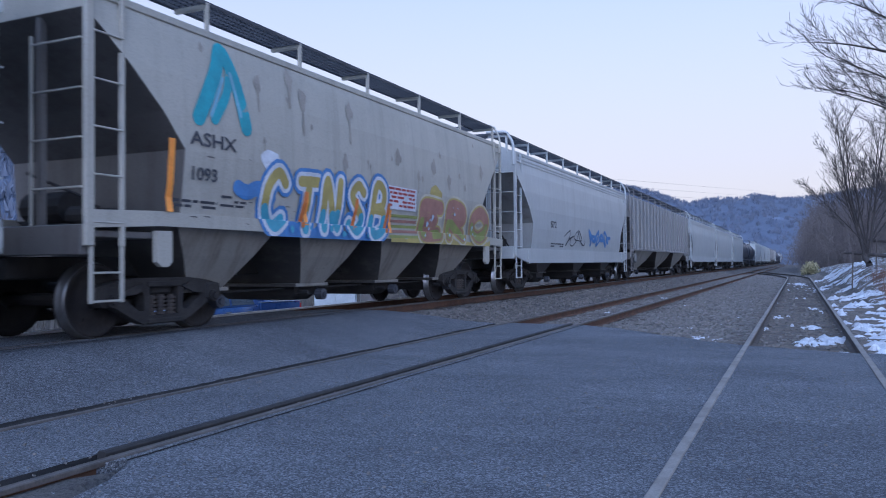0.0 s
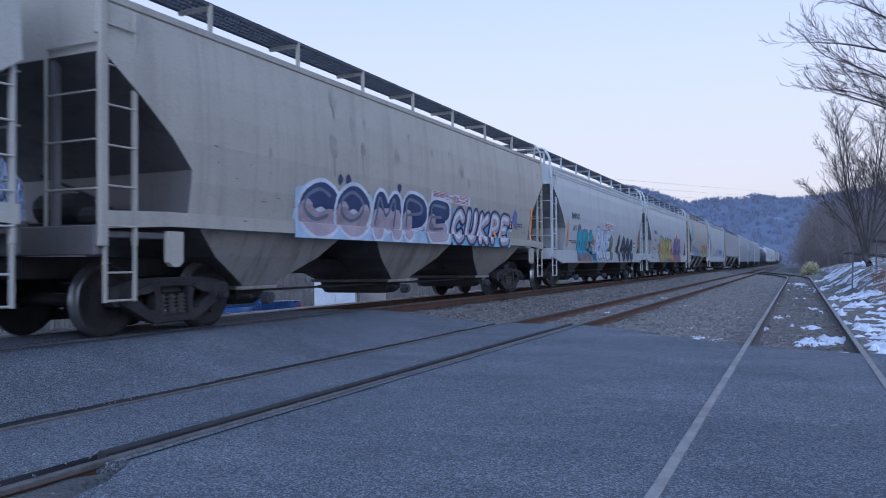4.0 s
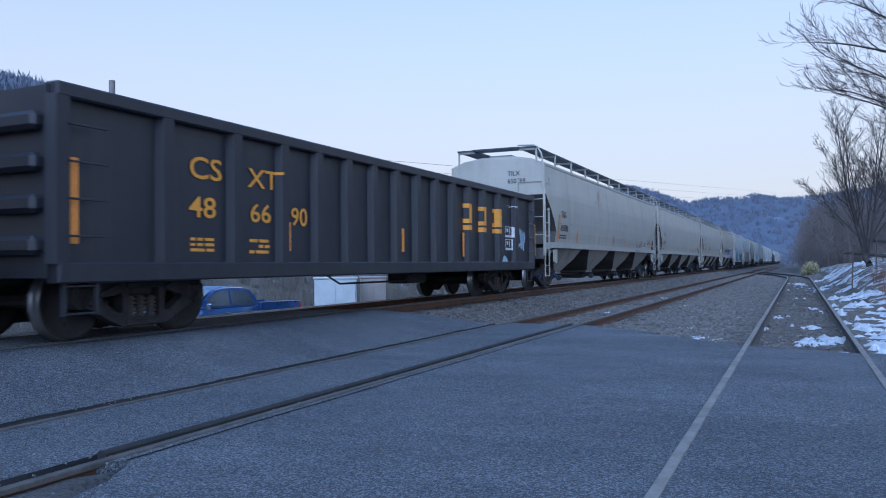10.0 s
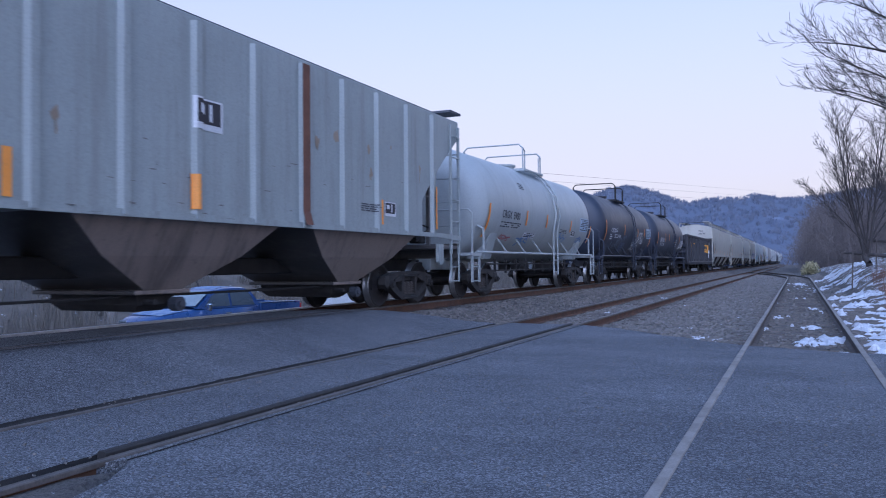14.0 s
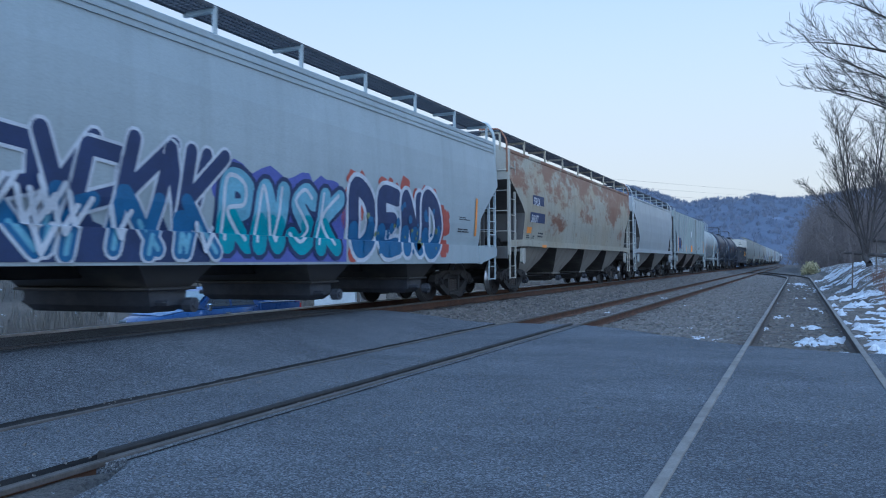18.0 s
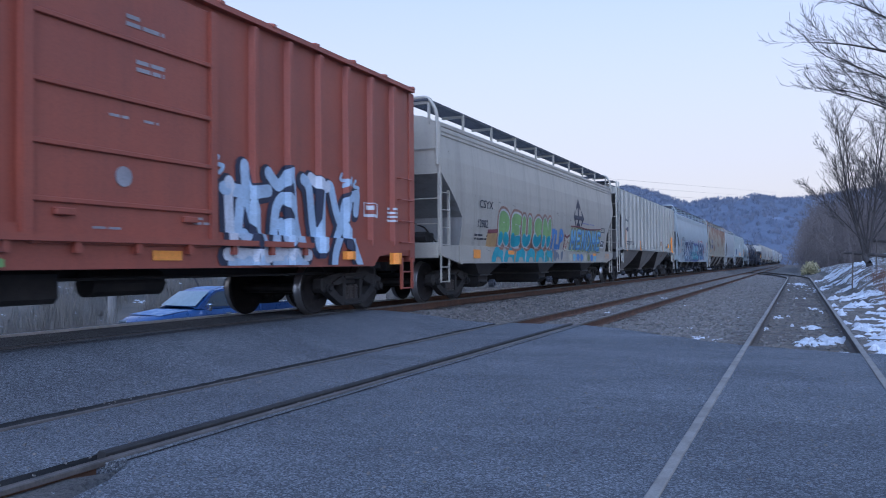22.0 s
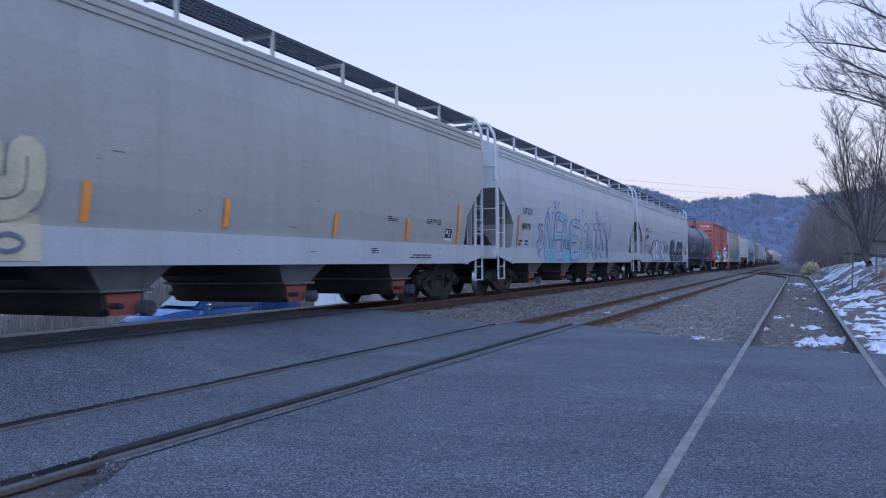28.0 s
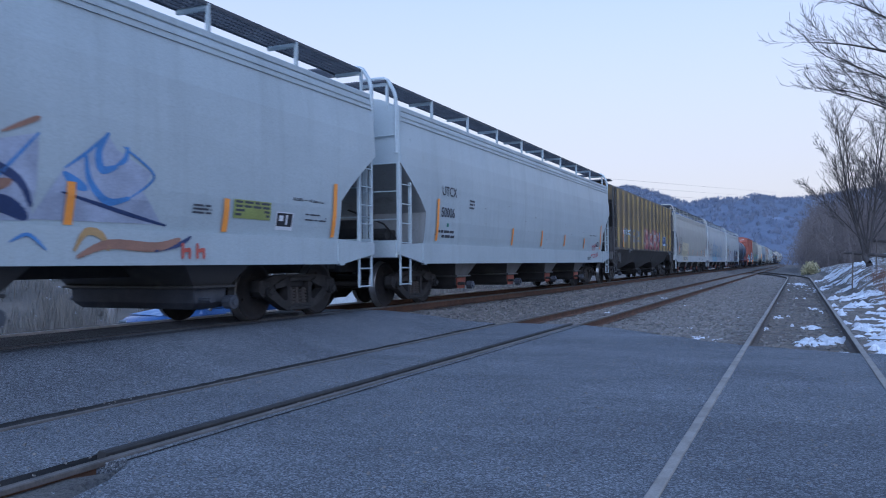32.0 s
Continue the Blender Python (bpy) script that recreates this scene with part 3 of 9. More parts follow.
def grating(bm, x0, x1, y0, y1, z):
    for x in (x0, x1):
        box(bm, x - 0.012, x + 0.012, y0, y1, z - 0.05, z)
    n = max(2, int((y1 - y0) / 0.09))
    for i in range(n + 1):
        y = y0 + (y1 - y0) * i / n
        box(bm, x0, x1, y - 0.013, y + 0.013, z - 0.035, z)
    for k in (0.2, 0.4, 0.6, 0.8):
        x = x0 + (x1 - x0) * k
        box(bm, x - 0.004, x + 0.004, y0, y1, z - 0.03, z)


LETTERS = {}


def text_mesh(body, size, bold=0.0, shear=0.0):
    """Built-in font as vertices and triangles."""
    key = (body, size, bold, shear)
    if key not in LETTERS:
        cu = bpy.data.curves.new("letters", "FONT")
        cu.body, cu.size, cu.offset, cu.shear, cu.resolution_u = body, size, bold, shear, 3
        cu.align_x = "LEFT"
        ob = bpy.data.objects.new("letters", cu)
        me = bpy.data.meshes.new_from_object(ob)
        me.calc_loop_triangles()
        LETTERS[key] = ([tuple(v.co) for v in me.vertices], [tuple(t.vertices) for t in me.loop_triangles])
        bpy.data.objects.remove(ob)
        bpy.data.meshes.remove(me)
        bpy.data.curves.remove(cu)
    return LETTERS[key]


class Side:
    """The skin of a car's near side, on which strips and letters lie: half width by height."""

    def __init__(self, pts, low=0.0, ribs=(), rib=(0.12, 0.07, 0.1)):
        self.z, self.w, self.low, self.ribs, self.rib = [p[0] for p in pts], [p[1] for p in pts], low, list(ribs), rib

    def x(self, z):
        return float(np.interp(z, self.z, self.w))


class Tank:
    ribs = ()

    def __init__(self, zc, r):
        self.zc, self.r, self.low = zc, r, 1.2

    def x(self, z):
        return math.sqrt(max(0.0004, self.r ** 2 - (z - self.zc) ** 2))


def drape(bm, skin):
    """Paint that runs over a ribbed side: cut at the edges of each rib and lifted on to it."""
    if not skin.ribs:
        return
    ys = [v.co.y for v in bm.verts]
    lo, hi = min(ys), max(ys)
    foot, top, deep = skin.rib
    for r in skin.ribs:
        if r + foot < lo or r - foot > hi:
            continue
        for y in (r - foot, r - top, r + top, r + foot):
            bmesh.ops.bisect_plane(bm, geom=bm.verts[:] + bm.edges[:] + bm.faces[:], plane_co=(0, y, 0), plane_no=(0, 1, 0))
    for v in bm.verts:
        for r in skin.ribs:
            d = abs(v.co.y - r)
            if d < foot - 1e-5:
                v.co.x += deep * min(1, (foot - d) / (foot - top)) + 0.004


def put_text(bm, skin, body, y, z, size, lift=0.006, bold=0.0, squeeze=1.0, turn=0.0, mi=0, shear=0.0):
    vs, ts = text_mesh(body, size, bold, shear)
    c, s = math.cos(turn), math.sin(turn)
    made = []
    for u, v, _ in vs:
        u *= squeeze
        yy, zz = y + u * c - v * s, max(skin.low, z + u * s + v * c)
        made.append(bm.verts.new((skin.x(zz) + lift, yy, zz)))
    for t in ts:
        try:
            bm.faces.new([made[i] for i in t]).material_index = mi
        except ValueError:
            pass


def patch(bm, skin, y0, y1, z0, z1, lift=0.005, mi=0, n=1, lean=0.0):
    n = max(n, int((z1 - z0) / 0.22) + 1)
    prev = None
    for k in range(n + 1):
        z = z0 + (z1 - z0) * k / n
        d = lean * (z - z0)
        pair = [bm.verts.new((skin.x(z) + lift, y0 + d, z)), bm.verts.new((skin.x(z) + lift, y1 + d, z))]
        if prev:
            bm.faces.new((prev[0], prev[1], pair[1], pair[0])).material_index = mi
        prev = pair


def bars(bm, skin, y, z, width, lines, pitch, seed=0, mi=0, lift=0.006):
    """Stencilled lines too small to read: plain bars."""
    rnd = random.Random(seed)
    for k in range(lines):
        u = 0.0
        while u < width:
            w = rnd.uniform(0.08, 0.3)
            if rnd.random() < 0.85:
                patch(bm, skin, y + u, y + min(u + w, width), z - k * pitch - pitch * 0.55, z - k * pitch, lift, mi)
            u += w + 0.035


def blob(bm, skin, y, z, ry, rz, lift, mi, seed, wob=0.25, n=22):
    rnd = random.Random(seed)
    ph = [rnd.uniform(0, 6.3) for _ in range(4)]
    pts = []
    for k in range(n):
        a = k * math.tau / n
        f = 1 + wob * (0.5 * math.sin(2 * a + ph[0]) + 0.4 * math.sin(3 * a + ph[1]) + 0.3 * math.sin(5 * a + ph[2]))
        pts.append((y + ry * f * math.cos(a), max(skin.low, z + rz * f * math.sin(a))))
    c = bm.verts.new((skin.x(z) + lift, y, z))
    vs = [bm.verts.new((skin.x(q) + lift, p, q)) for p, q in pts]
    for k in range(n):
        bm.faces.new((c, vs[k], vs[(k + 1) % n])).material_index = mi


def spray(name, base):
    if name not in M:
        M[name] = material(name, base, tuple(v * 0.75 for v in base), 0.5, 0, 2.5, 40, 0.02)
    return M[name]


SPRAY = {"s_blue": (0.1, 0.25, 0.55), "s_cyan": (0.12, 0.42, 0.55), "s_navy": (0.03, 0.05, 0.14), "s_yellow": (0.6, 0.45, 0.09), "s_orange": (0.7, 0.22, 0.05), "s_red": (0.42, 0.05, 0.045), "s_white": (0.72, 0.74, 0.78),
         "s_violet": (0.17, 0.18, 0.42), "s_maroon": (0.2, 0.05, 0.06), "s_green": (0.08, 0.3, 0.22), "s_olive": (0.33, 0.36, 0.1), "s_teal": (0.05, 0.38, 0.45), "s_black": (0.02, 0.02, 0.03), "s_pink": (0.5, 0.16, 0.18), "s_ice": (0.5, 0.62, 0.75), "s_dust": (0.17, 0.2, 0.25), "s_cream": (0.6, 0.55, 0.42), "s_salmon": (0.4, 0.2, 0.15),
         "s_gold": (0.5, 0.4, 0.12), "s_blush": (0.5, 0.4, 0.42), "s_sky": (0.25, 0.5, 0.62), "s_deep": (0.04, 0.16, 0.34), "s_vermilion": (0.5, 0.1, 0.07), "s_iris": (0.14, 0.16, 0.5), "s_moss": (0.25, 0.28, 0.12), "s_ochre": (0.48, 0.3, 0.12), "s_pistachio": (0.38, 0.46, 0.34), "s_lime": (0.25, 0.42, 0.13), "s_rust": (0.34, 0.18, 0.12), "s_pale": (0.5, 0.5, 0.47), "s_ash": (0.36, 0.34, 0.35), "s_haze": (0.42, 0.45, 0.55), "s_ink": (0.025, 0.03, 0.06), "s_brick": (0.34, 0.06, 0.05), "s_ghost": (0.19, 0.18, 0.17), "s_custard": (0.66, 0.58, 0.38), "s_tan": (0.45, 0.39, 0.29), "s_stain": (0.36, 0.325, 0.275), "s_rustdrip": (0.36, 0.28, 0.2)}
for k, v in SPRAY.items():
    spray(k, v)


class Paint:
    """Sprayed paint on a car's side: lines and filled areas in layers, drawn as (y, z) and laid on the skin at the end."""

    def __init__(self):
        self.bm, self.count = bmesh.new(), 0

    def face(self, pts, mi, layer):
        self.count += 1
        up = 0.006 + 0.0018 * layer + 0.00012 * (self.count % 9)
        self.bm.faces.new([self.bm.verts.new((up, y, z)) for y, z in pts]).material_index = mi

    def area(self, pts, mi, layer):
        self.face(pts, mi, layer)

    def line(self, pts, r, mi, layer, bend=True, ends=None):
        p = curve(pts) if bend else list(pts)
        n = len(p)
        for i in range(n):
            ri = r if ends is None else r * (ends + (1 - ends) * math.sin(math.pi * i / max(1, n - 1)))
            self.face([(p[i][0] + ri * math.cos(k * math.tau / 10), p[i][1] + ri * math.sin(k * math.tau / 10)) for k in range(10)], mi, layer)
            if i + 1 < n:
                dy, dz = p[i + 1][0] - p[i][0], p[i + 1][1] - p[i][1]
                d = math.hypot(dy, dz) or 1
                u, v = -dz / d * ri, dy / d * ri
                self.face([(p[i][0] + u, p[i][1] + v), (p[i + 1][0] + u, p[i + 1][1] + v), (p[i + 1][0] - u, p[i + 1][1] - v), (p[i][0] - u, p[i][1] - v)], mi, layer)

    def lay(self, car, skin, mats, label, name="graffiti"):
        bm = self.bm
        bmesh.ops.triangulate(bm, faces=[f for f in bm.faces if len(f.verts) > 4], ngon_method="EAR_CLIP")
        zs = [v.co.z for v in bm.verts]
        cuts = [z for z in skin.z if min(zs) < z < max(zs)] if isinstance(skin, Side) else [min(zs) + 0.15 * k for k in range(1, int((max(zs) - min(zs)) / 0.15) + 1)]
        for z, clear in [(skin.low + 0.01, True)] + [(z, False) for z in cuts]:
            bmesh.ops.bisect_plane(bm, geom=bm.verts[:] + bm.edges[:] + bm.faces[:], plane_co=(0, 0, z), plane_no=(0, 0, 1), clear_inner=clear)
        for v in bm.verts:
            v.co.x += skin.x(v.co.z)
        drape(bm, skin)
        return part(name, bm, [M[x] for x in mats], car, label)


def curve(pts, k=5):
    """A smooth line through the points; a closed one where the ends meet."""
    closed = pts[0] == pts[-1] and len(pts) > 3
    out = []
    n = len(pts)
    for i in range(n - 1):
        a = pts[i - 1] if i else (pts[-2] if closed else pts[0])
        b, c = pts[i], pts[i + 1]
        d = pts[i + 2] if i + 2 < n else (pts[1] if closed else pts[-1])
        for j in range(k):
            t = j / k
            out.append(tuple(0.5 * (2 * b[q] + (c[q] - a[q]) * t + (2 * a[q] - 5 * b[q] + 4 * c[q] - d[q]) * t * t + (3 * b[q] - a[q] - 3 * c[q] + d[q]) * t ** 3) for q in (0, 1)))
    return out + [pts[-1]]


def egg(y, z, ry, rz, n=18, lump=0.0, seed=0):
    r = random.Random(seed)
    ph = r.uniform(0, 6)
    return [(y + ry * (1 + lump * math.sin(3 * a + ph) + lump * r.uniform(-1, 1)) * math.cos(a), z + rz * (1 + lump * math.sin(4 * a + ph) + lump * r.uniform(-1, 1)) * math.sin(a)) for a in [k * math.tau / n for k in range(n)]]


# letters as strokes in a unit box
STROKES = {
    "A": (((0, 0), (0.3, 0.6), (0.52, 1), (0.75, 0.5), (1, 0)), ((0.25, 0.36), (0.75, 0.36))),
    "B": (((0.08, 0), (0.08, 1), (0.7, 0.95), (0.75, 0.62), (0.15, 0.52), (0.85, 0.46), (0.92, 0.1), (0.08, 0)),),
    "C": (((0.95, 0.82), (0.55, 1), (0.1, 0.72), (0.06, 0.3), (0.5, 0), (0.95, 0.15)),),
    "D": (((0.1, 0), (0.08, 1), (0.72, 0.9), (0.95, 0.45), (0.7, 0.06), (0.1, 0)),),
    "E": (((0.95, 0.98), (0.14, 1), (0.08, 0.5), (0.14, 0), (0.95, 0.04)), ((0.1, 0.5), (0.7, 0.52))),
    "G": (((0.92, 0.8), (0.5, 1), (0.08, 0.62), (0.14, 0.16), (0.55, 0), (0.92, 0.2), (0.92, 0.48), (0.52, 0.48)),),
    "I": (((0.5, 0), (0.48, 1)),),
    "J": (((0.2, 0.95), (0.8, 1), (0.7, 0.2), (0.35, 0), (0.05, 0.25)),),
    "K": (((0.1, 0), (0.1, 1)), ((0.95, 1), (0.15, 0.5), (1, 0))),
    "L": (((0.15, 1), (0.1, 0.05), (0.95, 0)),),
    "M": (((0.02, 0), (0.12, 1), (0.5, 0.35), (0.88, 1), (0.98, 0)),),
    "N": (((0.06, 0), (0.1, 1), (0.88, 0.02), (0.95, 1)),),
    "O": (((0.5, 1), (0.06, 0.7), (0.1, 0.22), (0.5, 0), (0.92, 0.25), (0.94, 0.7), (0.5, 1)),),
    "P": (((0.12, 0), (0.08, 1), (0.8, 0.95), (0.9, 0.6), (0.15, 0.45)),),
    "Q": (((0.5, 1), (0.06, 0.7), (0.1, 0.22), (0.5, 0), (0.92, 0.25), (0.94, 0.7), (0.5, 1)), ((0.6, 0.3), (1, -0.05))),
    "R": (((0.12, 0), (0.08, 1), (0.8, 0.95), (0.85, 0.6), (0.2, 0.48), (0.95, 0)),),
    "S": (((0.92, 0.85), (0.5, 1), (0.1, 0.78), (0.5, 0.52), (0.92, 0.25), (0.5, 0), (0.06, 0.15)),),
    "T": (((0.5, 0), (0.5, 1)), ((0, 0.97), (1, 1))),
    "U": (((0.08, 1), (0.08, 0.25), (0.5, 0), (0.92, 0.25), (0.94, 1)),),
    "V": (((0.02, 1), (0.45, 0.02), (0.98, 1)),),
    "X": (((0.05, 0), (0.5, 0.5), (0.95, 1)), ((0.05, 1), (0.5, 0.5), (0.95, 0))),
    "Y": (((0.05, 1), (0.5, 0.5), (0.95, 1)), ((0.5, 0.5), (0.45, 0))),
    "2": (((0.08, 0.75), (0.5, 1), (0.9, 0.72), (0.1, 0.02), (0.98, 0.04)),),
    "1": (((0.2, 0.75), (0.55, 1), (0.5, 0)),),
    "4": (((0.65, 0), (0.65, 1), (0.05, 0.35), (0.98, 0.35)),),
}


def letters(p, word, y0, y1, z0, z1, passes, bend=True, lean=0.0, jitter=0.06, seed=1, base=1, overlap=0.0, fall=0.0):
    """Letters side by side, each drawn in passes of (radius, material index, lowest and highest share of its height, shift)."""
    r = random.Random(seed)
    pitch = (y1 - y0) / len(word)
    top = max(q[0] for q in passes)
    for i, ch in enumerate(word):
        w = pitch * (1 + overlap) - 1.4 * top
        y = y0 + pitch * i + 0.7 * top - pitch * overlap / 2 + r.uniform(-1, 1) * jitter * pitch
        h = (z1 - z0 - 2 * top) * (1 - fall * i / len(word)) * (1 + r.uniform(-1, 0.3) * jitter)
        zb = z0 + top + r.uniform(0, 1) * jitter * (z1 - z0) * 0.5
        tilt = lean + r.uniform(-1, 1) * jitter
        for j, (rad, mi, *more) in enumerate(passes):
            lo, hi = more[:2] if len(more) > 1 else (-9, 9)
            sy, sz = more[2:4] if len(more) > 3 else (0, 0)
            for s in STROKES[ch]:
                q = [(y + u * w + tilt * v * h + sy, zb + v * h + sz) for u, v in s]
                q = curve(q) if bend else q
                if lo > -9 or hi < 9:
                    q = sharper(q)
                run = []
                for a in q + [None]:
                    if a is not None and lo <= (a[1] - zb) / h <= hi:
                        run.append(a)
                    else:
                        if run:
                            p.line(run, rad, mi, base + i * (len(passes) if len(word) < 7 else 1) + j, False)
                        run = []


def sharper(q, k=6):
    """The same line in short steps."""
    out = []
    for a, b in zip(q, q[1:]):
        out += [(a[0] + (b[0] - a[0]) * j / k, a[1] + (b[1] - a[1]) * j / k) for j in range(k)]
    return out + [q[-1]]


def splashes(p, n, y0, y1, z0, z1, r, mi, layer, seed):
    g = random.Random(seed)
    for k in range(n):
        s = r * g.uniform(0.4, 1.2)
        p.area(egg(g.uniform(y0, y1), g.uniform(z0, z1), s, s * g.uniform(0.7, 1.4), 12, 0.12, seed + k), mi, layer)


def cloud_band(p, y0, y1, z0, z1, mi, layer, seed, ragged=0.12):
    """A field of paint with a ragged upper edge."""
    g = random.Random(seed)
    n = max(4, int((y1 - y0) / 0.16))
    tops = [z1 + g.uniform(-1, 0.6) * ragged for _ in range(n + 1)]
    for k in range(n):
        a, b = y0 + (y1 - y0) * k / n, y0 + (y1 - y0) * (k + 1) / n
        p.face([(a, z0), (b, z0), (b, tops[k + 1]), (a, tops[k])], mi, layer)


def stripes(car, skin, ys, z0=1.62, z1=2.2, wide=0.11, lean=0.0, mat="stripe"):
    for y, *zz in ys:
        a, b = zz if zz else (z0, z1)
        bm = bmesh.new()
        patch(bm, skin, y - wide / 2, y + wide / 2, a, b, 0.026, lean=lean)
        drape(bm, skin)
        part("reflective_strip", bm, M[mat], car)


def marks(car, skin, rows, mat="ink", seed=0, name="lettering", extra=None):
    """Readable letters (rows of text, y, z, size) and blocks of bars (extra: y, z, width, lines, pitch)."""
    for body, y, z, size, *sq in rows:
        bm = bmesh.new()
        put_text(bm, skin, body, y, z, size, 0.014, 0.004, sq[0] if sq else 0.95)
        drape(bm, skin)
        part(name, bm, M[mat], car)
    for k, (y, z, w, n, pitch) in enumerate(extra or []):
        bm = bmesh.new()
        bars(bm, skin, y, z, w, n, pitch, seed + k)
        drape(bm, skin)
        part("stencil_block", bm, M[mat], car)


def plate(car, skin, y, z, w, h, mat="s_black", edge="chalk", seed=0):
    """Small stencilled data panel."""
    bm = bmesh.new()
    patch(bm, skin, y, y + w, z, z + h, 0.007, 0)
    patch(bm, skin, y + 0.05 * w, y + 0.93 * w, z + 0.2 * h, z + 0.94 * h, 0.010, 1)
    patch(bm, skin, y + 0.15 * w, y + 0.4 * w, z + 0.5 * h, z + 0.8 * h, 0.013, 0)
    patch(bm, skin, y + 0.55 * w, y + 0.65 * w, z + 0.3 * h, z + 0.85 * h, 0.013, 0)
    drape(bm, skin)
    part("data_panel", bm, [M[edge], M[mat]], car)


def air_gear(car, y, sgn, mat):
    """Brake cylinder, reservoir and pipes on an end platform."""
    bm = bmesh.new()
    rod(bm, (-0.35, y, 1.62), (0.35, y, 1.62), 0.2, 12)
    rod(bm, (0.5, y - 0.1, 1.5), (0.9, y - 0.1, 1.5), 0.12, 10)
    box(bm, 0.55, 0.85, y + 0.12, y + 0.4, 1.34, 1.6, 0.03)
    pipe(bm, [(0.95, y - 0.3 * sgn, 1.36), (0.95, y + 0.35 * sgn, 1.7), (0.2, y + 0.5 * sgn, 2.0)], 0.02, 5)
    part("brake_gear", bm, mat, car)


def hopper(name, label, L, col, bays=3, deep=False, ribs=0, bay_col=None, board=True, gates="black_iron", eave=3.97, cut=(3.0, 1.2, 1.9), blue=False, bow=1.0, sill_col=None, group="freight cars of the train", end_col=None, sill_side=None):
    """Covered hopper car; the body is a stack of plans, its ends slope in over the trucks."""
    car = thing(name, label, "freight car", group)
    body, Le = M[col], L / 2 - 0.5
    sill = M[sill_col or col]
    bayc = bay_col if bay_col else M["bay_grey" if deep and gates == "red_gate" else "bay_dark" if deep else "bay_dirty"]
    zb = 1.3 if deep else 1.5
    zc, inset, zk = cut
    w0 = 1.5 if ribs else 1.5 + 0.04 * (1 - bow)
    sill_top, sill_low = (1.3, 0.9) if deep else (1.54, 1.29)
    prof = [(zb - 0.5, 1.563), (sill_top, 1.563), (sill_top + 0.01, max(w0, 1.5)), (zb + 0.35, 1.5 + 0.06 * bow), (2.4, 1.5 + 0.1 * bow), (3.0, 1.5 + 0.09 * bow), (3.5, 1.5 + 0.05 * bow), (eave - 0.12, 1.5), (eave, 1.46), (eave + 0.3, 1.3)]
    if ribs:
        prof = [(zb - 0.5, 1.563), (sill_top, 1.563), (sill_top + 0.01, 1.5), (eave, 1.5), (eave + 0.3, 1.5)]
    rib_y = [-Le + inset * 0.75 + (2 * Le - 1.5 * inset) * k / (ribs - 1) for k in range(ribs)] if ribs else []
    skin = Side(prof, sill_low, rib_y, (0.09, 0.05, 0.075))

    def e(z):
        t = min(1, max(0, (z - zk) / (zc - zk)))
        return Le - inset * (1 - t ** 1.15)
    bm = bmesh.new()
    zs = [zb, zb + 0.2, zk - 0.15, zk, zk + (zc - zk) * 0.3, zk + (zc - zk) * 0.65, zc, 3.2 if zc < 3.15 else zc + 0.05, eave - 0.1]
    rings = [(z, skin.x(max(z, sill_top + 0.011)), e(z)) for z in sorted(set(zs))]
    rings += [(eave, 1.46 if not ribs else 1.5, Le), (eave + 0.16, 1.15, Le), (eave + 0.26, 0.55, Le - 0.02)]
    stack(bm, rings)
    # end slopes darker than the body: grime, and shade put into the colour
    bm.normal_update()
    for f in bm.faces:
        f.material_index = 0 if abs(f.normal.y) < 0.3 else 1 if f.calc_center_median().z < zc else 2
    part("body", bm, [body, M["slope_shaded" if deep else "slope_dirty"], M[end_col or col]], car)
    # eave rail and corner posts
    for s in (1, -1):
        bm = bmesh.new()
        box(bm, s * 1.44 - 0.05, s * 1.44 + 0.06, -Le, Le, eave - 0.06, eave + 0.04, 0.012)
        if deep:
            for dz in (0.16, 0.25):
                box(bm, s * skin.x(eave - dz) - 0.02, s * skin.x(eave - dz) + 0.012, -Le + 0.02, Le - 0.02, eave - dz - 0.015, eave - dz + 0.015)
        part("eave_rail", bm, body, car)
        bm = bmesh.new()
        z0, z1 = (0.88, 1.3) if deep else (1.45, 1.54) if ribs else (1.36, 1.54)
        pts = [(-Le, 1.06 if deep else z0 - 0.06), (-Le, z1 - 0.04), (-Le + 1.0, z1), (Le - 1.0, z1), (Le, z1 - 0.04), (Le, 1.06 if deep else z0 - 0.06), (Le - 1.1, z0), (-Le + 1.1, z0)]
        prism(bm, pts, "x", s * 1.5, s * 1.56)
        part("side_sill", bm, M[sill_side] if sill_side else sill, car)
    if ribs:
        first = None
        n = ribs
        for k in range(n):
            y = rib_y[k]
            for s in (1, -1):
                if first is None:
                    bm = bmesh.new()
                    prism(bm, [(-0.09, 0), (-0.05, 0.075), (0.05, 0.075), (0.09, 0)], "z", zb - 0.03, eave - 0.04)
                    bmesh.ops.rotate(bm, verts=bm.verts, matrix=Matrix.Rotation(-math.pi / 2, 3, "Z"))
                    first = part("rib", bm, M["rib_yellow"] if ribs == 14 else body, car)
                    first.matrix_basis = pose(1.5, y, 0)
                else:
                    shared("rib", first, car, pose(s * 1.5, y, 0, 0, 0, 0 if s > 0 else 180))
    # hopper bays
    span = 14.2 if deep and bays == 4 else 2 * (Le - inset) + 0.5
    bl = span / bays
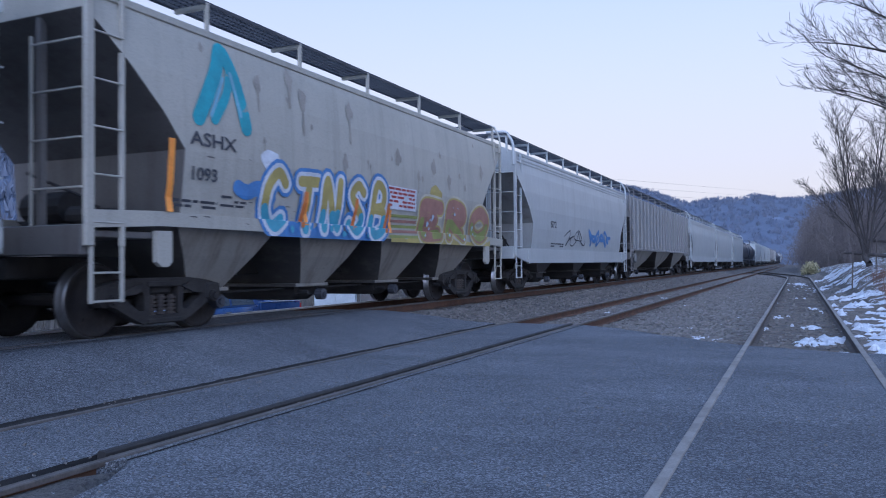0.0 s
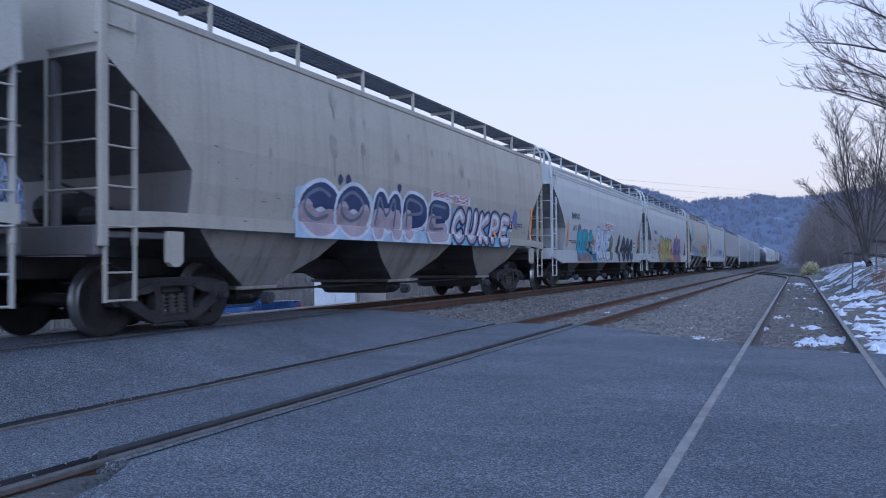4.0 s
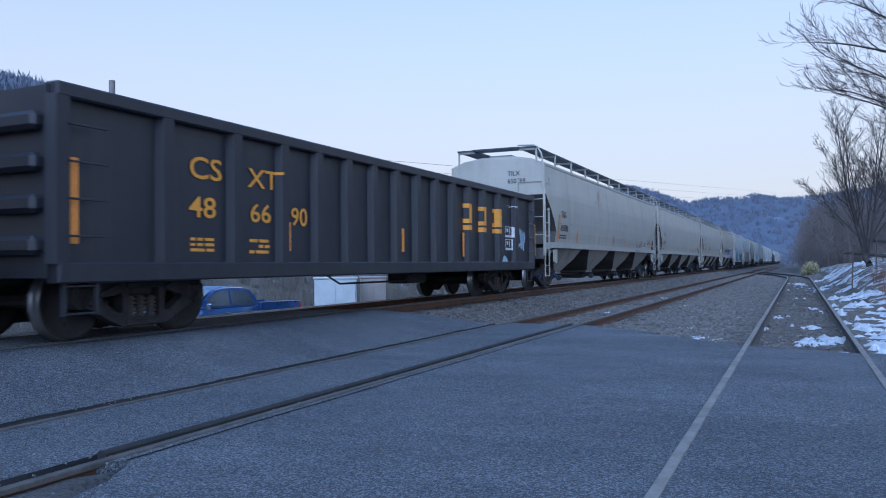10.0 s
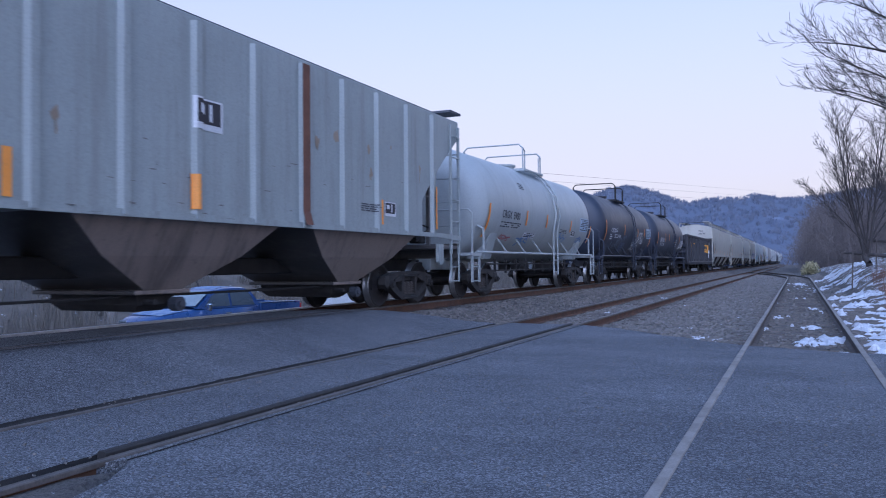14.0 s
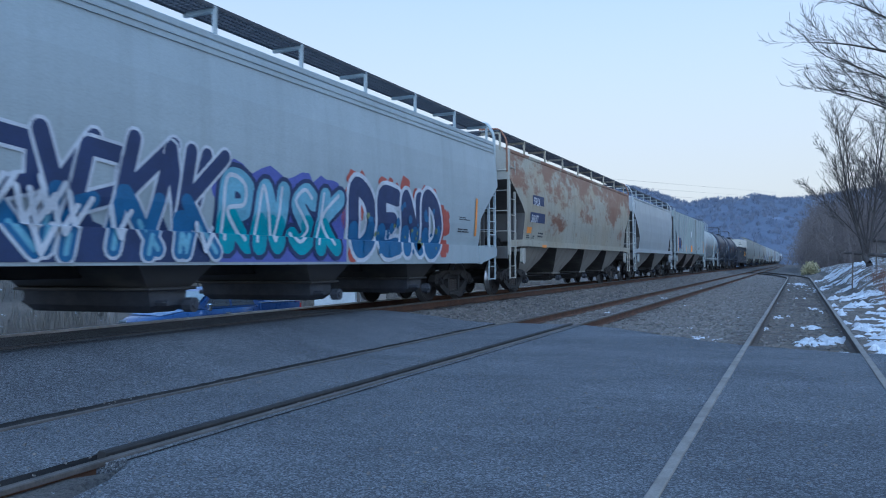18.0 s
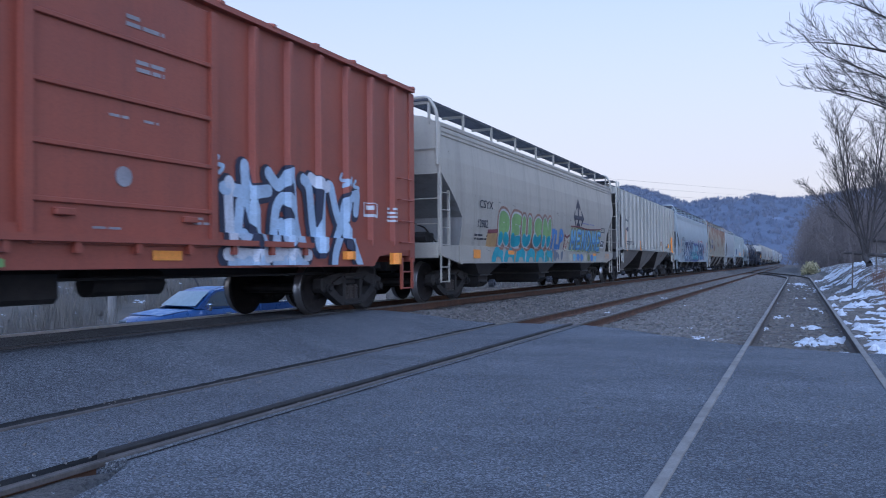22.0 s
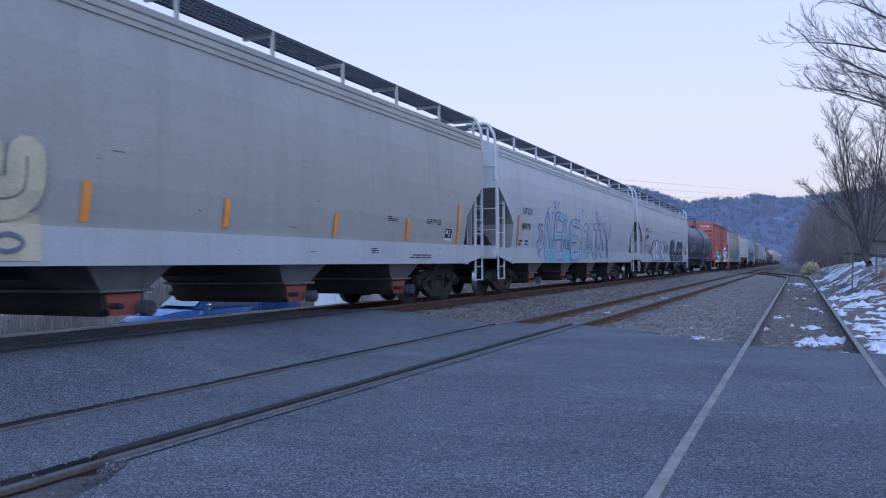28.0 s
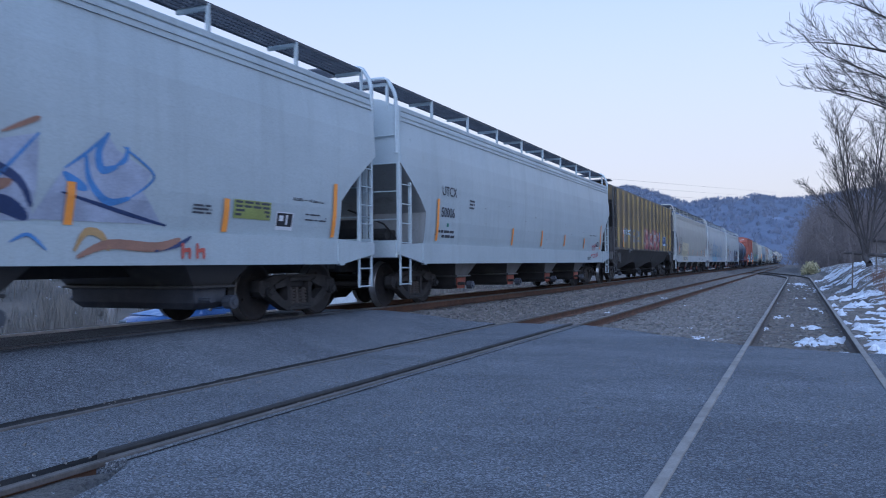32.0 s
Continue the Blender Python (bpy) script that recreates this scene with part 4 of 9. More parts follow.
    for k in range(bays):
        c = -span / 2 + bl * (k + 0.5)
        bm = bmesh.new()
        top = (zb + 0.02) if not deep else 1.3
        if deep:
            stack(bm, [(0.55, 1.17, 0.36, c), (0.6, 1.2, 0.38, c), (0.92, 1.34, 0.7 * bl / 3.6, c), (top, 1.47, bl * 0.36, c)])
            box(bm, -1.26, 1.26, c - 0.42, c + 0.42, 0.56, 0.6, 0.01)
        else:
            if ribs == 14:
                stack(bm, [(0.5, 0.82, 0.34, c), (0.58, 0.9, 0.42, c), (0.86, 1.13, bl * 0.36, c), (0.9, 1.15, bl * 0.49, c), (top, 1.47, bl * 0.499, c)])
            else:
                stack(bm, [(0.5, 0.9, 0.32, c), (0.58, 0.96, 0.38, c), (1.0, 1.22, bl * 0.27, c), (top, 1.47, bl * 0.42, c)])
            box(bm, -0.95, 0.95, c - 0.5, c + 0.5, 0.5, 0.56, 0.01)
        # fore and aft slopes take the dark paint that holds their shade
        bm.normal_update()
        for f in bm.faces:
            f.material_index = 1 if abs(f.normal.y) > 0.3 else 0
        b = part("hopper_bay", bm, [bayc, M["bay_soot_shade"]], car)
        bm = bmesh.new()
        w = 1.16 if deep else 0.8
        stack(bm, [(0.27, w - 0.12, 0.24, c), (0.36, w, 0.3, c), (0.55 if deep else 0.5, w, 0.33, c)])
        rod(bm, (-w - 0.15, c - 0.2, 0.4), (w + 0.2, c - 0.2, 0.4), 0.04, 6)
        part("outlet_gate", bm, M["black_iron"] if gates == "red_gate" else M[gates], b)
        if gates == "red_gate":
            for s in (1, -1):
                bm = bmesh.new()
                prism(bm, [(c - 0.28, 0.54), (c + 0.28, 0.54), (c + 0.2, 0.28), (c - 0.2, 0.28)], "x", s * (w + 0.005), s * (w + 0.03))
                part("gate_plate", bm, M["red_gate"], b, "red end plate of the outlet gate")
        for s in (1, -1):
            bm = bmesh.new()
            rod(bm, (s * (w + 0.1), c + 0.22, 0.36), (s * (w + 0.24), c + 0.22, 0.36), 0.1, 10)
            rod(bm, (s * (w + 0.24), c + 0.22, 0.36), (s * (w + 0.27), c + 0.22, 0.36), 0.05, 8)
            part("gate_capstan", bm, M["galv"], b)
    bm = bmesh.new()
    box(bm, -0.2, 0.2, -Le, Le, 0.72, 1.0, 0.02)
    if not deep:
        rod(bm, (0.6, -span / 2, 0.47), (0.6, span / 2, 0.47), 0.02, 5)
    part("centre_sill", bm, M["black_iron"], car)
    # ends: platforms, ladders, posts, brake gear
    for s in (1, -1):
        bm = bmesh.new()
        box(bm, -1.5, 1.5, s * (Le - 0.55) - 0.5, s * (Le - 0.55) + 0.5, 1.1 if deep else 1.2, 1.17 if deep else 1.28, 0.01)
        box(bm, -1.5, 1.5, s * Le - 0.05, s * Le + 0.05, 1.0, 1.34, 0.012)
        for x in (-0.75, 0.75):
            prism(bm, [(s * (Le - 0.1), 1.25), (s * (Le - 0.02), 1.25), (s * (Le - 0.02), zc + 0.1), (s * (Le - 0.1), zc)], "x", x - 0.04, x + 0.04)
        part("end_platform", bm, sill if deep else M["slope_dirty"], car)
        for x in (1.53, -1.53):
            bm = bmesh.new()
            z1 = zc + (0.55 if s < 0 else 0.25)
            ladder(bm, x, s * (Le - 0.07), s * (Le - 0.5), 1.1, z1, 0 if x > 0 else 6, 0.026)
            if s < 0:
                box(bm, x - 0.035, x + 0.035, s * (Le - 0.03) - 0.05, s * (Le - 0.03) + 0.05, 1.1, eave, 0.008)
            climb = part("ladder", bm, sill, car)
            for k in range(6 if x > 0 else 0):
                use("rung", "rung " + sill.name, lambda b: rod(b, (0, -0.22, 0), (0, 0.22, 0), 0.013, 6) or [sill], climb, pose(x + 0.025, s * (Le - 0.285), 1.1 + (z1 - 1.1) * (k + 0.5) / 6))
            bm = bmesh.new()
            for yy in (s * (Le - 0.07), s * (Le - 0.5)):
                box(bm, x - 0.015, x + 0.015, yy - 0.022, yy + 0.022, 0.46, 1.2)
            for z in (0.48, 0.8):
                rod(bm, (x, s * (Le - 0.07), z), (x, s * (Le - 0.5), z), 0.014, 5)
            part("sill_step", bm, sill, car)
        bm = bmesh.new()
        for z in (1.75, 2.3, 2.85, 3.4):
            rod(bm, (0.7, s * (Le + 0.03), z), (1.5, s * (Le + 0.03), z), 0.014, 5)
        rod(bm, (0.7, s * (Le + 0.03), 1.3), (0.7, s * (Le + 0.03), 3.5), 0.02, 5)
        part("grab_iron", bm, sill, car)
        bm = bmesh.new()
        prism(bm, [(s * (Le - 1.0), 1.3), (s * (Le - 1.25), 1.3), (s * (Le - 1.25), 0.92), (s * (Le - 1.18), 0.86), (s * (Le - 1.08), 0.86), (s * (Le - 1.0), 0.92)], "x", 1.5, 1.575)
        part("jacking_pad", bm, sill, car)
        use("coupler", "coupler", coupler, car, pose(0, s * L / 2, 0, 0, 0, 0 if s > 0 else 180))
        air_gear(car, s * (Le - 0.8), s, M["black_iron"])
        truck(car, s * (L / 2 - 2.14), blue)
    # roof: hatches and running boards
    n = int(2 * Le / 1.9)
    hatch = None
    for k in range(n):
        m = pose(0, -Le + 2 * Le * (k + 0.5) / n, eave)
        if hatch is None:
            bm = bmesh.new()
            box(bm, -0.4, 0.4, -0.7, 0.7, 0.24, 0.36, 0.04)
            hatch = part("hatch_cover", bm, body, car)
            hatch.matrix_basis = m
        else:
            shared("hatch_cover", hatch, car, m)
    if board:
        bm = bmesh.new()
        zt = eave + 0.52
        for s in (1, -1):
            grating(bm, *sorted((s * 0.75, s * 1.3)), -Le - 0.1, Le + 0.1, zt)
        for s in (1, -1):
            grating(bm, -0.75, 0.75, s * (Le - 0.12) - 0.3, s * (Le - 0.12) + 0.3, zt)
        part("running_board", bm, M["galv"], car, "galvanised grating walkway")
        first = None
        n = int(2 * Le / 1.9)
        for k in range(n + 1):
            y = -Le + 2 * Le * k / n
            for s in (1, -1):
                m = pose(s * 1.3, y, eave, 0, 0, 0 if s > 0 else 180)
                if first is None:
                    bm = bmesh.new()
                    box(bm, -0.025, 0.025, -0.025, 0.025, -0.02, 0.5)
                    box(bm, -0.55, 0.0, -0.03, 0.03, 0.42, 0.48)
                    first = part("bracket", bm, body, car)
                    first.matrix_basis = m
                else:
                    shared("bracket", first, car, m)
        for s in (1, -1):
            bm = bmesh.new()
            y = s * (Le + 0.02)
            pipe(bm, [(1.5, y, zc + 0.2), (1.5, y, eave + 0.16), (1.46, y, eave + 0.3), (1.34, y, eave + 0.5), (1.22, y, eave + 0.56), (0.7, y - s * 0.02, eave + 0.58)], 0.04 if deep else 0.026, 8)
            part("handrail", bm, body, car)
    else:
        bm = bmesh.new()
        for s in (1, -1):
            grating(bm, *sorted((s * 0.5, s * 0.95)), -Le, Le, eave + 0.3)
            box(bm, 0.45, 1.45, s * Le - 0.3, s * Le + 0.3, eave + 0.24, eave + 0.29)
        part("running_board", bm, M["galv"], car)
    car["half"] = Le
    return car, skin, Le


def gondola(L):
    car = thing("gondola_car", "black ribbed gondola car with yellow stencils and rusty ends", "freight car", "freight cars of the train")
    Le = L / 2 - 0.62
    half = (0.45, 1.34, 2.24, 3.16, 4.1, 5.2, 6.5, Le - 0.06)
    rib_at = [-y for y in half[::-1]] + list(half)
    skin = Side([(0, 1.46), (4, 1.46)], 0.7, rib_at, (0.13, 0.085, 0.115))
    bm = bmesh.new()
    for s in (1, -1):
        box(bm, s * 1.4, s * 1.46, -Le, Le, 0.85, 2.74)
    part("side_sheet", bm, M["gondola"], car)
    for s in (1, -1):
        bm = bmesh.new()
        box(bm, s * 1.38 - 0.02, s * 1.58, -Le - 0.02, Le + 0.02, 2.68, 2.84, 0.02)
        part("top_chord", bm, M["gondola"], car)
        bm = bmesh.new()
        box(bm, s * 1.38, s * 1.58, -Le, Le, 0.69, 0.92, 0.02)
        part("side_sill", bm, M["gondola"], car)
        bm = bmesh.new()
        box(bm, -1.46, 1.46, s * Le - 0.04, s * Le + 0.04, 0.75, 2.8)
        for k in range(4):
            z = 1.1 + 0.44 * k
            box(bm, -1.4, 1.4, s * (Le + 0.09) - 0.09, s * (Le + 0.09) + 0.09, z - 0.1, z + 0.1, 0.05)
        part("end_wall", bm, M["gondola"], car)
    bm = bmesh.new()
    box(bm, -1.4, 1.4, -Le, Le, 0.85, 1.0)
    part("floor", bm, M["black_iron"], car)
    first = None
    for y in rib_at:
        for s in (1, -1):
            if first is None:
                bm = bmesh.new()
                prism(bm, [(0, -0.13), (0.12, -0.085), (0.12, 0.085), (0, 0.13)], "z", 0.9, 2.7)
                first = part("rib", bm, M["gondola"], car)
                first.matrix_basis = pose(1.455, y, 0)
            else:
                shared("rib", first, car, pose(s * 1.455, y, 0, 0, 0, 0 if s > 0 else 180))
    bm = bmesh.new()
    box(bm, -0.2, 0.2, -Le, Le, 0.66, 0.86)
    pipe(bm, [(0.9, -2.0, 0.7), (0.95, -1.6, 0.52), (0.95, 1.0, 0.52), (0.9, 1.5, 0.7)], 0.02, 5)
    box(bm, 0.4, 0.9, 1.2, 2.2, 0.45, 0.75, 0.05)
    part("underframe", bm, M["black_iron"], car)
    for s in (1, -1):
        for x in (1.6, -1.6):
            bm = bmesh.new()
            for z in (1.2, 1.6, 2.0, 2.4):
                rod(bm, (x, s * (Le - 0.12), z), (x, s * (Le - 0.62), z), 0.014, 5)
            for z in (0.36, 0.66):
                rod(bm, (x - 0.1, s * (Le - 0.12), z), (x - 0.1, s * (Le - 0.55), z), 0.014, 5)
            for yy in (0.12, 0.55):
                box(bm, x - 0.12, x - 0.08, s * (Le - yy) - 0.025, s * (Le - yy) + 0.025, 0.34, 0.8)
            part("ladder", bm, M["gondola"], car)
        use("coupler", "coupler", coupler, car, pose(0, s * L / 2, 0, 0, 0, 0 if s > 0 else 180))
        truck(car, s * (L / 2 - 2.3))
    return car, skin, Le


def boxcar(L):
    car = thing("boxcar", "red oxide boxcar with ribbed sides, plug door and graffiti", "freight car", "freight cars of the train")
    Le = L / 2 - 0.75
    top, low = 4.36, 0.92
    d0, d1 = -1.26, 1.62
    rib_y = [-6.98 + 0.842 * k for k in range(7)] + [2.48 + 0.846 * k for k in range(6)]
    skin = Side([(0, 1.525), (1.32, 1.525), (1.33, 1.455), (5, 1.455)], 0.86, rib_y, (0.075, 0.045, 0.1))
    bm = bmesh.new()
    box(bm, -1.45, 1.45, -Le, Le, low + 0.12, top)
    part("body", bm, M["boxcar"], car)
    bm = bmesh.new()
    prism(bm, [(-1.56, top), (1.56, top), (1.56, top + 0.08), (0.9, top + 0.2), (0, top + 0.25), (-0.9, top + 0.2), (-1.56, top + 0.08)], "y", -Le - 0.05, Le + 0.05)
    for k in range(14):
        y = -Le + 2 * Le * k / 13
        prism(bm, [(-1.57, top + 0.06), (1.57, top + 0.06), (1.57, top + 0.11), (0.9, top + 0.24), (0, top + 0.29), (-0.9, top + 0.24), (-1.57, top + 0.11)], "y", y - 0.04, y + 0.04)
    part("roof", bm, M["boxcar"], car)
    for s in (1, -1):
        bm = bmesh.new()
        pts = [(-Le, low + 0.25), (-Le + 1.4, low + 0.1), (-Le + 1.6, low - 0.08), (Le - 1.6, low - 0.08), (Le - 1.4, low + 0.1), (Le, low + 0.25), (Le, low + 0.4), (-Le, low + 0.4)]
        prism(bm, pts, "x", s * 1.45, s * 1.52)
        part("side_sill", bm, M["boxcar"], car)
        bm = bmesh.new()
        box(bm, -1.45, 1.45, s * Le - 0.02, s * Le + 0.02, low, top)
        for k in range(8):
            z = low + 0.35 + 0.365 * k
            n = 7
            prev = None
            for j in range(n):
                a = math.pi * j / (n - 1)
                p = (s * (Le + 0.02 + 0.09 * math.sin(a)), z - 0.13 * math.cos(a))
                pair = [bm.verts.new((-1.38, *p)), bm.verts.new((1.38, *p))]
                if prev:
                    bm.faces.new((prev[0], prev[1], pair[1], pair[0])).smooth = True
                prev = pair
        for x in (-1.42, 1.42):
            box(bm, x - 0.06, x + 0.06, s * Le - 0.06, s * (Le + 0.1) + 0.06 * s, low, top, 0.01)
        part("end_wall", bm, M["boxcar"], car)
    first = None
    for y in rib_y:
        for s in (1, -1):
            if first is None:
                bm = bmesh.new()
                prism(bm, [(0, -0.075), (0.1, -0.045), (0.1, 0.045), (0, 0.075)], "z", low + 0.3, top - 0.04)
                first = part("rib", bm, M["boxcar"], car)
                first.matrix_basis = pose(1.45, y, 0)
            else:
                shared("rib", first, car, pose(s * 1.45, y, 0, 0, 0, 0 if s > 0 else 180))
    for s in (1, -1):
        bm = bmesh.new()
        box(bm, s * 1.45, s * 1.52, d0, d1, low + 0.3, top - 0.1, 0.01)
        for z in (1.14, 1.58, 2.18, 2.82, 3.53):
            box(bm, s * 1.52, s * 1.56, d0 + 0.1, d1 - 0.1, z - 0.03, z + 0.03, 0.01)
        for y in (d0 + 0.06, d1 - 0.06):
            box(bm, s * 1.52, s * 1.57, y - 0.06, y + 0.06, low + 0.3, top - 0.1)
        door = part("door", bm, M["boxcar"], car, "plug door with rods")
        bm = bmesh.new()
        box(bm, s * 1.45, s * 1.62, d0 - 2.2, d1 + 2.2, low + 0.22, low + 0.3)
        for k in range(9):
            y = d0 - 1.9 + k * 0.85
            box(bm, s * 1.5, s * 1.6, y - 0.04, y + 0.04, low + 0.1, low + 0.26)
        part("door_track", bm, M["boxcar"], car)
        for y in (d0 + 0.5, d1 - 0.5):
            bm = bmesh.new()
            box(bm, s * 1.52, s * 1.58, y - 0.12, y + 0.12, 1.42, 1.5, 0.01)
            part("handle", bm, M["boxcar"], door)
    bm = bmesh.new()
    box(bm, -0.25, 0.25, -Le, Le, 0.7, 1.0)
    for k in range(8):
        y = -Le + 2.6 + (2 * Le - 5.2) * k / 7
        box(bm, -1.4, 1.4, y - 0.06, y + 0.06, 0.85, 1.05)
    box(bm, 0.3, 0.95, -1.9, -0.3, 0.45, 0.85, 0.06)
    rod(bm, (0.5, 0.4, 0.65), (0.5, 1.6, 0.65), 0.17, 10)
    rod(bm, (0.9, -Le + 2, 0.72), (0.9, Le - 2, 0.72), 0.02, 5)
    part("underframe", bm, M["black_iron"], car)
    for s in (1, -1):
        for x in (1.54, -1.54):
            bm = bmesh.new()
            for z in [1.3 + 0.42 * k for k in range(6 if s < 0 else 4)]:
                pipe(bm, [(x - 0.08 * (1 if x > 0 else -1), s * (Le - 0.1), z), (x + 0.02, s * (Le - 0.1), z), (x + 0.02, s * (Le - 0.6), z), (x - 0.08 * (1 if x > 0 else -1), s * (Le - 0.6), z)], 0.014, 5)
            for z in (0.4, 0.72):
                rod(bm, (x, s * (Le - 0.1), z), (x, s * (Le - 0.55), z), 0.014, 5)
            for yy in (0.1, 0.55):
                box(bm, x - 0.025, x + 0.025, s * (Le - yy) - 0.025, s * (Le - yy) + 0.025, 0.38, 1.0)
            part("ladder", bm, M["boxcar"], car)
        use("coupler", "coupler", coupler, car, pose(0, s * L / 2, 0, 0, 0, 0 if s > 0 else 180))
        truck(car, s * (L / 2 - 2.35))
    return car, skin, Le


def tank(label, L, col, R=1.5, zc=2.42, ladder_y=0.75, dome_y=0.0, top_y=-0.05, rail_mat=None, blue=False, long=False):
    car = thing("tank_car", label, "freight car", "freight cars of the train")
    skin = Tank(zc, R)
    Lt = L / 2 - 0.95
    iron = M[rail_mat or col]
    bm = bmesh.new()
    n = 40
    rings = []
    ys = [-Lt + 0.55 - 0.55 * math.cos(a) for a in [math.pi / 2 * k / 6 for k in range(1, 7)]]
    rs = [R * math.sin(a) ** 0.6 for a in [math.pi / 2 * k / 6 for k in range(1, 7)]]
    stations = list(zip(ys, rs)) + [(-Lt + 0.55 + (2 * Lt - 1.1) * k / 8, R) for k in range(1, 8)] + [(-y, r) for y, r in zip(ys[::-1], rs[::-1])]
    for y, r in stations:
        rings.append([bm.verts.new((r * math.cos(k * math.tau / n), y, zc + r * math.sin(k * math.tau / n))) for k in range(n)])
    for a, b in zip(rings, rings[1:]):
        for k in range(n):
            bm.faces.new((a[k], a[(k + 1) % n], b[(k + 1) % n], b[k])).smooth = True
    for r in (rings[0], rings[-1]):
        bm.faces.new(r).smooth = True
    part("tank_shell", bm, M[col], car)
    for k in range(1, 5):
        bm = bmesh.new()
        y = -Lt + 0.55 + (2 * Lt - 1.1) * k / 5
        for j in range(n):
            a, b = j * math.tau / n, (j + 1) * math.tau / n
            q = [bm.verts.new(((R + 0.004) * math.cos(c), y + d, zc + (R + 0.004) * math.sin(c))) for c, d in ((a, -0.02), (b, -0.02), (b, 0.02), (a, 0.02))]
            bm.faces.new(q)
        part("weld_seam", bm, M[col], car)
    # walkway pipe along each side, stub sills and saddles at the ends
    for s in (1, -1):
        bm = bmesh.new()
        rod(bm, (s * 1.42, -L / 2 + 0.8, 1.16), (s * 1.42, L / 2 - 0.8, 1.16), 0.035, 8)
        for k in range(6):
            y = -Lt + 1.8 + (2 * Lt - 3.6) * k / 5
            rod(bm, (s * 1.42, y + 0.25, 1.16), (s * 1.22, y, 1.55), 0.025, 5)
        part("side_rail", bm, iron, car)
        bm = bmesh.new()
        box(bm, -0.3, 0.3, s * (L / 2 - 1.7) - 1.2, s * (L / 2 - 1.7) + 1.2, 0.72, 1.05, 0.02)
        box(bm, -1.45, 1.45, s * (L / 2 - 0.75) - 0.3, s * (L / 2 - 0.75) + 0.3, 1.06, 1.14, 0.01)
        prism(bm, [(-1.1, 1.0), (1.1, 1.0), (1.32, 1.75), (0.9, 1.3), (0, 1.0), (-0.9, 1.3), (-1.32, 1.75)], "y", s * (L / 2 - 2.3) - 0.25, s * (L / 2 - 2.3) + 0.25)
        part("stub_sill", bm, iron, car)
        for x in (1.42, -1.42):
            bm = bmesh.new()
            y0, y1 = s * (L / 2 - 0.5), s * (L / 2 - 1.25)
            pipe(bm, [(x, y0, 1.14), (x, y0, 2.1), (x * 0.93, y0, 2.2), (0.3 * (1 if x > 0 else -1), y0, 2.2)], 0.024, 6)
            pipe(bm, [(x, y1, 1.14), (x, y1, 1.75), (x * 0.86, y1, 1.85)], 0.03, 6)
            for yy in (y0, s * (L / 2 - 0.95)):
                box(bm, x - 0.025, x + 0.025, yy - 0.025, yy + 0.025, 0.42, 1.16)
            for z in (0.45, 0.8):
                rod(bm, (x, y0, z), (x, s * (L / 2 - 0.95), z), 0.014, 5)
            part("end_handrail", bm, iron, car)
        use("coupler", "coupler", coupler, car, pose(0, s * L / 2, 0, 0, 0, 0 if s > 0 else 180))
        truck(car, s * (L / 2 - 2.1), blue)
    # ladders at mid-length, platform, valve housing and rails on top
    for s in (1, -1):
        bm = bmesh.new()
        for y in (ladder_y - 0.22, ladder_y + 0.22):
            pts = [(s * 1.5, y, 0.5), (s * 1.5, y, 1.4)] + [(s * (R + 0.1) * math.cos(a), y, zc + (R + 0.1) * math.sin(a)) for a in (-0.35, 0, 0.4, 0.8, 1.15)]
            pipe(bm, pts, 0.028, 6)
        for k in range(10):
            a = -0.35 + 1.5 * (k - 3) / 6
            p = (s * 1.5, 0, 0.6 + 0.36 * k) if k < 3 else (s * (R + 0.1) * math.cos(a), 0, zc + (R + 0.1) * math.sin(a))
            rod(bm, (p[0], ladder_y - 0.22, p[2]), (p[0], ladder_y + 0.22, p[2]), 0.014, 5)
        part("ladder", bm, iron, car)
    zt = zc + R - 0.05
    bm = bmesh.new()
    tall = 0.3 if L > 17.5 else 0.1
    rod(bm, (0, dome_y, zt - 0.1), (0, dome_y, zt + tall), 0.36, 16)
    rod(bm, (0, dome_y, zt + tall), (0, dome_y, zt + tall + 0.06), 0.4, 16)
    part("valve_housing", bm, iron, car)
    bm = bmesh.new()
    for x in (-0.8, 0.8):
        grating(bm, x - 0.25, x + 0.25, top_y - 0.85, top_y + 0.9, zt - 0.1)
    box(bm, -1.05, 1.05, top_y + 0.86, top_y + 0.94, zt - 0.16, zt - 0.08)
    box(bm, -1.05, 1.05, top_y - 0.9, top_y - 0.82, zt - 0.16, zt - 0.08)
    part("platform", bm, M["black_iron"] if rail_mat is None else iron, car)
    bm = bmesh.new()
    # two hoops across the car, one at each end of the platform, with side rails between
    for y, h, d in ((top_y - 0.88, 0.66, 0.16), (top_y + 0.88, 0.58, -0.16)):
        pts = [(-0.98, y, zt - 0.15), (-0.98, y, zt + h - 0.12), (-0.86, y, zt + h), (0.86, y, zt + h), (0.98, y, zt + h - 0.12), (0.98, y, zt - 0.15)]
        pipe(bm, pts, 0.024, 6)
        for x in (-0.98, 0.98):
            pipe(bm, [(x, y, zt + h - 0.1), (x, y + 2 * d * 0.6, zt + h - 0.2), (x, y + 2 * d * 0.6, zt - 0.15)], 0.02, 6)
    for x in (-0.98,):
        pipe(bm, [(x, top_y - 0.88, zt + 0.32), (x, top_y + 0.88, zt + 0.3)], 0.02, 6)
    part("top_railing", bm, M["black_iron"] if rail_mat is None else iron, car)
    # brake rigging below
    bm = bmesh.new()
    for z in (0.68, 0.86):
        rod(bm, (1.0, -Lt + 1.5, z), (1.0, Lt - 1.5, z), 0.022, 5)
    for k in range(9):
        y = -Lt + 2.2 + (2 * Lt - 4.4) * k / 8
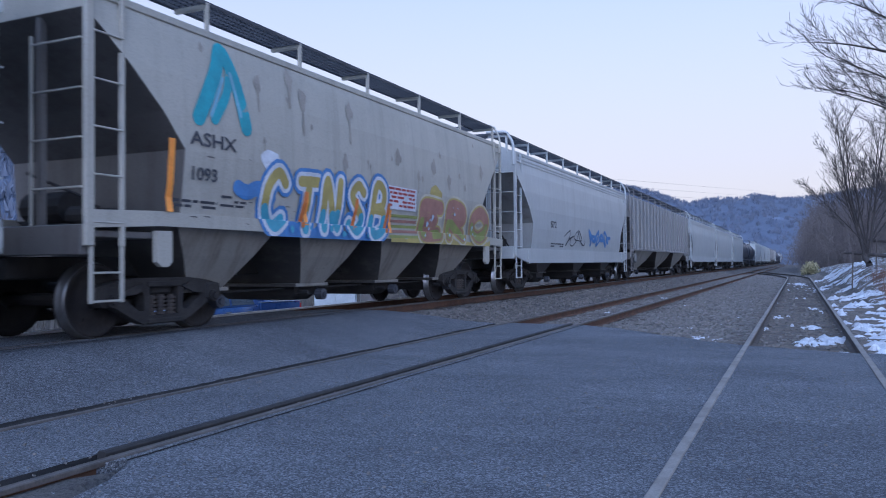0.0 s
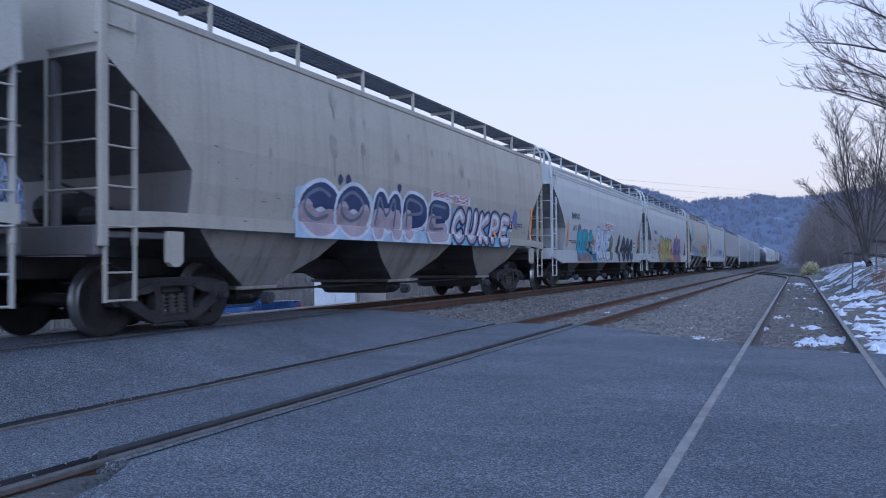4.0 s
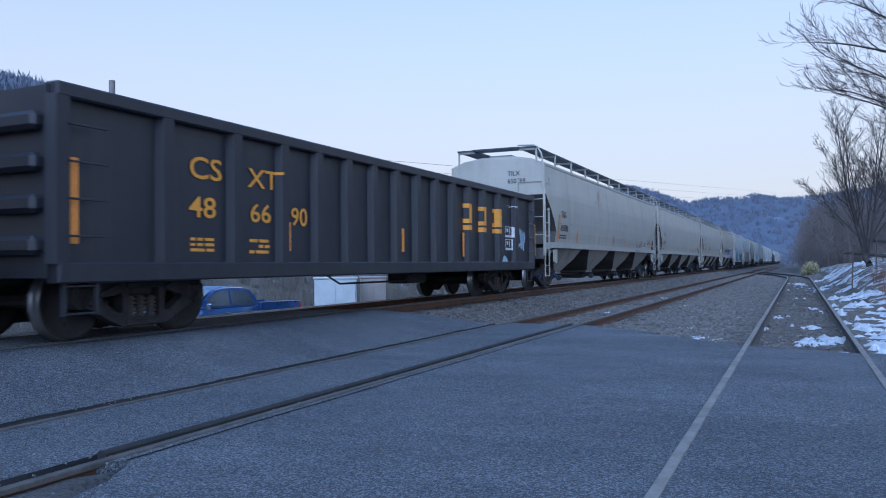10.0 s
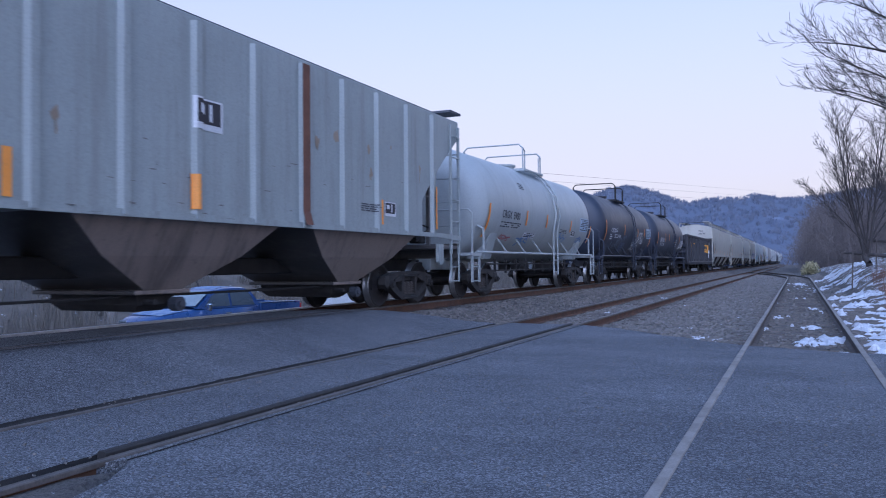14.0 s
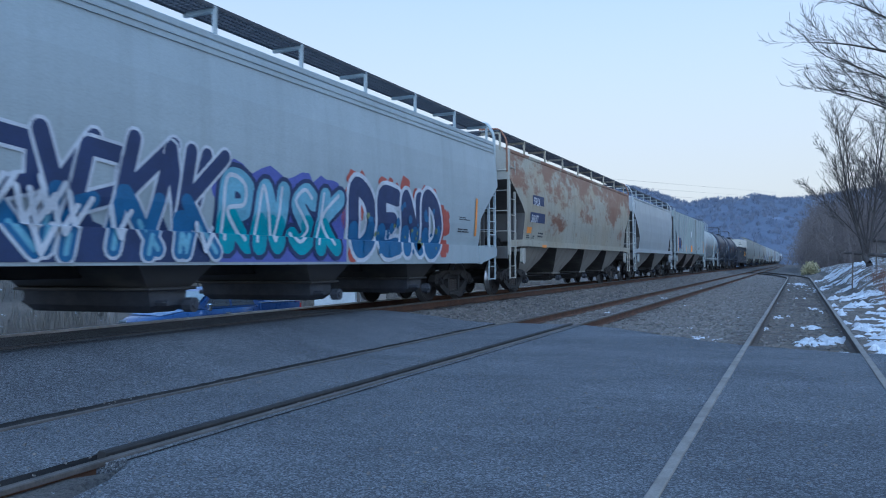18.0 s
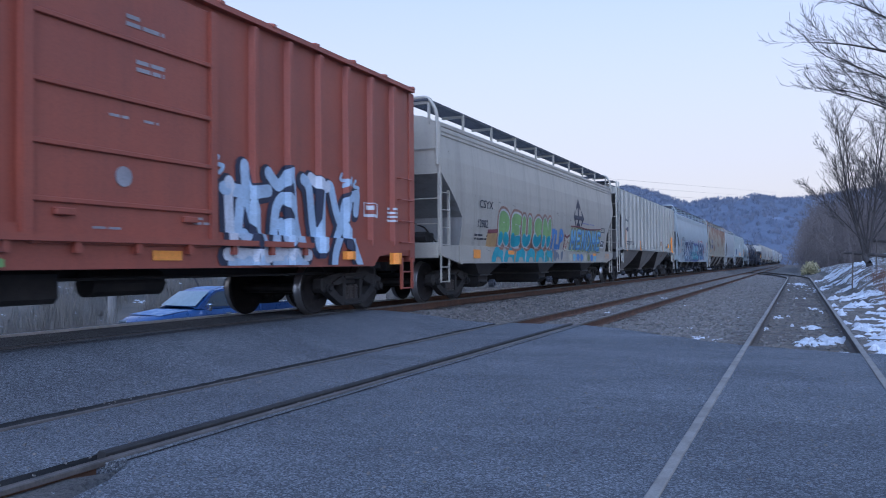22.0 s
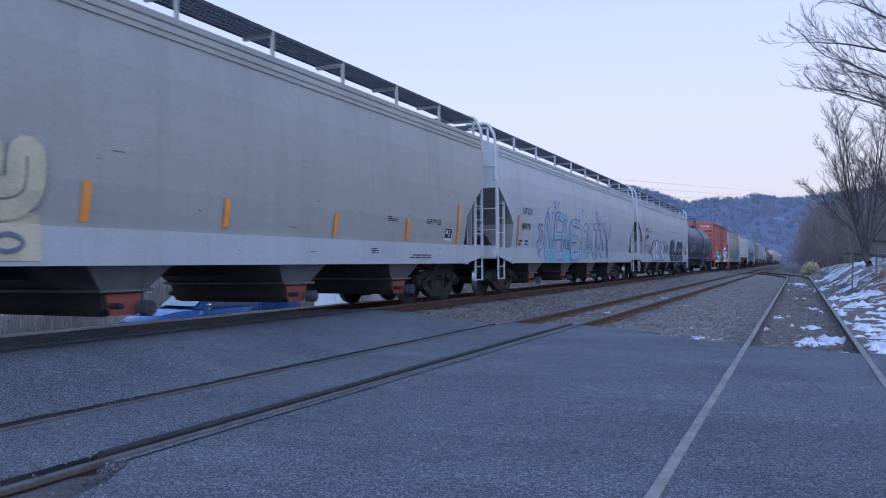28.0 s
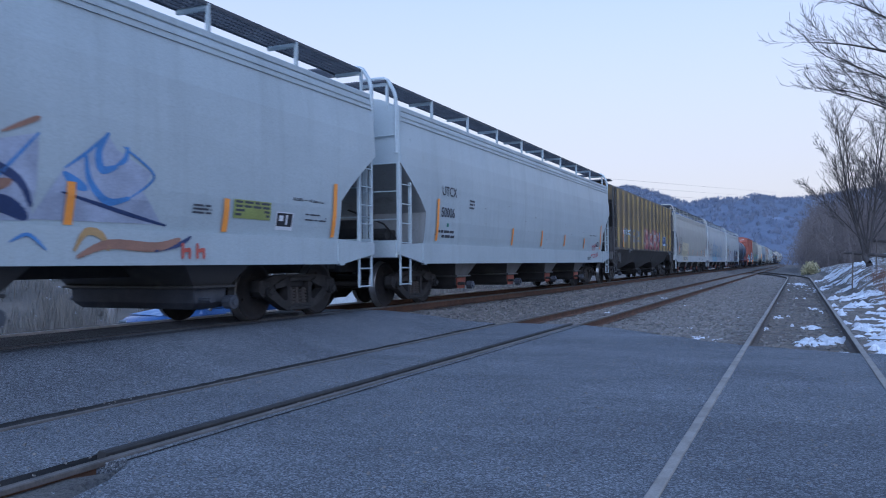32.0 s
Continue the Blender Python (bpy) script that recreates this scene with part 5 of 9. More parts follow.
        box(bm, 0.97, 1.03, y - 0.03, y + 0.03, 0.6, 1.0)
    box(bm, 0.2, 0.9, Lt - 3.2, Lt - 2.5, 0.6, 0.95, 0.04)
    rod(bm, (0.5, -0.4, 0.8), (0.5, 0.5, 0.8), 0.17, 10)
    rod(bm, (0, dome_y, 0.65), (0, dome_y, 1.0), 0.2, 10)
    part("brake_rigging", bm, M["black_iron"], car)
    return car, skin, Lt


def end_marks(car, rows, mat="ink"):
    """Stencils high on the end wall that faces back along the track: (text, x, z, size, y of the wall)."""
    bm = bmesh.new()
    for body, x, z, size, y in rows:
        vs, ts = text_mesh(body, size, 0.004)
        made = [bm.verts.new((x + u, y, z + v)) for u, v, _ in vs]
        for t in ts:
            try:
                bm.faces.new([made[i] for i in t])
            except ValueError:
                pass
    part("lettering", bm, M[mat], car)


def head_marks(car, Lt, R=1.5, zc=2.42):
    """Unreadable stencil lines on a tank's rear head, and a red hazard diamond on its end rail."""
    bm = bmesh.new()
    rnd = random.Random(5)
    for k in range(4):
        z, x = zc + 0.6 - 0.17 * k, -0.5
        while x < 0.5:
            w = rnd.uniform(0.12, 0.3)
            prev = None
            for j in range(4):
                q = x + w * j / 3
                pair = []
                for dz in (0, -0.06):
                    rr = min(1, math.hypot(q, z + dz - zc) / R)
                    pair.append(bm.verts.new((q, -Lt + 0.55 - 0.55 * math.cos(math.asin(rr ** (5 / 3))) - 0.012, z + dz)))
                if prev:
                    bm.faces.new((prev[0], prev[1], pair[1], pair[0]))
                prev = pair
            x += w + 0.05
    part("lettering", bm, M["chalk"], car)
    bm = bmesh.new()
    box(bm, -0.13, 0.13, -0.006, 0.006, -0.13, 0.13, 0.0, 0, Matrix.Translation((1.2, -Lt - 0.42, 1.62)) @ Matrix.Rotation(math.pi / 4, 4, "Y"))
    part("placard", bm, M["s_red"], car, "red diamond placard")

# ---- the train, from its far head to its tail: where each coupling lies at 0 s ----
TRAIN = []   # (car, place along the track at 0 s)


def join(made, front, rear):
    car = made[0]
    TRAIN.append((car, (front + rear) / 2))
    return made


def far_copies(protos, y0, lengths):
    """Cars far ahead, alike those built; each a thing of its own."""
    y = y0
    for k, i in enumerate(lengths):
        src, L = protos[i]
        c = copy_thing(src, pose(0, 0, 0))
        TRAIN.append((c, y + L / 2))
        y += L


white_proto = hopper("hopper_car", "white covered hopper car far up the train", 20.0, "white", deep=True)
join(white_proto, 97.4, 77.4)
for a, b in ((117.4, 97.4),):
    TRAIN.append((copy_thing(white_proto[0], pose(0, 0, 0)), (a + b) / 2))
join(hopper("hopper_car", "white covered hopper car with deep side sills", 19.4, "white", deep=True), 77.4, 58.0)
streak = hopper("hopper_car", "grey brown ribbed covered hopper with streaks of dust", 21.8, "streaky", ribs=20, board=True)
join(streak, 57.8, 36.0)
far_tank = tank("dark tank car far up the train", 17.0, "tank_black", long=True)
join(far_tank, 134.4, 117.4)
TRAIN.append((copy_thing(far_tank[0], pose(0, 0, 0)), 142.9))
far_copies([(white_proto[0], 20.0), (streak[0], 21.8), (far_tank[0], 17.0)], 151.4, [0, 0, 0, 0, 1, 1, 0, 2, 2, 2, 2, 0, 0, 1, 0, 0, 1])

k0 = join(hopper("hopper_car", "white covered hopper car with a blue sprayed tag", 16.2, "white", deep=True, cut=(3.4, 1.45, 2.05)), 36.0, 19.8)
k1 = join(hopper("hopper_car", "pale grey covered hopper with yellow, blue and red graffiti", 14.1, "pale", bays=4, cut=(3.75, 1.45, 2.35)), 19.7, 5.6)
k2 = join(hopper("hopper_car", "white covered hopper with violet, orange and yellow graffiti", 16.9, "white", deep=True, cut=(3.4, 1.45, 2.05)), 5.6, -11.3)
k3 = join(hopper("hopper_car", "white covered hopper with cyan and navy graffiti", 16.65, "white", deep=True, cut=(3.4, 1.45, 2.05)), -11.3, -27.95)
k4 = join(hopper("hopper_car", "cream covered hopper with pale blue graffiti and sloped bays", 17.5, "cream", cut=(3.3, 1.4, 2.1)), -27.95, -45.45)
k5 = join(hopper("hopper_car", "pale grey covered hopper with yellow strips and red gates", 17.6, "pale", bays=4, gates="red_gate", blue=True, cut=(2.95, 1.2, 2.0)), -45.45, -63.05)
k6 = join(hopper("hopper_car", "long pale grey covered hopper with dusty bays", 21.25, "pale", bays=4, blue=True), -63.05, -84.3)
k7 = join(hopper("hopper_car", "long pale grey covered hopper with four dusty bays", 21.3, "pale", bays=4, blue=True), -84.3, -105.6)
k8 = join(gondola(17.4), -105.6, -123.0)
k9 = join(tank("short black tank car with white stencils and yellow strips", 13.1, "tank_black"), -123.0, -136.1)
k10 = join(tank("short black tank car with chalk tags", 13.05, "tank_black"), -136.1, -149.15)
k11 = join(tank("white tank car with dark stencils and blue tags", 13.25, "tank_white", rail_mat="tank_white"), -149.15, -162.4)
k12 = join(hopper("hopper_car", "pale blue grey ribbed covered hopper with dark number panel", 18.2, "greygreen", ribs=13, bays=3, bay_col=M["bay_brown"], board=False, eave=4.1, cut=(3.75, 1.9, 2.2)), -162.4, -180.6)
k13 = join(hopper("hopper_car", "white covered hopper car between two older ones", 13.3, "white", bays=2, cut=(3.3, 1.4, 2.1)), -180.6, -193.9)
k14 = join(hopper("hopper_car", "grey covered hopper with broad rust patches", 17.4, "rusty", bays=4, sill_col="pale", end_col="pale", sill_side="rusty", cut=(3.15, 1.2, 2.3)), -193.9, -211.3)
k15 = join(hopper("hopper_car", "cool white covered hopper with large blue and red graffiti", 19.6, "bluewhite", bays=4, deep=True, gates="galv", cut=(2.85, 1.15, 1.95)), -211.3, -230.9)
k16 = join(hopper("hopper_car", "pale ribbed covered hopper with rust stained bays", 17.95, "pale", ribs=16, board=False, bay_col=M["bay_rust"], eave=4.1, cut=(3.85, 1.65, 2.35)), -230.9, -248.85)
k17 = join(hopper("hopper_car", "cream covered hopper with green and orange graffiti", 18.15, "cream", deep=True, cut=(2.85, 1.15, 1.95)), -248.85, -267.0)
k18 = join(boxcar(16.5), -267.0, -283.5)
k19 = join(tank("long blue black tank car with yellow placard", 17.8, "tank_blue", ladder_y=0.5, top_y=-0.27, dome_y=0.2, blue=True), -283.5, -301.3)
k20 = join(hopper("hopper_car", "white covered hopper with white and navy graffiti", 19.65, "white", bays=4, deep=True, gates="red_gate", cut=(2.85, 1.15, 1.95)), -301.3, -320.95)
k21 = join(hopper("hopper_car", "white covered hopper with blue scrawled graffiti", 19.35, "white", bays=4, deep=True, gates="red_gate", cut=(2.85, 1.15, 1.95)), -320.95, -340.3)
k22 = join(hopper("hopper_car", "dusty beige covered hopper with cream graffiti and white sills", 19.3, "beige", bays=4, deep=True, gates="red_gate", sill_col="white", cut=(2.85, 1.15, 1.95)), -340.3, -359.6)
k23 = join(hopper("hopper_car", "worn yellow brown ribbed covered hopper with faded graffiti", 18.0, "yellow_rust", ribs=14, board=False, sill_col="bay_dark", bay_col=M["bay_dark"], eave=4.1, cut=(3.55, 1.4, 2.45)), -359.6, -377.6)
k24 = join(hopper("hopper_car", "cool white covered hopper with red gates", 19.4, "bluewhite", bays=4, deep=True, gates="red_gate", cut=(2.85, 1.15, 1.95)), -377.6, -397.0)
k25 = join(hopper("hopper_car", "cool white covered hopper with blue and brown graffiti", 19.5, "bluewhite", bays=4, deep=True, gates="galv", cut=(2.85, 1.15, 1.95)), -397.0, -416.5)

# ---- banks, snow, stones ----
rng = np.random.default_rng(7)


def raw(name, verts, faces, mats, label="", category="", kind="", index=None, smooth_faces=False):
    """One mesh object from arrays of vertices and faces."""
    me = bpy.data.meshes.new(name)
    me.from_pydata([tuple(v) for v in verts], [], [tuple(f) for f in faces])
    for x in mats:
        me.materials.append(x)
    if index is not None:
        me.polygons.foreach_set("material_index", index)
    if smooth_faces:
        me.polygons.foreach_set("use_smooth", [True] * len(me.polygons))
    return tagged(new(name, me), label, category, kind=kind)


def lap(x, y):
    """The winter ground lies over the ballast's edge and dips under it at its rim."""
    return ground(x, y) + 0.05 - 0.5 * smooth(2.1, 1.4, x + 0.35 * noise.noise((y * 0.6, 1, 1))) - 0.4 * smooth(27, 22, y + 3 * noise.noise((x * 0.7, y * 0.3, 4))) - 0.5 * smooth(13.5, 11.5, y + 0.8 * noise.noise((x * 0.6, 9, 1)))


sheet("ground", steps((1.3, 9, 40), (9, 60, 26)), steps((11, 60, 110), (60, 260, 50)), lap, M["dirt"], "snowy bank with dead leaves and weeds")
sheet("ground", steps((-120, -40, 16), (-40, -12, 56)), steps((-30, 70, 100), (70, 260, 40)),
      lambda x, y: ground(x, y) + 0.05 - 0.6 * smooth(-13.6, -12.2, x), M["scrub"], "brushy winter ground behind the tracks with snow")


def surf(x, y):
    if abs(x - XT) < 0.72:
        return -0.155
    return max(ground(x, y) + (0.03 if x > 0.9 else 0), lap(x, y)) if x > 0.8 and y > 11 else ground(x, y)


def snow_patch(x, y, rx, ry, h, seed):
    bm = bmesh.new()
    n, rings = 40, 6
    rnd = random.Random(seed)
    ph = [rnd.uniform(0, 6.3) for _ in range(5)]
    z0 = surf(x, y)
    grid = []
    for j in range(1, rings + 1):
        ring = []
        for k in range(n):
            a = k * math.tau / n
            f = 1 + 0.28 * math.sin(2 * a + ph[0]) + 0.25 * math.sin(3 * a + ph[1]) + 0.22 * math.sin(5 * a + ph[2]) + 0.2 * math.sin(9 * a + ph[3])
            q = j / rings
            px, py = x + rx * f * q * math.cos(a), y + ry * f * q * math.sin(a)
            g = surf(px, py)
            ring.append(bm.verts.new((px, py, g + h * ((1 - q ** 2) * (0.35 + 1.5 * abs(noise.noise((px * 6, py * 6, seed)))) - 0.3) - (0.03 if j == rings else 0))))
        grid.append(ring)
    c = bm.verts.new((x, y, z0 + h * 0.4))
    for k in range(n):
        bm.faces.new((c, grid[0][k], grid[0][(k + 1) % n]))
    for a, b in zip(grid, grid[1:]):
        for k in range(n):
            bm.faces.new((a[k], a[(k + 1) % n], b[(k + 1) % n], b[k]))
    return tagged(part("snow_patch", bm, M["snow"], None, "thin patch of old melting snow on ballast", True), kind="stuff")


for i, (x, y, rx, ry, h) in enumerate(((-1.7, 15.4, 0.2, 0.45, 0.07), (-1.4, 14.9, 0.16, 0.3, 0.08), (0.15, 14.8, 0.2, 0.7, 0.08), (0.5, 15.3, 0.22, 0.9, 0.1), (0.58, 13.0, 0.14, 0.3, 0.05), (1.25, 14.8, 0.34, 0.9, 0.09), (-0.3, 13.2, 0.1, 0.14, 0.04), (0.2, 18, 0.15, 0.3, 0.05), (0.72, 15.6, 0.12, 0.25, 0.06),
                                       (-4.9, 22.0, 0.16, 0.3, 0.06), (-4.75, 31, 0.3, 1.2, 0.05), (-4.85, 44, 0.35, 2.6, 0.05), (1.5, 16, 0.35, 0.6, 0.1), (1.7, 19, 0.3, 0.5, 0.1), (2.0, 23, 0.35, 0.7, 0.12), (1.6, 27, 0.3, 0.8, 0.1),
                                       (0.0, 52, 0.5, 3.5, 0.05), (-3.4, 3.0, 0.09, 0.07, 0.06), (-2.1, 17.5, 0.15, 0.12, 0.05), (-2.6, 24, 0.2, 0.35, 0.05), (-1.6, 30, 0.25, 0.5, 0.05), (-0.5, 21, 0.1, 0.2, 0.05), (0.4, 25, 0.12, 0.3, 0.05))):
    snow_patch(x, y, rx, ry, h, i + 1)

rs = random.Random(44)
for i in range(90):
    y = 13.5 + 46 * rs.random() ** 1.1
    s = rs.uniform(0.04, 0.16) * (1 + 0.05 * (y - 13))
    snow_patch(rs.uniform(0.95, 1.5 + 0.07 * (y - 12)), y, s * rs.uniform(0.8, 1.6), s * rs.uniform(0.8, 1.5), rs.uniform(0.06, 0.2), 100 + i)
for i in range(60):
    y = 13.5 + 40 * rs.random() ** 1.3
    x = rs.uniform(-3.6, 0.75)
    s = rs.uniform(0.02, 0.07) * (1 + 0.02 * (y - 13)) * (0.6 if abs(x - XT) < 0.72 else 1.0)
    snow_patch(x, y, s * rs.uniform(0.7, 1.6), s * rs.uniform(0.8, 1.8), 0.04, 300 + i)

# ballast stones: thousands of small chipped lumps, one heap
CUBE = np.array([(-1, -1, -1), (1, -1, -1), (1, 1, -1), (-1, 1, -1), (-1, -1, 1), (1, -1, 1), (1, 1, 1), (-1, 1, 1)], float)
CFACE = np.array([(3, 2, 1, 0), (4, 5, 6, 7), (0, 1, 5, 4), (1, 2, 6, 5), (2, 3, 7, 6), (3, 0, 4, 7)])


def lumps(name, places, sizes, mat, label, flat=0.65):
    n = len(places)
    v = CUBE[None] * rng.uniform(0.55, 1.0, (n, 8, 1)) * sizes[:, None, None] * np.array([1, 1, flat])
    a = rng.uniform(0, math.tau, n)
    b = rng.uniform(-0.6, 0.6, n)
    c, s = np.cos(a)[:, None], np.sin(a)[:, None]
    x, y, z = v[..., 0], v[..., 1], v[..., 2]
    x, y = x * c - y * s, x * s + y * c
    cb, sb = np.cos(b)[:, None], np.sin(b)[:, None]
    y, z = y * cb - z * sb, y * sb + z * cb
    v = np.stack([x, y, z], -1) + np.asarray(places)[:, None]
    f = (CFACE[None] + 8 * np.arange(n)[:, None, None]).reshape(-1, 4)
    return raw(name, v.reshape(-1, 3).tolist(), f.tolist(), [mat], label, kind="stuff")


pl, sz = [], []
while len(pl) < 34000:
    y = 11.4 + 75 * rng.random() ** 2.3
    x = rng.uniform(-7.7, 1.6)
    if on_road(x, y, -0.02) or abs(abs(x - XS) - GAUGE) < 0.09 or abs(abs(x - XT) - GAUGE) < 0.09 or (abs(x - XT) < 0.72 and rng.random() < 0.88):
        continue
    pl.append((x, y, (-0.17 if abs(x - XT) < 0.72 else ground(x, y)) + 0.01))
    sz.append(rng.uniform(0.014, 0.036) * (1 + 0.02 * (y - 12)))
lumps("ballast_stones", np.array(pl), np.array(sz), M["stone"], "loose grey ballast stones between the tracks")
pl = [(x, y, deck(x) + 0.003) for x, y in zip(rng.uniform(-6.5, 3.0, 2600), 2.2 + 11 * rng.random(2600)) if on_road(x, y, -0.1)]
lumps("loose_grit", np.array(pl), rng.uniform(0.004, 0.011, len(pl)), M["stone"], "loose grit and small stones on the asphalt")


# ---- trees: trunk, limbs and fine twigs ----
class Wood:
    def __init__(self, seed):
        self.v, self.f, self.rnd = [], [], random.Random(seed)

    def tube(self, a, b, r0, r1, sides):
        d = b - a
        q = d.to_track_quat("Z", "Y")
        i = len(self.v)
        for p, r in ((a, r0), (b, r1)):
            for k in range(sides):
                t = k * math.tau / sides
                self.v.append(p + q @ Vector((r * math.cos(t), r * math.sin(t), 0)))
        for k in range(sides):
            self.f.append((i + k, i + (k + 1) % sides, i + sides + (k + 1) % sides, i + sides + k))

    def grow(self, p, d, length, r, depth, lift=0.12, spread=0.55, fork=3, thin=0.006):
        rnd = self.rnd
        n = 4 if depth > 1 else 3
        for k in range(n):
            bend = 0.05 if depth > 3 else 0.1
            d = (d + Vector((rnd.gauss(0, bend), rnd.gauss(0, bend), rnd.gauss(lift * 0.4, 0.07)))).normalized()
            q = p + d * (length / n)
            r2 = max(thin, r * (1 - 0.12 * (k + 1)))
            self.tube(p, q, r, r2, 7 if r > 0.06 else 4 if r > 0.015 else 3)
            p, r = q, r2
            if depth > 0 and k > 0:
                for _ in range(1 if depth > 2 else rnd.choice((1, 1, 2))):
                    ax = Vector((rnd.gauss(0, 1), rnd.gauss(0, 1), rnd.gauss(0, 1))).cross(d).normalized()
                    e = (d + ax * rnd.uniform(spread * 0.7, spread * 1.6)).normalized()
                    self.grow(p, e, length * rnd.uniform(0.5, 0.72), max(thin, r * rnd.uniform(0.38, 0.6)), depth - 1, lift, spread, fork, thin)
        if depth > 0:
            for _ in range(2):
                ax = Vector((rnd.gauss(0, 1), rnd.gauss(0, 1), rnd.gauss(0, 1))).cross(d).normalized()
                self.grow(p, (d + ax * rnd.uniform(0.25, 0.6)).normalized(), length * rnd.uniform(0.6, 0.8), max(thin, r * 0.75), depth - 1, lift, spread, fork, thin)


def bare_tree(at, stems, seed, label, trunk_r, trunk_h, depth=4, spread=0.55, thin=0.006, lift=0.12):
    t = thing("bare_tree", label, "tree", "bare trees on the bank", pose(*at))
    w = Wood(seed)
    low = Vector((0, 0, -0.4))
    mid = Vector((0, 0, trunk_h))
    w.tube(low, Vector((0, 0, 0.15)), trunk_r * 1.5, trunk_r * 1.08, 10)
    w.tube(Vector((0, 0, 0.15)), mid, trunk_r * 1.08, trunk_r * 0.9, 10)
    o = raw("trunk", w.v, w.f, [M["bark"]], smooth_faces=True)
    o.parent = t
    w = Wood(seed + 1)
    for d, length, k in stems:
        w.grow(mid - Vector((0, 0, 0.08)), Vector(d).normalized(), length, trunk_r * k, depth, lift, spread, 3, thin)
    o = raw("crown", w.v, w.f, [M["bark"]], "bare crown of forked limbs and fine twigs")
    o.parent = t
    return t


def stand(x, y, dz=0.0):
    return (x, y, ground(x, y) + dz)


def bough(w, p, d, length, r, level, flat=0.0):
    """A limb in even steps that levels out towards its tip, with side shoots that grow shorter along it."""
    rnd = w.rnd
    n = (16, 9, 6, 3)[level]
    base = r
    for k in range(n):
        t = (k + 1) / n
        wob = (0.035, 0.07, 0.1, 0.12)[level]
        d = (d + Vector((rnd.gauss(0, wob), rnd.gauss(0, wob), rnd.gauss(-flat if level == 0 else 0.03, wob)))).normalized()
        q = p + d * (length / n)
        r2 = max(0.0045, base * (1 - 0.86 * t))
        w.tube(p, q, r, r2, 7 if r > 0.06 else 5 if r > 0.02 else 3)
        p, r = q, r2
        if level < 3 and t > (0.22, 0.2, 0.15)[level] and rnd.random() < (0.95, 0.8, 0.6)[level]:
            for _ in range(2 if level == 0 and rnd.random() < 0.45 else 1):
                ax = d.cross(Vector((rnd.gauss(0, 0.5), rnd.gauss(0, 0.5), rnd.gauss(0.4, 1)))).normalized()
                e = (d + ax * rnd.choice((-1, 1)) * rnd.uniform(0.35, 0.75) + Vector((0, 0, 0.12))).normalized()
                share = (rnd.uniform(0.22, 0.4) * (1.1 - 0.6 * t), rnd.uniform(0.3, 0.55), rnd.uniform(0.3, 0.55))[level]
                bough(w, p, e, max(0.12, length * share), max(0.0045, r * rnd.uniform(0.4, 0.62)), level + 1)
    return p


def spreading_tree(at, limbs, seed, label, trunk_r, trunk_h, flat=0.018):
    """Tall trunk with long limbs of (height on the trunk, heading, rise, length, thickness)."""
    t = thing("bare_tree", label, "tree", "bare trees on the bank", pose(*at))
    w = Wood(seed)
    p = Vector((0, 0, -0.4))
    for k in range(6):
        q = Vector((0.12 * math.sin(k * 1.3), 0.1 * math.cos(k * 1.7) - 0.1, -0.4 + (trunk_h + 0.4) * (k + 1) / 6))
        w.tube(p, q, trunk_r * (1.25 - 0.12 * k), trunk_r * (1.13 - 0.12 * k), 10)
        p = q
    raw("trunk", w.v, w.f, [M["bark"]], smooth_faces=True).parent = t
    for i, (z, heading, rise, length, r) in enumerate(limbs):
        w = Wood(seed + 7 * i)
        a, b = radians(heading), radians(rise)
        bough(w, Vector((0, -0.05, z)), Vector((math.cos(a) * math.cos(b), math.sin(a) * math.cos(b), math.sin(b))), length, r, 0, flat)
        raw("limb", w.v, w.f, [M["bark"]]).parent = t
    return t


spreading_tree(stand(7.0, 30.5), [(2.3, 203, 31, 7.2, 0.085), (2.7, 190, 33, 6.8, 0.085), (3.1, 212, 33, 7.3, 0.09), (3.5, 197, 35, 7.2, 0.09), (4.2, 207, 37, 7.5, 0.095), (4.8, 192, 39, 7.3, 0.095), (5.2, 214, 43, 7.6, 0.095), (5.5, 200, 47, 7.7, 0.095), (5.8, 188, 55, 7.4, 0.09), (5.8, 218, 58, 7.4, 0.09), (5.6, 208, 41, 7.6, 0.09), (5.0, 197, 44, 7.4, 0.09), (5.8, 40, 62, 7.5, 0.11), (4.4, 320, 45, 6.5, 0.1), (3.4, 100, 42, 6.5, 0.1)], 23, "tall bare tree whose limbs reach over the siding", 0.36, 6.0)
spreading_tree(stand(2.85, 40.5), [(0.25, 200, 80, 6.4, 0.085), (0.4, 25, 74, 6.6, 0.085), (0.8, 110, 80, 6.0, 0.05), (1.0, 203, 66, 4.6, 0.04), (0.9, 30, 52, 5.0, 0.045), (0.85, 300, 78, 6.0, 0.05), (1.0, 206, 50, 3.6, 0.035), (0.9, 188, 74, 5.6, 0.05), (0.9, 20, 64, 6.0, 0.05)], 61, "forked bare tree on the snowy bank", 0.15, 0.9, 0.0)
bare_tree(stand(8.2, 62), [((-0.3, 0, 1), 3.2, 0.7), ((0.4, 0.1, 1), 3.2, 0.6), ((-0.7, 0.1, 0.8), 2.8, 0.5)], 31, "bare tree farther up the snowy bank", 0.25, 1.6, 3, 0.55, 0.012)
bare_tree(stand(9.0, 80), [((-0.3, 0, 1), 3.4, 0.7), ((0.4, 0.1, 1), 3.2, 0.6), ((-0.7, 0.1, 0.8), 3.0, 0.5)], 37, "bare tree farther up the snowy bank", 0.22, 1.4, 3, 0.55, 0.014)


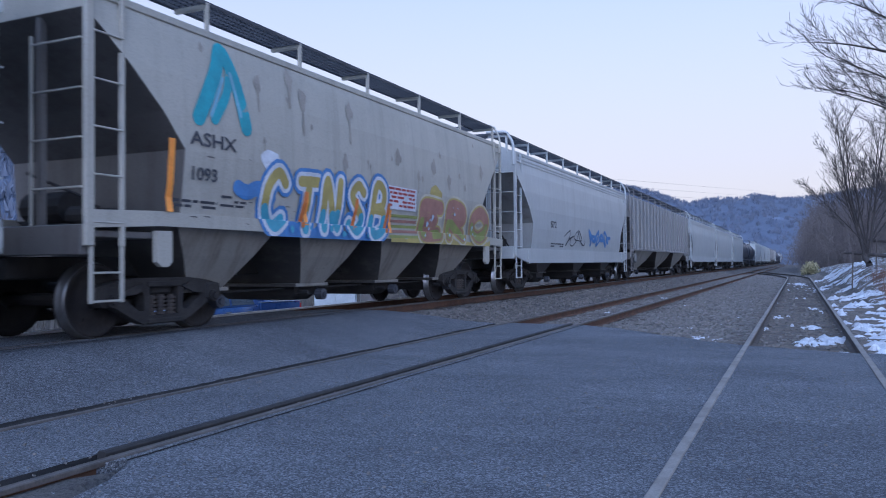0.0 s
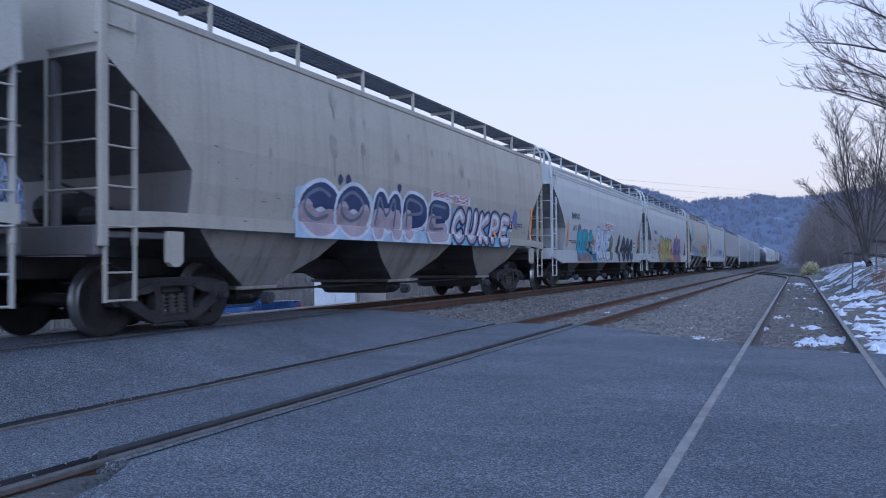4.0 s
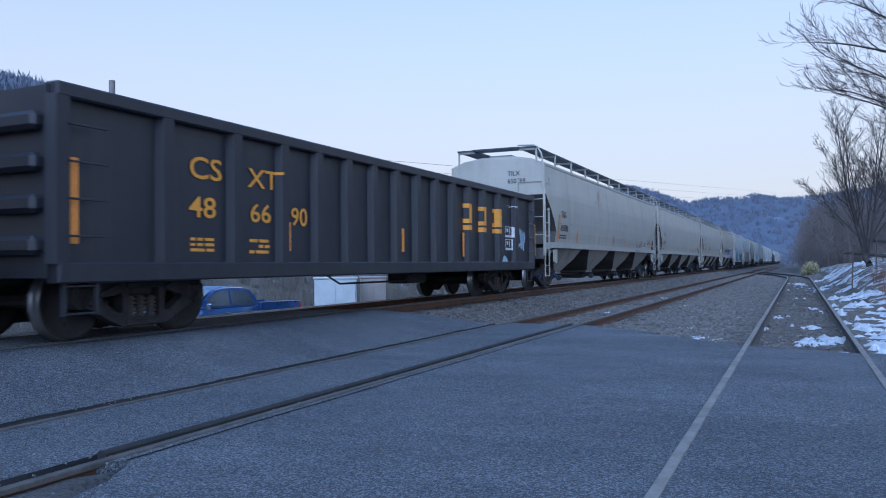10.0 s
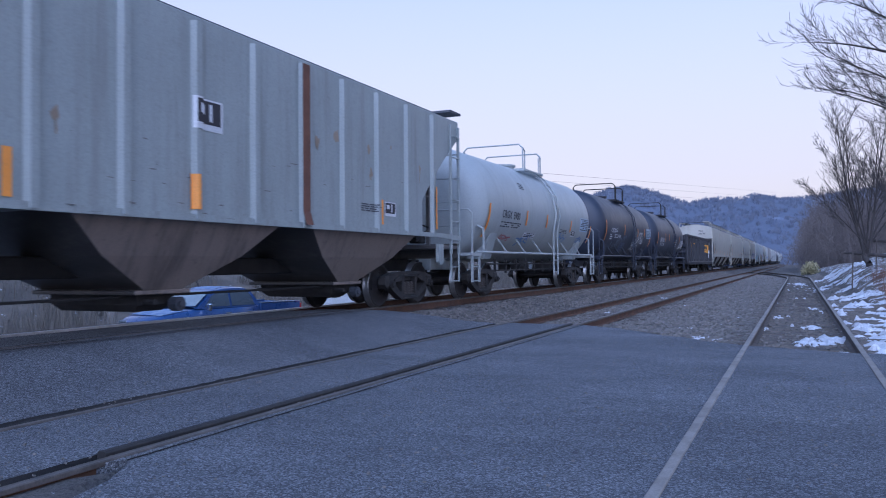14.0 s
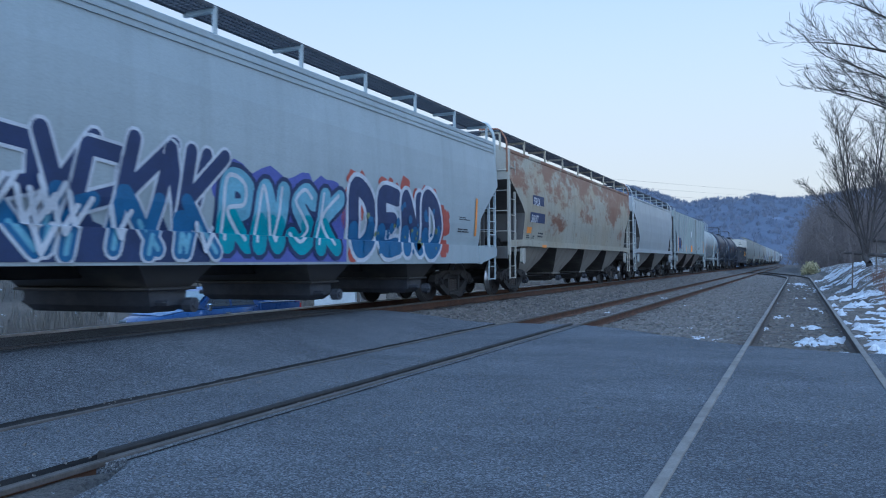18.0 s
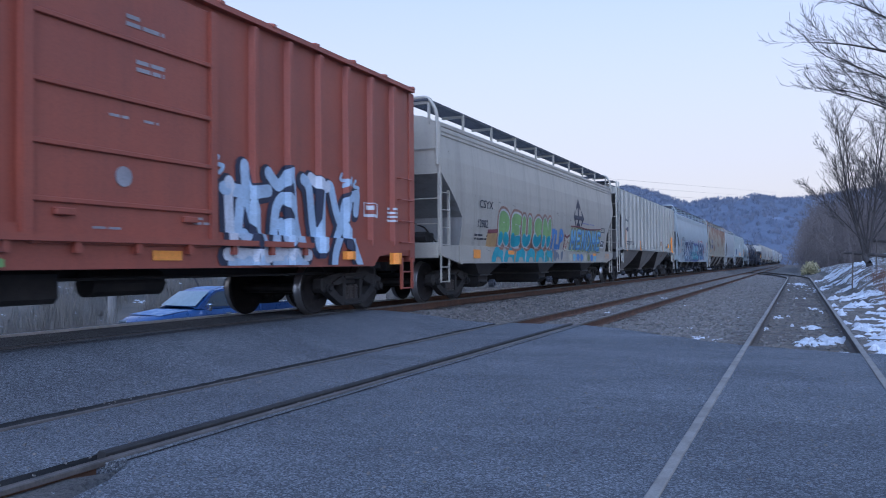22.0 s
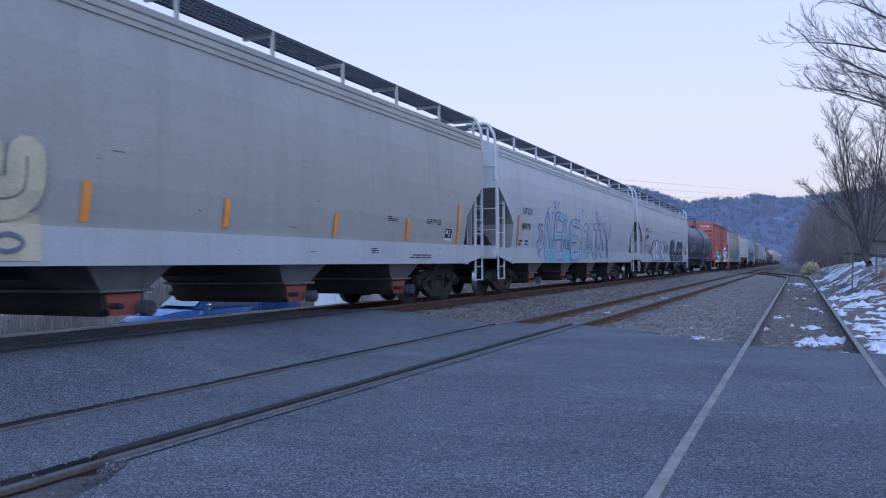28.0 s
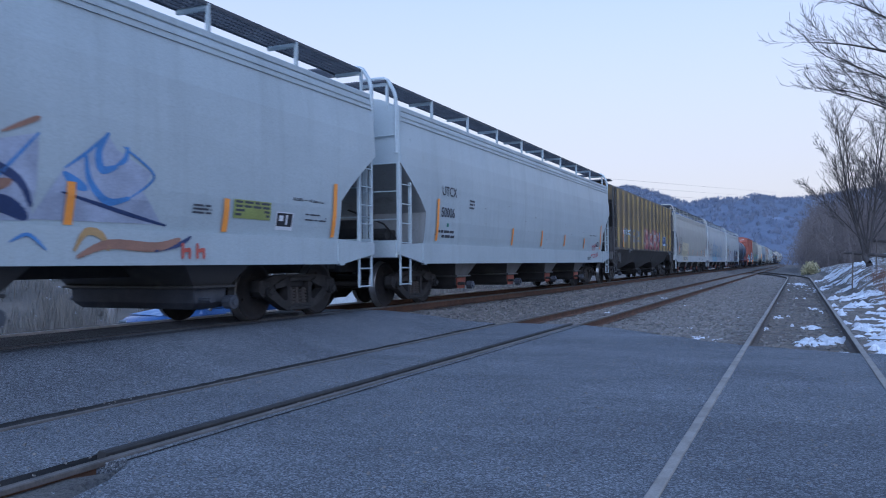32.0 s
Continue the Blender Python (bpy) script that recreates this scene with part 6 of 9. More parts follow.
def thicket(name, places, label, mat, tall, spikes, width, fan, seed):
    """Far woods and brush: each plant a fan of thin tapering stems."""
    r = np.random.default_rng(seed)
    v, f = [], []
    for x, y, z in places:
        h0 = r.uniform(*tall)
        for _ in range(spikes):
            a = r.uniform(0, math.tau)
            lean = r.normal(0, fan, 2) * h0
            h = h0 * r.uniform(0.55, 1.0)
            b0 = r.uniform(0, 0.45 if h0 < 3 else 0.72) * h
            off = r.normal(0, fan * h0 * 0.8, 2)
            px, py = x + off[0], y + off[1]
            w = width * r.uniform(0.6, 1.3)
            i = len(v)
            v += [(px - w * math.cos(a), py - w * math.sin(a), z + b0 - 0.1), (px + w * math.cos(a), py + w * math.sin(a), z + b0 - 0.1), (px + lean[0] * 0.5, py + lean[1] * 0.5, z + h)]
            f.append((i, i + 1, i + 2))
    return raw(name, v, f, [mat], label, kind="stuff")


def scatter(n, x0, x1, y0, y1, seed):
    r = np.random.default_rng(seed)
    return [stand(x, y) for x, y in zip(r.uniform(x0, x1, n), r.uniform(y0, y1, n))]


def twiggy(name, places, label, mat, tall, twigs, seed):
    """Woods far off: each tree a thin stem and a crown of short twigs that point all ways."""
    r = np.random.default_rng(seed)
    v, f = [], []
    for x, y, z in places:
        h = r.uniform(*tall)
        w = h * r.uniform(0.16, 0.26)
        v += [(x - 0.09, y, z - 0.3), (x + 0.09, y, z - 0.3), (x + r.normal(0, 0.4), y, z + h * 0.9)]
        f.append((len(v) - 3, len(v) - 2, len(v) - 1))
        for _ in range(twigs):
            t = r.uniform(0.08, 1.0)
            q = np.array((x, y, z + h * t)) + r.normal(0, 1, 3) * np.array((w, w, 0.4)) * (1.25 - t)
            d = r.normal(0, 1, 3) * np.array((0.7, 0.7, 0.5)) + np.array((0, 0, 0.7))
            d = d / np.linalg.norm(d) * r.uniform(0.5, 1.5)
            e = np.array((-d[2], 0, d[0])) * 0.022
            v += [tuple(q - e), tuple(q + e), tuple(q + d)]
            f.append((len(v) - 3, len(v) - 2, len(v) - 1))
    return raw(name, v, f, [mat], label, kind="stuff")


twiggy("woods", scatter(260, 1.5, 11.5, 105, 190, 3), "thick grey brown winter woods along the line", M["twig"], (3.5, 10.0), 420, 4)
twiggy("woods", scatter(50, 12, 60, 100, 190, 5), "grey brown winter woods on the slope", M["twig"], (5, 10), 220, 6)
thicket("brush", scatter(110, 4.5, 22, 52, 95, 8), "dead weeds and saplings on the bank", M["brush"], (0.3, 1.1), 22, 0.012, 0.25, 9)
thicket("brush", scatter(90, 2.5, 3.6, 19, 33, 18), "reddish dead weeds on the bank", M["weeds"], (0.3, 0.75), 40, 0.006, 0.3, 19)
thicket("brush", scatter(1500, -44, -19, 2, 75, 12), "dry brush and tall grass behind the tracks", M["brush"], (0.4, 1.8), 60, 0.011, 0.26, 13)
thicket("woods", scatter(130, -70, -40, 5, 120, 14), "bare saplings on the far slope", M["twig"], (3, 6), 50, 0.06, 0.16, 15)
# small leaves in a ragged round heap
v, f = [], []
for k in range(1500):
    a, b, r = rng.uniform(0, math.tau), math.acos(rng.uniform(-0.3, 1)), rng.uniform(0.35, 1.0) * (1 + 0.22 * math.sin(k * 0.9))
    c = np.array(stand(1.05, 84)) + np.array((0.75 * r * math.sin(b) * math.cos(a), 0.7 * r * math.sin(b) * math.sin(a), 0.35 + 0.95 * r * math.cos(b)))
    d1, d2 = rng.normal(0, 0.07, 3), rng.normal(0, 0.07, 3)
    f.append((len(v), len(v) + 1, len(v) + 2, len(v) + 3))
    v += [tuple(c - d1), tuple(c - d2), tuple(c + d1), tuple(c + d2)]
raw("yellow_bush", v, f, [M["leaf_yellow"]], "pale yellow leafy bush beside the line", kind="stuff")
# dirt and leaves that fill the siding
sheet("ground", [XT - 0.71 + 1.42 * k / 14 for k in range(15)], steps((11.9, 60, 190)), lambda x, y: -0.182 + 0.022 * noise.noise((x * 2.2, y * 2.2, 8)) + 0.012 * noise.noise((x * 9, y * 9, 3)), M["litter"], "brown dirt and leaves between the siding's rails")
sheet("ground", [XT + 0.84 + 2.4 * k / 20 for k in range(21)], steps((11.6, 32, 100)), lambda x, y: ground(x, y) + 0.03 * smooth(0.85, 1.0, x) + 0.03 * noise.noise((x * 2.2, y * 2.2, 6)) - 0.14 * smooth(25, 31, y) - 0.1 * smooth(2.8, 3.2, x), M["litter"], "brown dirt and leaves beside the siding")

# thin stakes on the bank
for x, y, h in ((1.85, 33.5, 1.5), (2.9, 36.5, 1.3)):
    bm = bmesh.new()
    box(bm, -0.025, 0.025, -0.025, 0.025, -0.3, h, 0.004)
    tagged(part("stake", bm, M["tie"], None, "thin dark wooden stake in the snowy bank"), category="post").matrix_basis = pose(*stand(x, y), 1, 2, 0)
# fallen trunks
for x, y, z, L, a, r in ((4.6, 40, 0.5, 5.5, 75, 0.14), (6.0, 44, 0.7, 6.0, 100, 0.17), (5.4, 36, 0.25, 3.6, 60, 0.1)):
    bm = bmesh.new()
    p = Vector((0, -L / 2, 0))
    for k in range(5):
        q = Vector((0.08 * math.sin(k * 2.1), -L / 2 + L * (k + 1) / 5, 0.05 * math.cos(k * 1.7)))
        rod(bm, p, q, r * (1 - 0.12 * k), 9, 0, r * (1 - 0.12 * (k + 1)))
        p = q
    rod(bm, (0, 0.3, 0), (0.5, 0.9, 0.5), 0.05, 5, 0, 0.02)
    tagged(part("fallen_log", bm, M["bark"], None, "fallen bare trunk lying on the snowy slope"), category="log", group="fallen logs").matrix_basis = pose(x, y, ground(x, y) + z * 0.5, 4, 0, a)

# ---- hills ----
RIDGE = ((-75, 0.2), (-58, 0.215), (-53, 0.212), (-49, 0.19), (-46, 0.178), (-43, 0.155), (-38, 0.11), (-30, 0.06), (-20, 0.06), (-14.5, 0.078), (-12.5, 0.092), (-11.2, 0.095), (-9.7, 0.089), (-7.8, 0.077), (-6.9, 0.0715), (-5.9, 0.0765), (-4.9, 0.078), (-4.05, 0.0735), (-2.9, 0.0785), (-1.85, 0.077), (-0.6, 0.073), (4, 0.08), (10, 0.09), (30, 0.1), (60, 0.06), (100, 0.04))


def ridge(az):
    return float(np.interp(az, [p[0] for p in RIDGE], [p[1] for p in RIDGE]))


def hill_z(az, r):
    far = 250 + 470 * smooth(-46, -14, az)
    t = smooth(far * 0.42, far, r)
    top = ridge(az) * far
    return -3 + (top + 2) * t * (0.82 + 0.18 * t) + (1 - t) * t * 26 * noise.noise((az * 0.25, r * 0.008, 1)) + 1.2 * t * noise.noise((az * 1.1, r * 0.03, 4)), far


vs, fs = [], []
azs = [-80 + 0.75 * k for k in range(int(160 / 0.75) + 1)]
for az in azs:
    a = radians(az)
    for j in range(26):
        far = 250 + 470 * smooth(-46, -14, az)
        r = far * (0.36 + 0.7 * j / 25)
        z = hill_z(az, min(r, far))[0] - (0 if r <= far else (r - far) * 0.5)
        vs.append((r * math.sin(a), r * math.cos(a), z))
for i in range(len(azs) - 1):
    for j in range(25):
        fs.append((i * 26 + j, (i + 1) * 26 + j, (i + 1) * 26 + j + 1, i * 26 + j + 1))
raw("hills", vs, fs, [M["hill"]], "wooded winter hills in dusk shade with patches of snow, haze put into their colour", kind="structure", smooth_faces=True)
pl = []
for _ in range(5200):
    az = rng.uniform(-62, 22)
    far = 250 + 470 * smooth(-46, -14, az)
    r = far * (0.5 + 0.5 * rng.random() ** 0.6)
    a = radians(az)
    pl.append((r * math.sin(a), r * math.cos(a), hill_z(az, r)[0] - 0.5))
thicket("woods", pl, "bare woods that cover the far hills, coloured bluish for haze", M["hill_wood"], (2.5, 5.0), 18, 0.35, 0.3, 21)

# ---- behind the main track: pole, cabinets, pickup, wires ----
bm = bmesh.new()
rod(bm, (0, 0, -0.5), (0, 0, 9), 0.16, 12, 0, 0.11)
pole = thing("utility_pole", "weathered wooden utility pole with a guy wire", "pole", at=pose(*stand(-22.5, 20.5)))
part("shaft", bm, M["pole"], pole)
bm = bmesh.new()
rod(bm, (0, 0, 7.5), (0.4, 5.2, -0.2), 0.02, 5)
part("guy_wire", bm, M["galv"], pole)
for k in range(3):
    bm = bmesh.new()
    pts = []
    for j in range(25):
        t = j / 24
        u = -0.14 + 1.3 * t
        pts.append(Vector((-50.5 + 42.5 * u, 64.8 + 481 * u, 11.2 + 1.0 * k + (27.0 + 2.5 * k) * u)))
    pipe(bm, pts, 0.02, 4)
    tagged(part("overhead_wire", bm, M["black_iron"], None, "thin overhead power line sagging across the valley"), category="cable", group="overhead wires")


def cabinet(at, w, d, h, mat):
    c = thing("utility_cabinet", "pale grey metal utility cabinet with double doors", "cabinet", "utility cabinets", at)
    bm = bmesh.new()
    box(bm, -d / 2, d / 2, -w / 2, w / 2, 0, h, 0.02)
    box(bm, -d / 2 - 0.04, d / 2 + 0.04, -w / 2 - 0.04, w / 2 + 0.04, h, h + 0.06, 0.01)
    part("body", bm, mat, c)
    for s in (-1, 1):
        bm = bmesh.new()
        y0, y1 = sorted((s * 0.015, s * (w / 2 - 0.05)))
        box(bm, d / 2, d / 2 + 0.03, y0, y1, 0.1, h - 0.06, 0.006)
        dr = part("door", bm, mat, c)
        bm = bmesh.new()
        box(bm, d / 2 + 0.03, d / 2 + 0.06, s * 0.08 - 0.02, s * 0.08 + 0.02, h * 0.45, h * 0.55, 0.005)
        part("handle", bm, M["black_iron"], dr)
    return c


cabinet(pose(-14.45, 22.7, ground(-14.45, 22.7) - 0.05, 0, 0, -57), 1.42, 0.9, 2.1, M["cabinet"])
cabinet(pose(-13.95, 24.4, ground(-13.95, 24.4) - 0.05, 0, 0, -57), 0.9, 0.7, 2.05, M["cabinet_tan"])


def pickup(at):
    """Crew-cab pickup; its nose points to -y."""
    t = thing("pickup_truck", "blue crew cab pickup parked behind the tracks", "pickup", at=at)
    blue, L, W = M["truck_blue"], 5.7, 0.97
    def shell(rows):
        """Side profile of (y, z) rows given as (y, top z, half width low, half width high), closed downwards."""
        bm = bmesh.new()
        prev = None
        for y, z, low, high, foot in rows:
            ring = [bm.verts.new(c) for c in ((-low, y, foot), (-low * 1.005, y, foot + (z - foot) * 0.55), (-high, y, z - 0.05), (-high * 0.86, y, z), (high * 0.86, y, z), (high, y, z - 0.05), (low * 1.005, y, foot + (z - foot) * 0.55), (low, y, foot))]
            if prev:
                for k in range(7):
                    bm.faces.new((prev[k], prev[k + 1], ring[k + 1], ring[k])).smooth = True
            else:
                bm.faces.new(ring)
            prev = ring
        bm.faces.new(prev[::-1])
        return bm
    part("body", shell([(-2.7, 0.86, 0.8, 0.74, 0.45), (-2.62, 1.0, 0.9, 0.84, 0.42), (-2.4, 1.09, 0.96, 0.9, 0.42), (-1.9, 1.16, 0.97, 0.92, 0.42), (-1.4, 1.22, 0.97, 0.93, 0.42), (-1.1, 1.26, 0.97, 0.94, 0.42), (0.2, 1.27, 0.97, 0.94, 0.42), (1.08, 1.28, 0.97, 0.94, 0.42)]), blue, t)

    def wide(z):
        return 0.935 - 0.19 * ((z - 1.25) / 0.6) ** 1.3 if z > 1.25 else 0.935
    bm = bmesh.new()
    prev = None
    for y, z in ((-1.3, 1.27), (-0.98, 1.5), (-0.66, 1.72), (-0.5, 1.79), (-0.2, 1.835), (0.25, 1.845), (0.6, 1.82), (0.8, 1.75), (0.96, 1.5), (1.07, 1.27)):
        w = wide(z)
        ring = [bm.verts.new(c) for c in ((-0.935, y, 1.24), (-w, y, z - 0.015), (-w * 0.8, y, z + 0.02), (w * 0.8, y, z + 0.02), (w, y, z - 0.015), (0.935, y, 1.24))]
        if prev:
            for k in range(5):
                bm.faces.new((prev[k], prev[k + 1], ring[k + 1], ring[k]))
        prev = ring
    part("cab", bm, blue, t)
    bm = bmesh.new()
    for k in range(8):
        a, b = -0.8 + 1.6 * k / 8, -0.8 + 1.6 * (k + 1) / 8
        for y, z in ((-2.4, 1.09), (-2.1, 1.13), (-1.8, 1.17)):
            bm.faces.new([bm.verts.new(c) for c in ((a, y, z + 0.018), (b, y, z + 0.018), (b, y + 0.3, z + 0.058), (a, y + 0.3, z + 0.058))])
    part("frost", bm, M["frost"], t, "pale frost on the bonnet")
    # the roof's pale sheet also stands for sky reflected at a low angle
    bm = bmesh.new()
    for y0, z0, y1, z1 in ((-0.48, 1.818, -0.2, 1.862), (-0.2, 1.862, 0.25, 1.872), (0.25, 1.872, 0.6, 1.847)):
        bm.faces.new([bm.verts.new(c) for c in ((-0.58, y0, z0), (0.58, y0, z0), (0.58, y1, z1), (-0.58, y1, z1))])
    part("frost", bm, M["frost"], t, "pale frost and painted sky sheen on the roof")
    bm = bmesh.new()
    for s in (-1, 1):
        box(bm, s * (W - 0.08) - 0.06, s * (W - 0.08) + 0.07, 1.1, 2.82, 0.6, 1.32, 0.03)
    box(bm, -W + 0.05, W - 0.05, 2.72, 2.82, 0.6, 1.3, 0.03)
    box(bm, -W + 0.1, W - 0.1, 1.1, 2.75, 0.6, 0.7)
    bed = part("bed", bm, blue, t)
    bm = bmesh.new()
    box(bm, W - 0.15, W, 1.1, 2.82, 1.32, 1.35, 0.01)
    part("bed_rail", bm, M["chrome"], bed, "chrome bed rail")
    bm = bmesh.new()
    box(bm, -W, 0.15 - W, 1.1, 2.82, 1.32, 1.35, 0.01)
    part("bed_rail", bm, M["chrome"], bed, "chrome bed rail")
    bm = bmesh.new()
    prev = None
    for y, z, w in ((-1.27, 1.3, 0.87), (-0.98, 1.515, 0.8), (-0.69, 1.715, 0.73)):
        pair = [bm.verts.new((x * w, y - 0.03 - 0.05 * (1 - x * x), z + 0.03)) for x in (-1, -0.5, 0, 0.5, 1)]
        if prev:
            for k in range(4):
                bm.faces.new((prev[k], prev[k + 1], pair[k + 1], pair[k])).smooth = True
        prev = pair
    part("windscreen", bm, M["windscreen"], t, "pale reflecting windscreen")
    for s in (-1, 1):
        for pts in (((-1.02, 1.29), (-0.08, 1.29), (-0.08, 1.75), (-0.45, 1.735), (-0.72, 1.6)), ((-0.0, 1.29), (0.88, 1.29), (0.78, 1.6), (0.66, 1.73), (-0.0, 1.75))):
            bm = bmesh.new()
            bm.faces.new([bm.verts.new((s * (0.935 - (0.935 - wide(1.78)) * (z - 1.24) / 0.54 + 0.012), y, z)) for y, z in pts])
            part("side_window", bm, M["glass"], t)
        bm = bmesh.new()
        rod(bm, (s * 0.9, 1.75, 0.38), (s * 0.985, 1.75, 0.38), 0.5, 20)
        part("wheel_arch", bm, blue, t)
        bm = bmesh.new()
        box(bm, s * 1.0, s * 1.18, -1.02, -0.9, 1.18, 1.4, 0.03)
        rod(bm, (s * 0.9, -0.95, 1.22), (s * 1.02, -0.95, 1.26), 0.03, 6)
        part("mirror", bm, M["chrome"], t, "chrome door mirror")
        for y in (-0.05, 0.78):
            bm = bmesh.new()
            box(bm, s * W - 0.01, s * W + 0.03, y - 0.22, y - 0.02, 1.06, 1.1, 0.008)
            part("door_handle", bm, M["chrome"], t)
        bm = bmesh.new()
        box(bm, s * 0.7 - 0.2, s * 0.7 + 0.2, -2.7, -2.56, 0.74, 0.94, 0.03)
        part("headlight", bm, M["glass"], t)
        bm = bmesh.new()
        box(bm, s * 0.9 - 0.06, s * 0.9 + 0.08, 2.78, 2.85, 0.85, 1.25, 0.01)
        part("taillight", bm, M["red_lens"], t)
        for y in (-1.85, 1.75):
            bm = bmesh.new()
            rod(bm, (s * 0.72, y, 0.38), (s * 0.99, y, 0.38), 0.38, 20)
            wh = part("wheel", bm, M["black_iron"], t)
            bm = bmesh.new()
            rod(bm, (s * 0.97, y, 0.38), (s * 1.0, y, 0.38), 0.22, 14)
            part("rim", bm, M["galv"], wh)
    bm = bmesh.new()
    box(bm, -0.9, 0.9, -2.82, -2.64, 0.42, 0.62, 0.04)
    part("bumper", bm, M["chrome"], t)
    return t


pickup(pose(-16.9, 19.4, ground(-16.9, 19.4) + 0.04, 0, 0, -12))


# ---- lettering, strips and graffiti on the near sides ----
def notice(car, skin, y, z, w, h, base, ink, lines, seed, name):
    bm = bmesh.new()
    patch(bm, skin, y, y + w, z, z + h, 0.009 if name != "label_patch" else 0.004, 0)
    if lines > 1:
        bars(bm, skin, y + 0.04 * w, z + h * 0.94, w * 0.92, lines, h * 0.9 / lines, seed, 1, 0.013)
    drape(bm, skin)
    part(name, bm, [M[base], M[ink]], car)


def scrawl(car, skin, y0, y1, z0, z1, mat, loops, r, seed):
    """A looping hand-sprayed line."""
    bm = bmesh.new()
    rnd = random.Random(seed)
    a, b, c = rnd.uniform(0, 6), rnd.uniform(0.8, 1.6), rnd.uniform(0, 6)
    pts = []
    n = loops * 12
    for k in range(n + 1):
        t = k / n
        u = y0 + (y1 - y0) * (0.06 + 0.88 * t) + (y1 - y0) / loops * 0.7 * math.sin(t * loops * math.tau * 0.9 + a)
        w = (z0 + z1) / 2 + (z1 - z0) * 0.46 * math.sin(t * loops * math.tau * 0.5 * b + c) * (0.6 + 0.4 * math.sin(t * 17 + a))
        pts.append(Vector((0, u, w)))
    prev = None
    for i, p in enumerate(pts):
        d = pts[min(i + 1, n)] - pts[max(i - 1, 0)]
        d = Vector((0, -d.z, d.y)).normalized() * r * (0.7 + 0.5 * abs(math.sin(i * 0.37)))
        pair = []
        for q in (p + d, p - d):
            pair.append(bm.verts.new((skin.x(q.z) + 0.011 + 0.0004 * (i % 7), q.y, max(skin.low, q.z))))
        if prev:
            bm.faces.new((prev[0], prev[1], pair[1], pair[0]))
        prev = pair
    drape(bm, skin)
    part("graffiti", bm, M[mat], car, "hand sprayed scrawl")


def splat(car, skin, y, z, r, mat):
    bm = bmesh.new()
    blob(bm, skin, y, z, r, r, 0.008, 0, 5, 0.3)
    part("paint_spot", bm, M[mat], car)


def emblem(car, skin, y0, y1, z0, z1):
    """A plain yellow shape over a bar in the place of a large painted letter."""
    bm = bmesh.new()
    h, m = z1 - z0, (y0 + y1) / 2
    patch(bm, skin, y0, y1, z0, z0 + h * 0.18, 0.006)
    patch(bm, skin, y0, y1, z0 + h * 0.26, z0 + h * 0.42, 0.006)
    patch(bm, skin, y0, y1, z1 - h * 0.16, z1, 0.006)
    patch(bm, skin, y0 + (y1 - y0) * 0.25, y1 - (y1 - y0) * 0.25, z0 + h * 0.42, z1 - h * 0.16, 0.006)
    drape(bm, skin)
    part("emblem", bm, M["sign_yellow"], car)


def emblem_round(car, skin, y, z, r):
    bm = bmesh.new()
    rod(bm, (skin.x(z) + 0.07, y, z), (skin.x(z) + 0.08, y, z), r, 18)
    part("emblem", bm, M["s_ash"], car)


def arrows(car, skin):
    """Three plain arrows that rise from a round foot."""
    p = Paint()
    for q in (((2.93, 2.2), (2.93, 2.85)), ((2.93, 2.45), (3.45, 2.45)), ((2.93, 2.45), (2.42, 2.45))):
        p.line(q, 0.075, 0, 0, False)
    p.area([(2.62, 2.8), (2.93, 3.14), (3.24, 2.8), (3.2, 2.72), (2.93, 2.84), (2.68, 2.72)], 0, 1)
    p.area([(3.4, 2.72), (3.72, 2.45), (3.36, 2.16), (3.3, 2.2), (3.42, 2.45), (3.34, 2.68)], 0, 1)
    p.area([(2.48, 2.72), (2.3, 2.45), (2.56, 2.16), (2.62, 2.2), (2.46, 2.45), (2.54, 2.68)], 0, 1)
    p.area([(2.64, 2.1), (3.24, 2.1), (3.14, 2.24), (2.93, 2.3), (2.72, 2.24)], 0, 1)
    p.lay(car, skin, ["s_ink"], "", "emblem")


def rust(car, skin, y0, y1, z0, z1, lift=0.004):
    bm = bmesh.new()
    patch(bm, skin, y0, y1, z0, z1, lift)
    part("rust_patch", bm, M["rust"], car)


marks(k0[0], k0[1], [("572", -4.40, 1.99, 0.28, 1.50)], "ink", 0, extra=[(-4.23, 1.51, 1.43, 2, 0.078)])
scrawl(k0[0], k0[1], 0.25, 4.02, 1.47, 2.13, "s_blue", 9, 0.06, 1)
scrawl(k0[0], k0[1], -2.79, -0.17, 1.37, 2.06, "ink", 5, 0.02, 2)
marks(k1[0], k1[1], [("ASHX", -5.02, 2.43, 0.25, 1.39), ("1093", -5.02, 1.98, 0.24, 1.13)], "ink", 4, extra=[(-5.27, 1.72, 0.83, 2, 0.064), (-4.38, 1.82, 0.53, 3, 0.058)])
stripes(k1[0], k1[1], [(-5.35, 1.54, 2.45), (-2.43, 1.50, 2.02), (0.33, 1.47, 1.90)])
notice(k1[0], k1[1], -0.33, 1.93, 1.77, 0.44, "s_white", "s_red", 5, 8, "notice")
marks(k2[0], k2[1], [("SMNX", -5.78, 2.41, 0.29, 1.35), ("844", -5.53, 2.00, 0.24, 1.24)], "ink", 10, extra=[(-6.02, 1.66, 1.00, 2, 0.064), (-6.49, 1.17, 0.74, 2, 0.044)])
stripes(k2[0], k2[1], [(-6.17, 1.39, 2.33)])
stripes(k2[0], k2[1], [(5.87, 1.43, 2.34), (2.98, 1.43, 1.85)])
scrawl(k2[0], k2[1], -4.80, -4.11, 1.55, 2.02, "s_pink", 6, 0.02, 13)
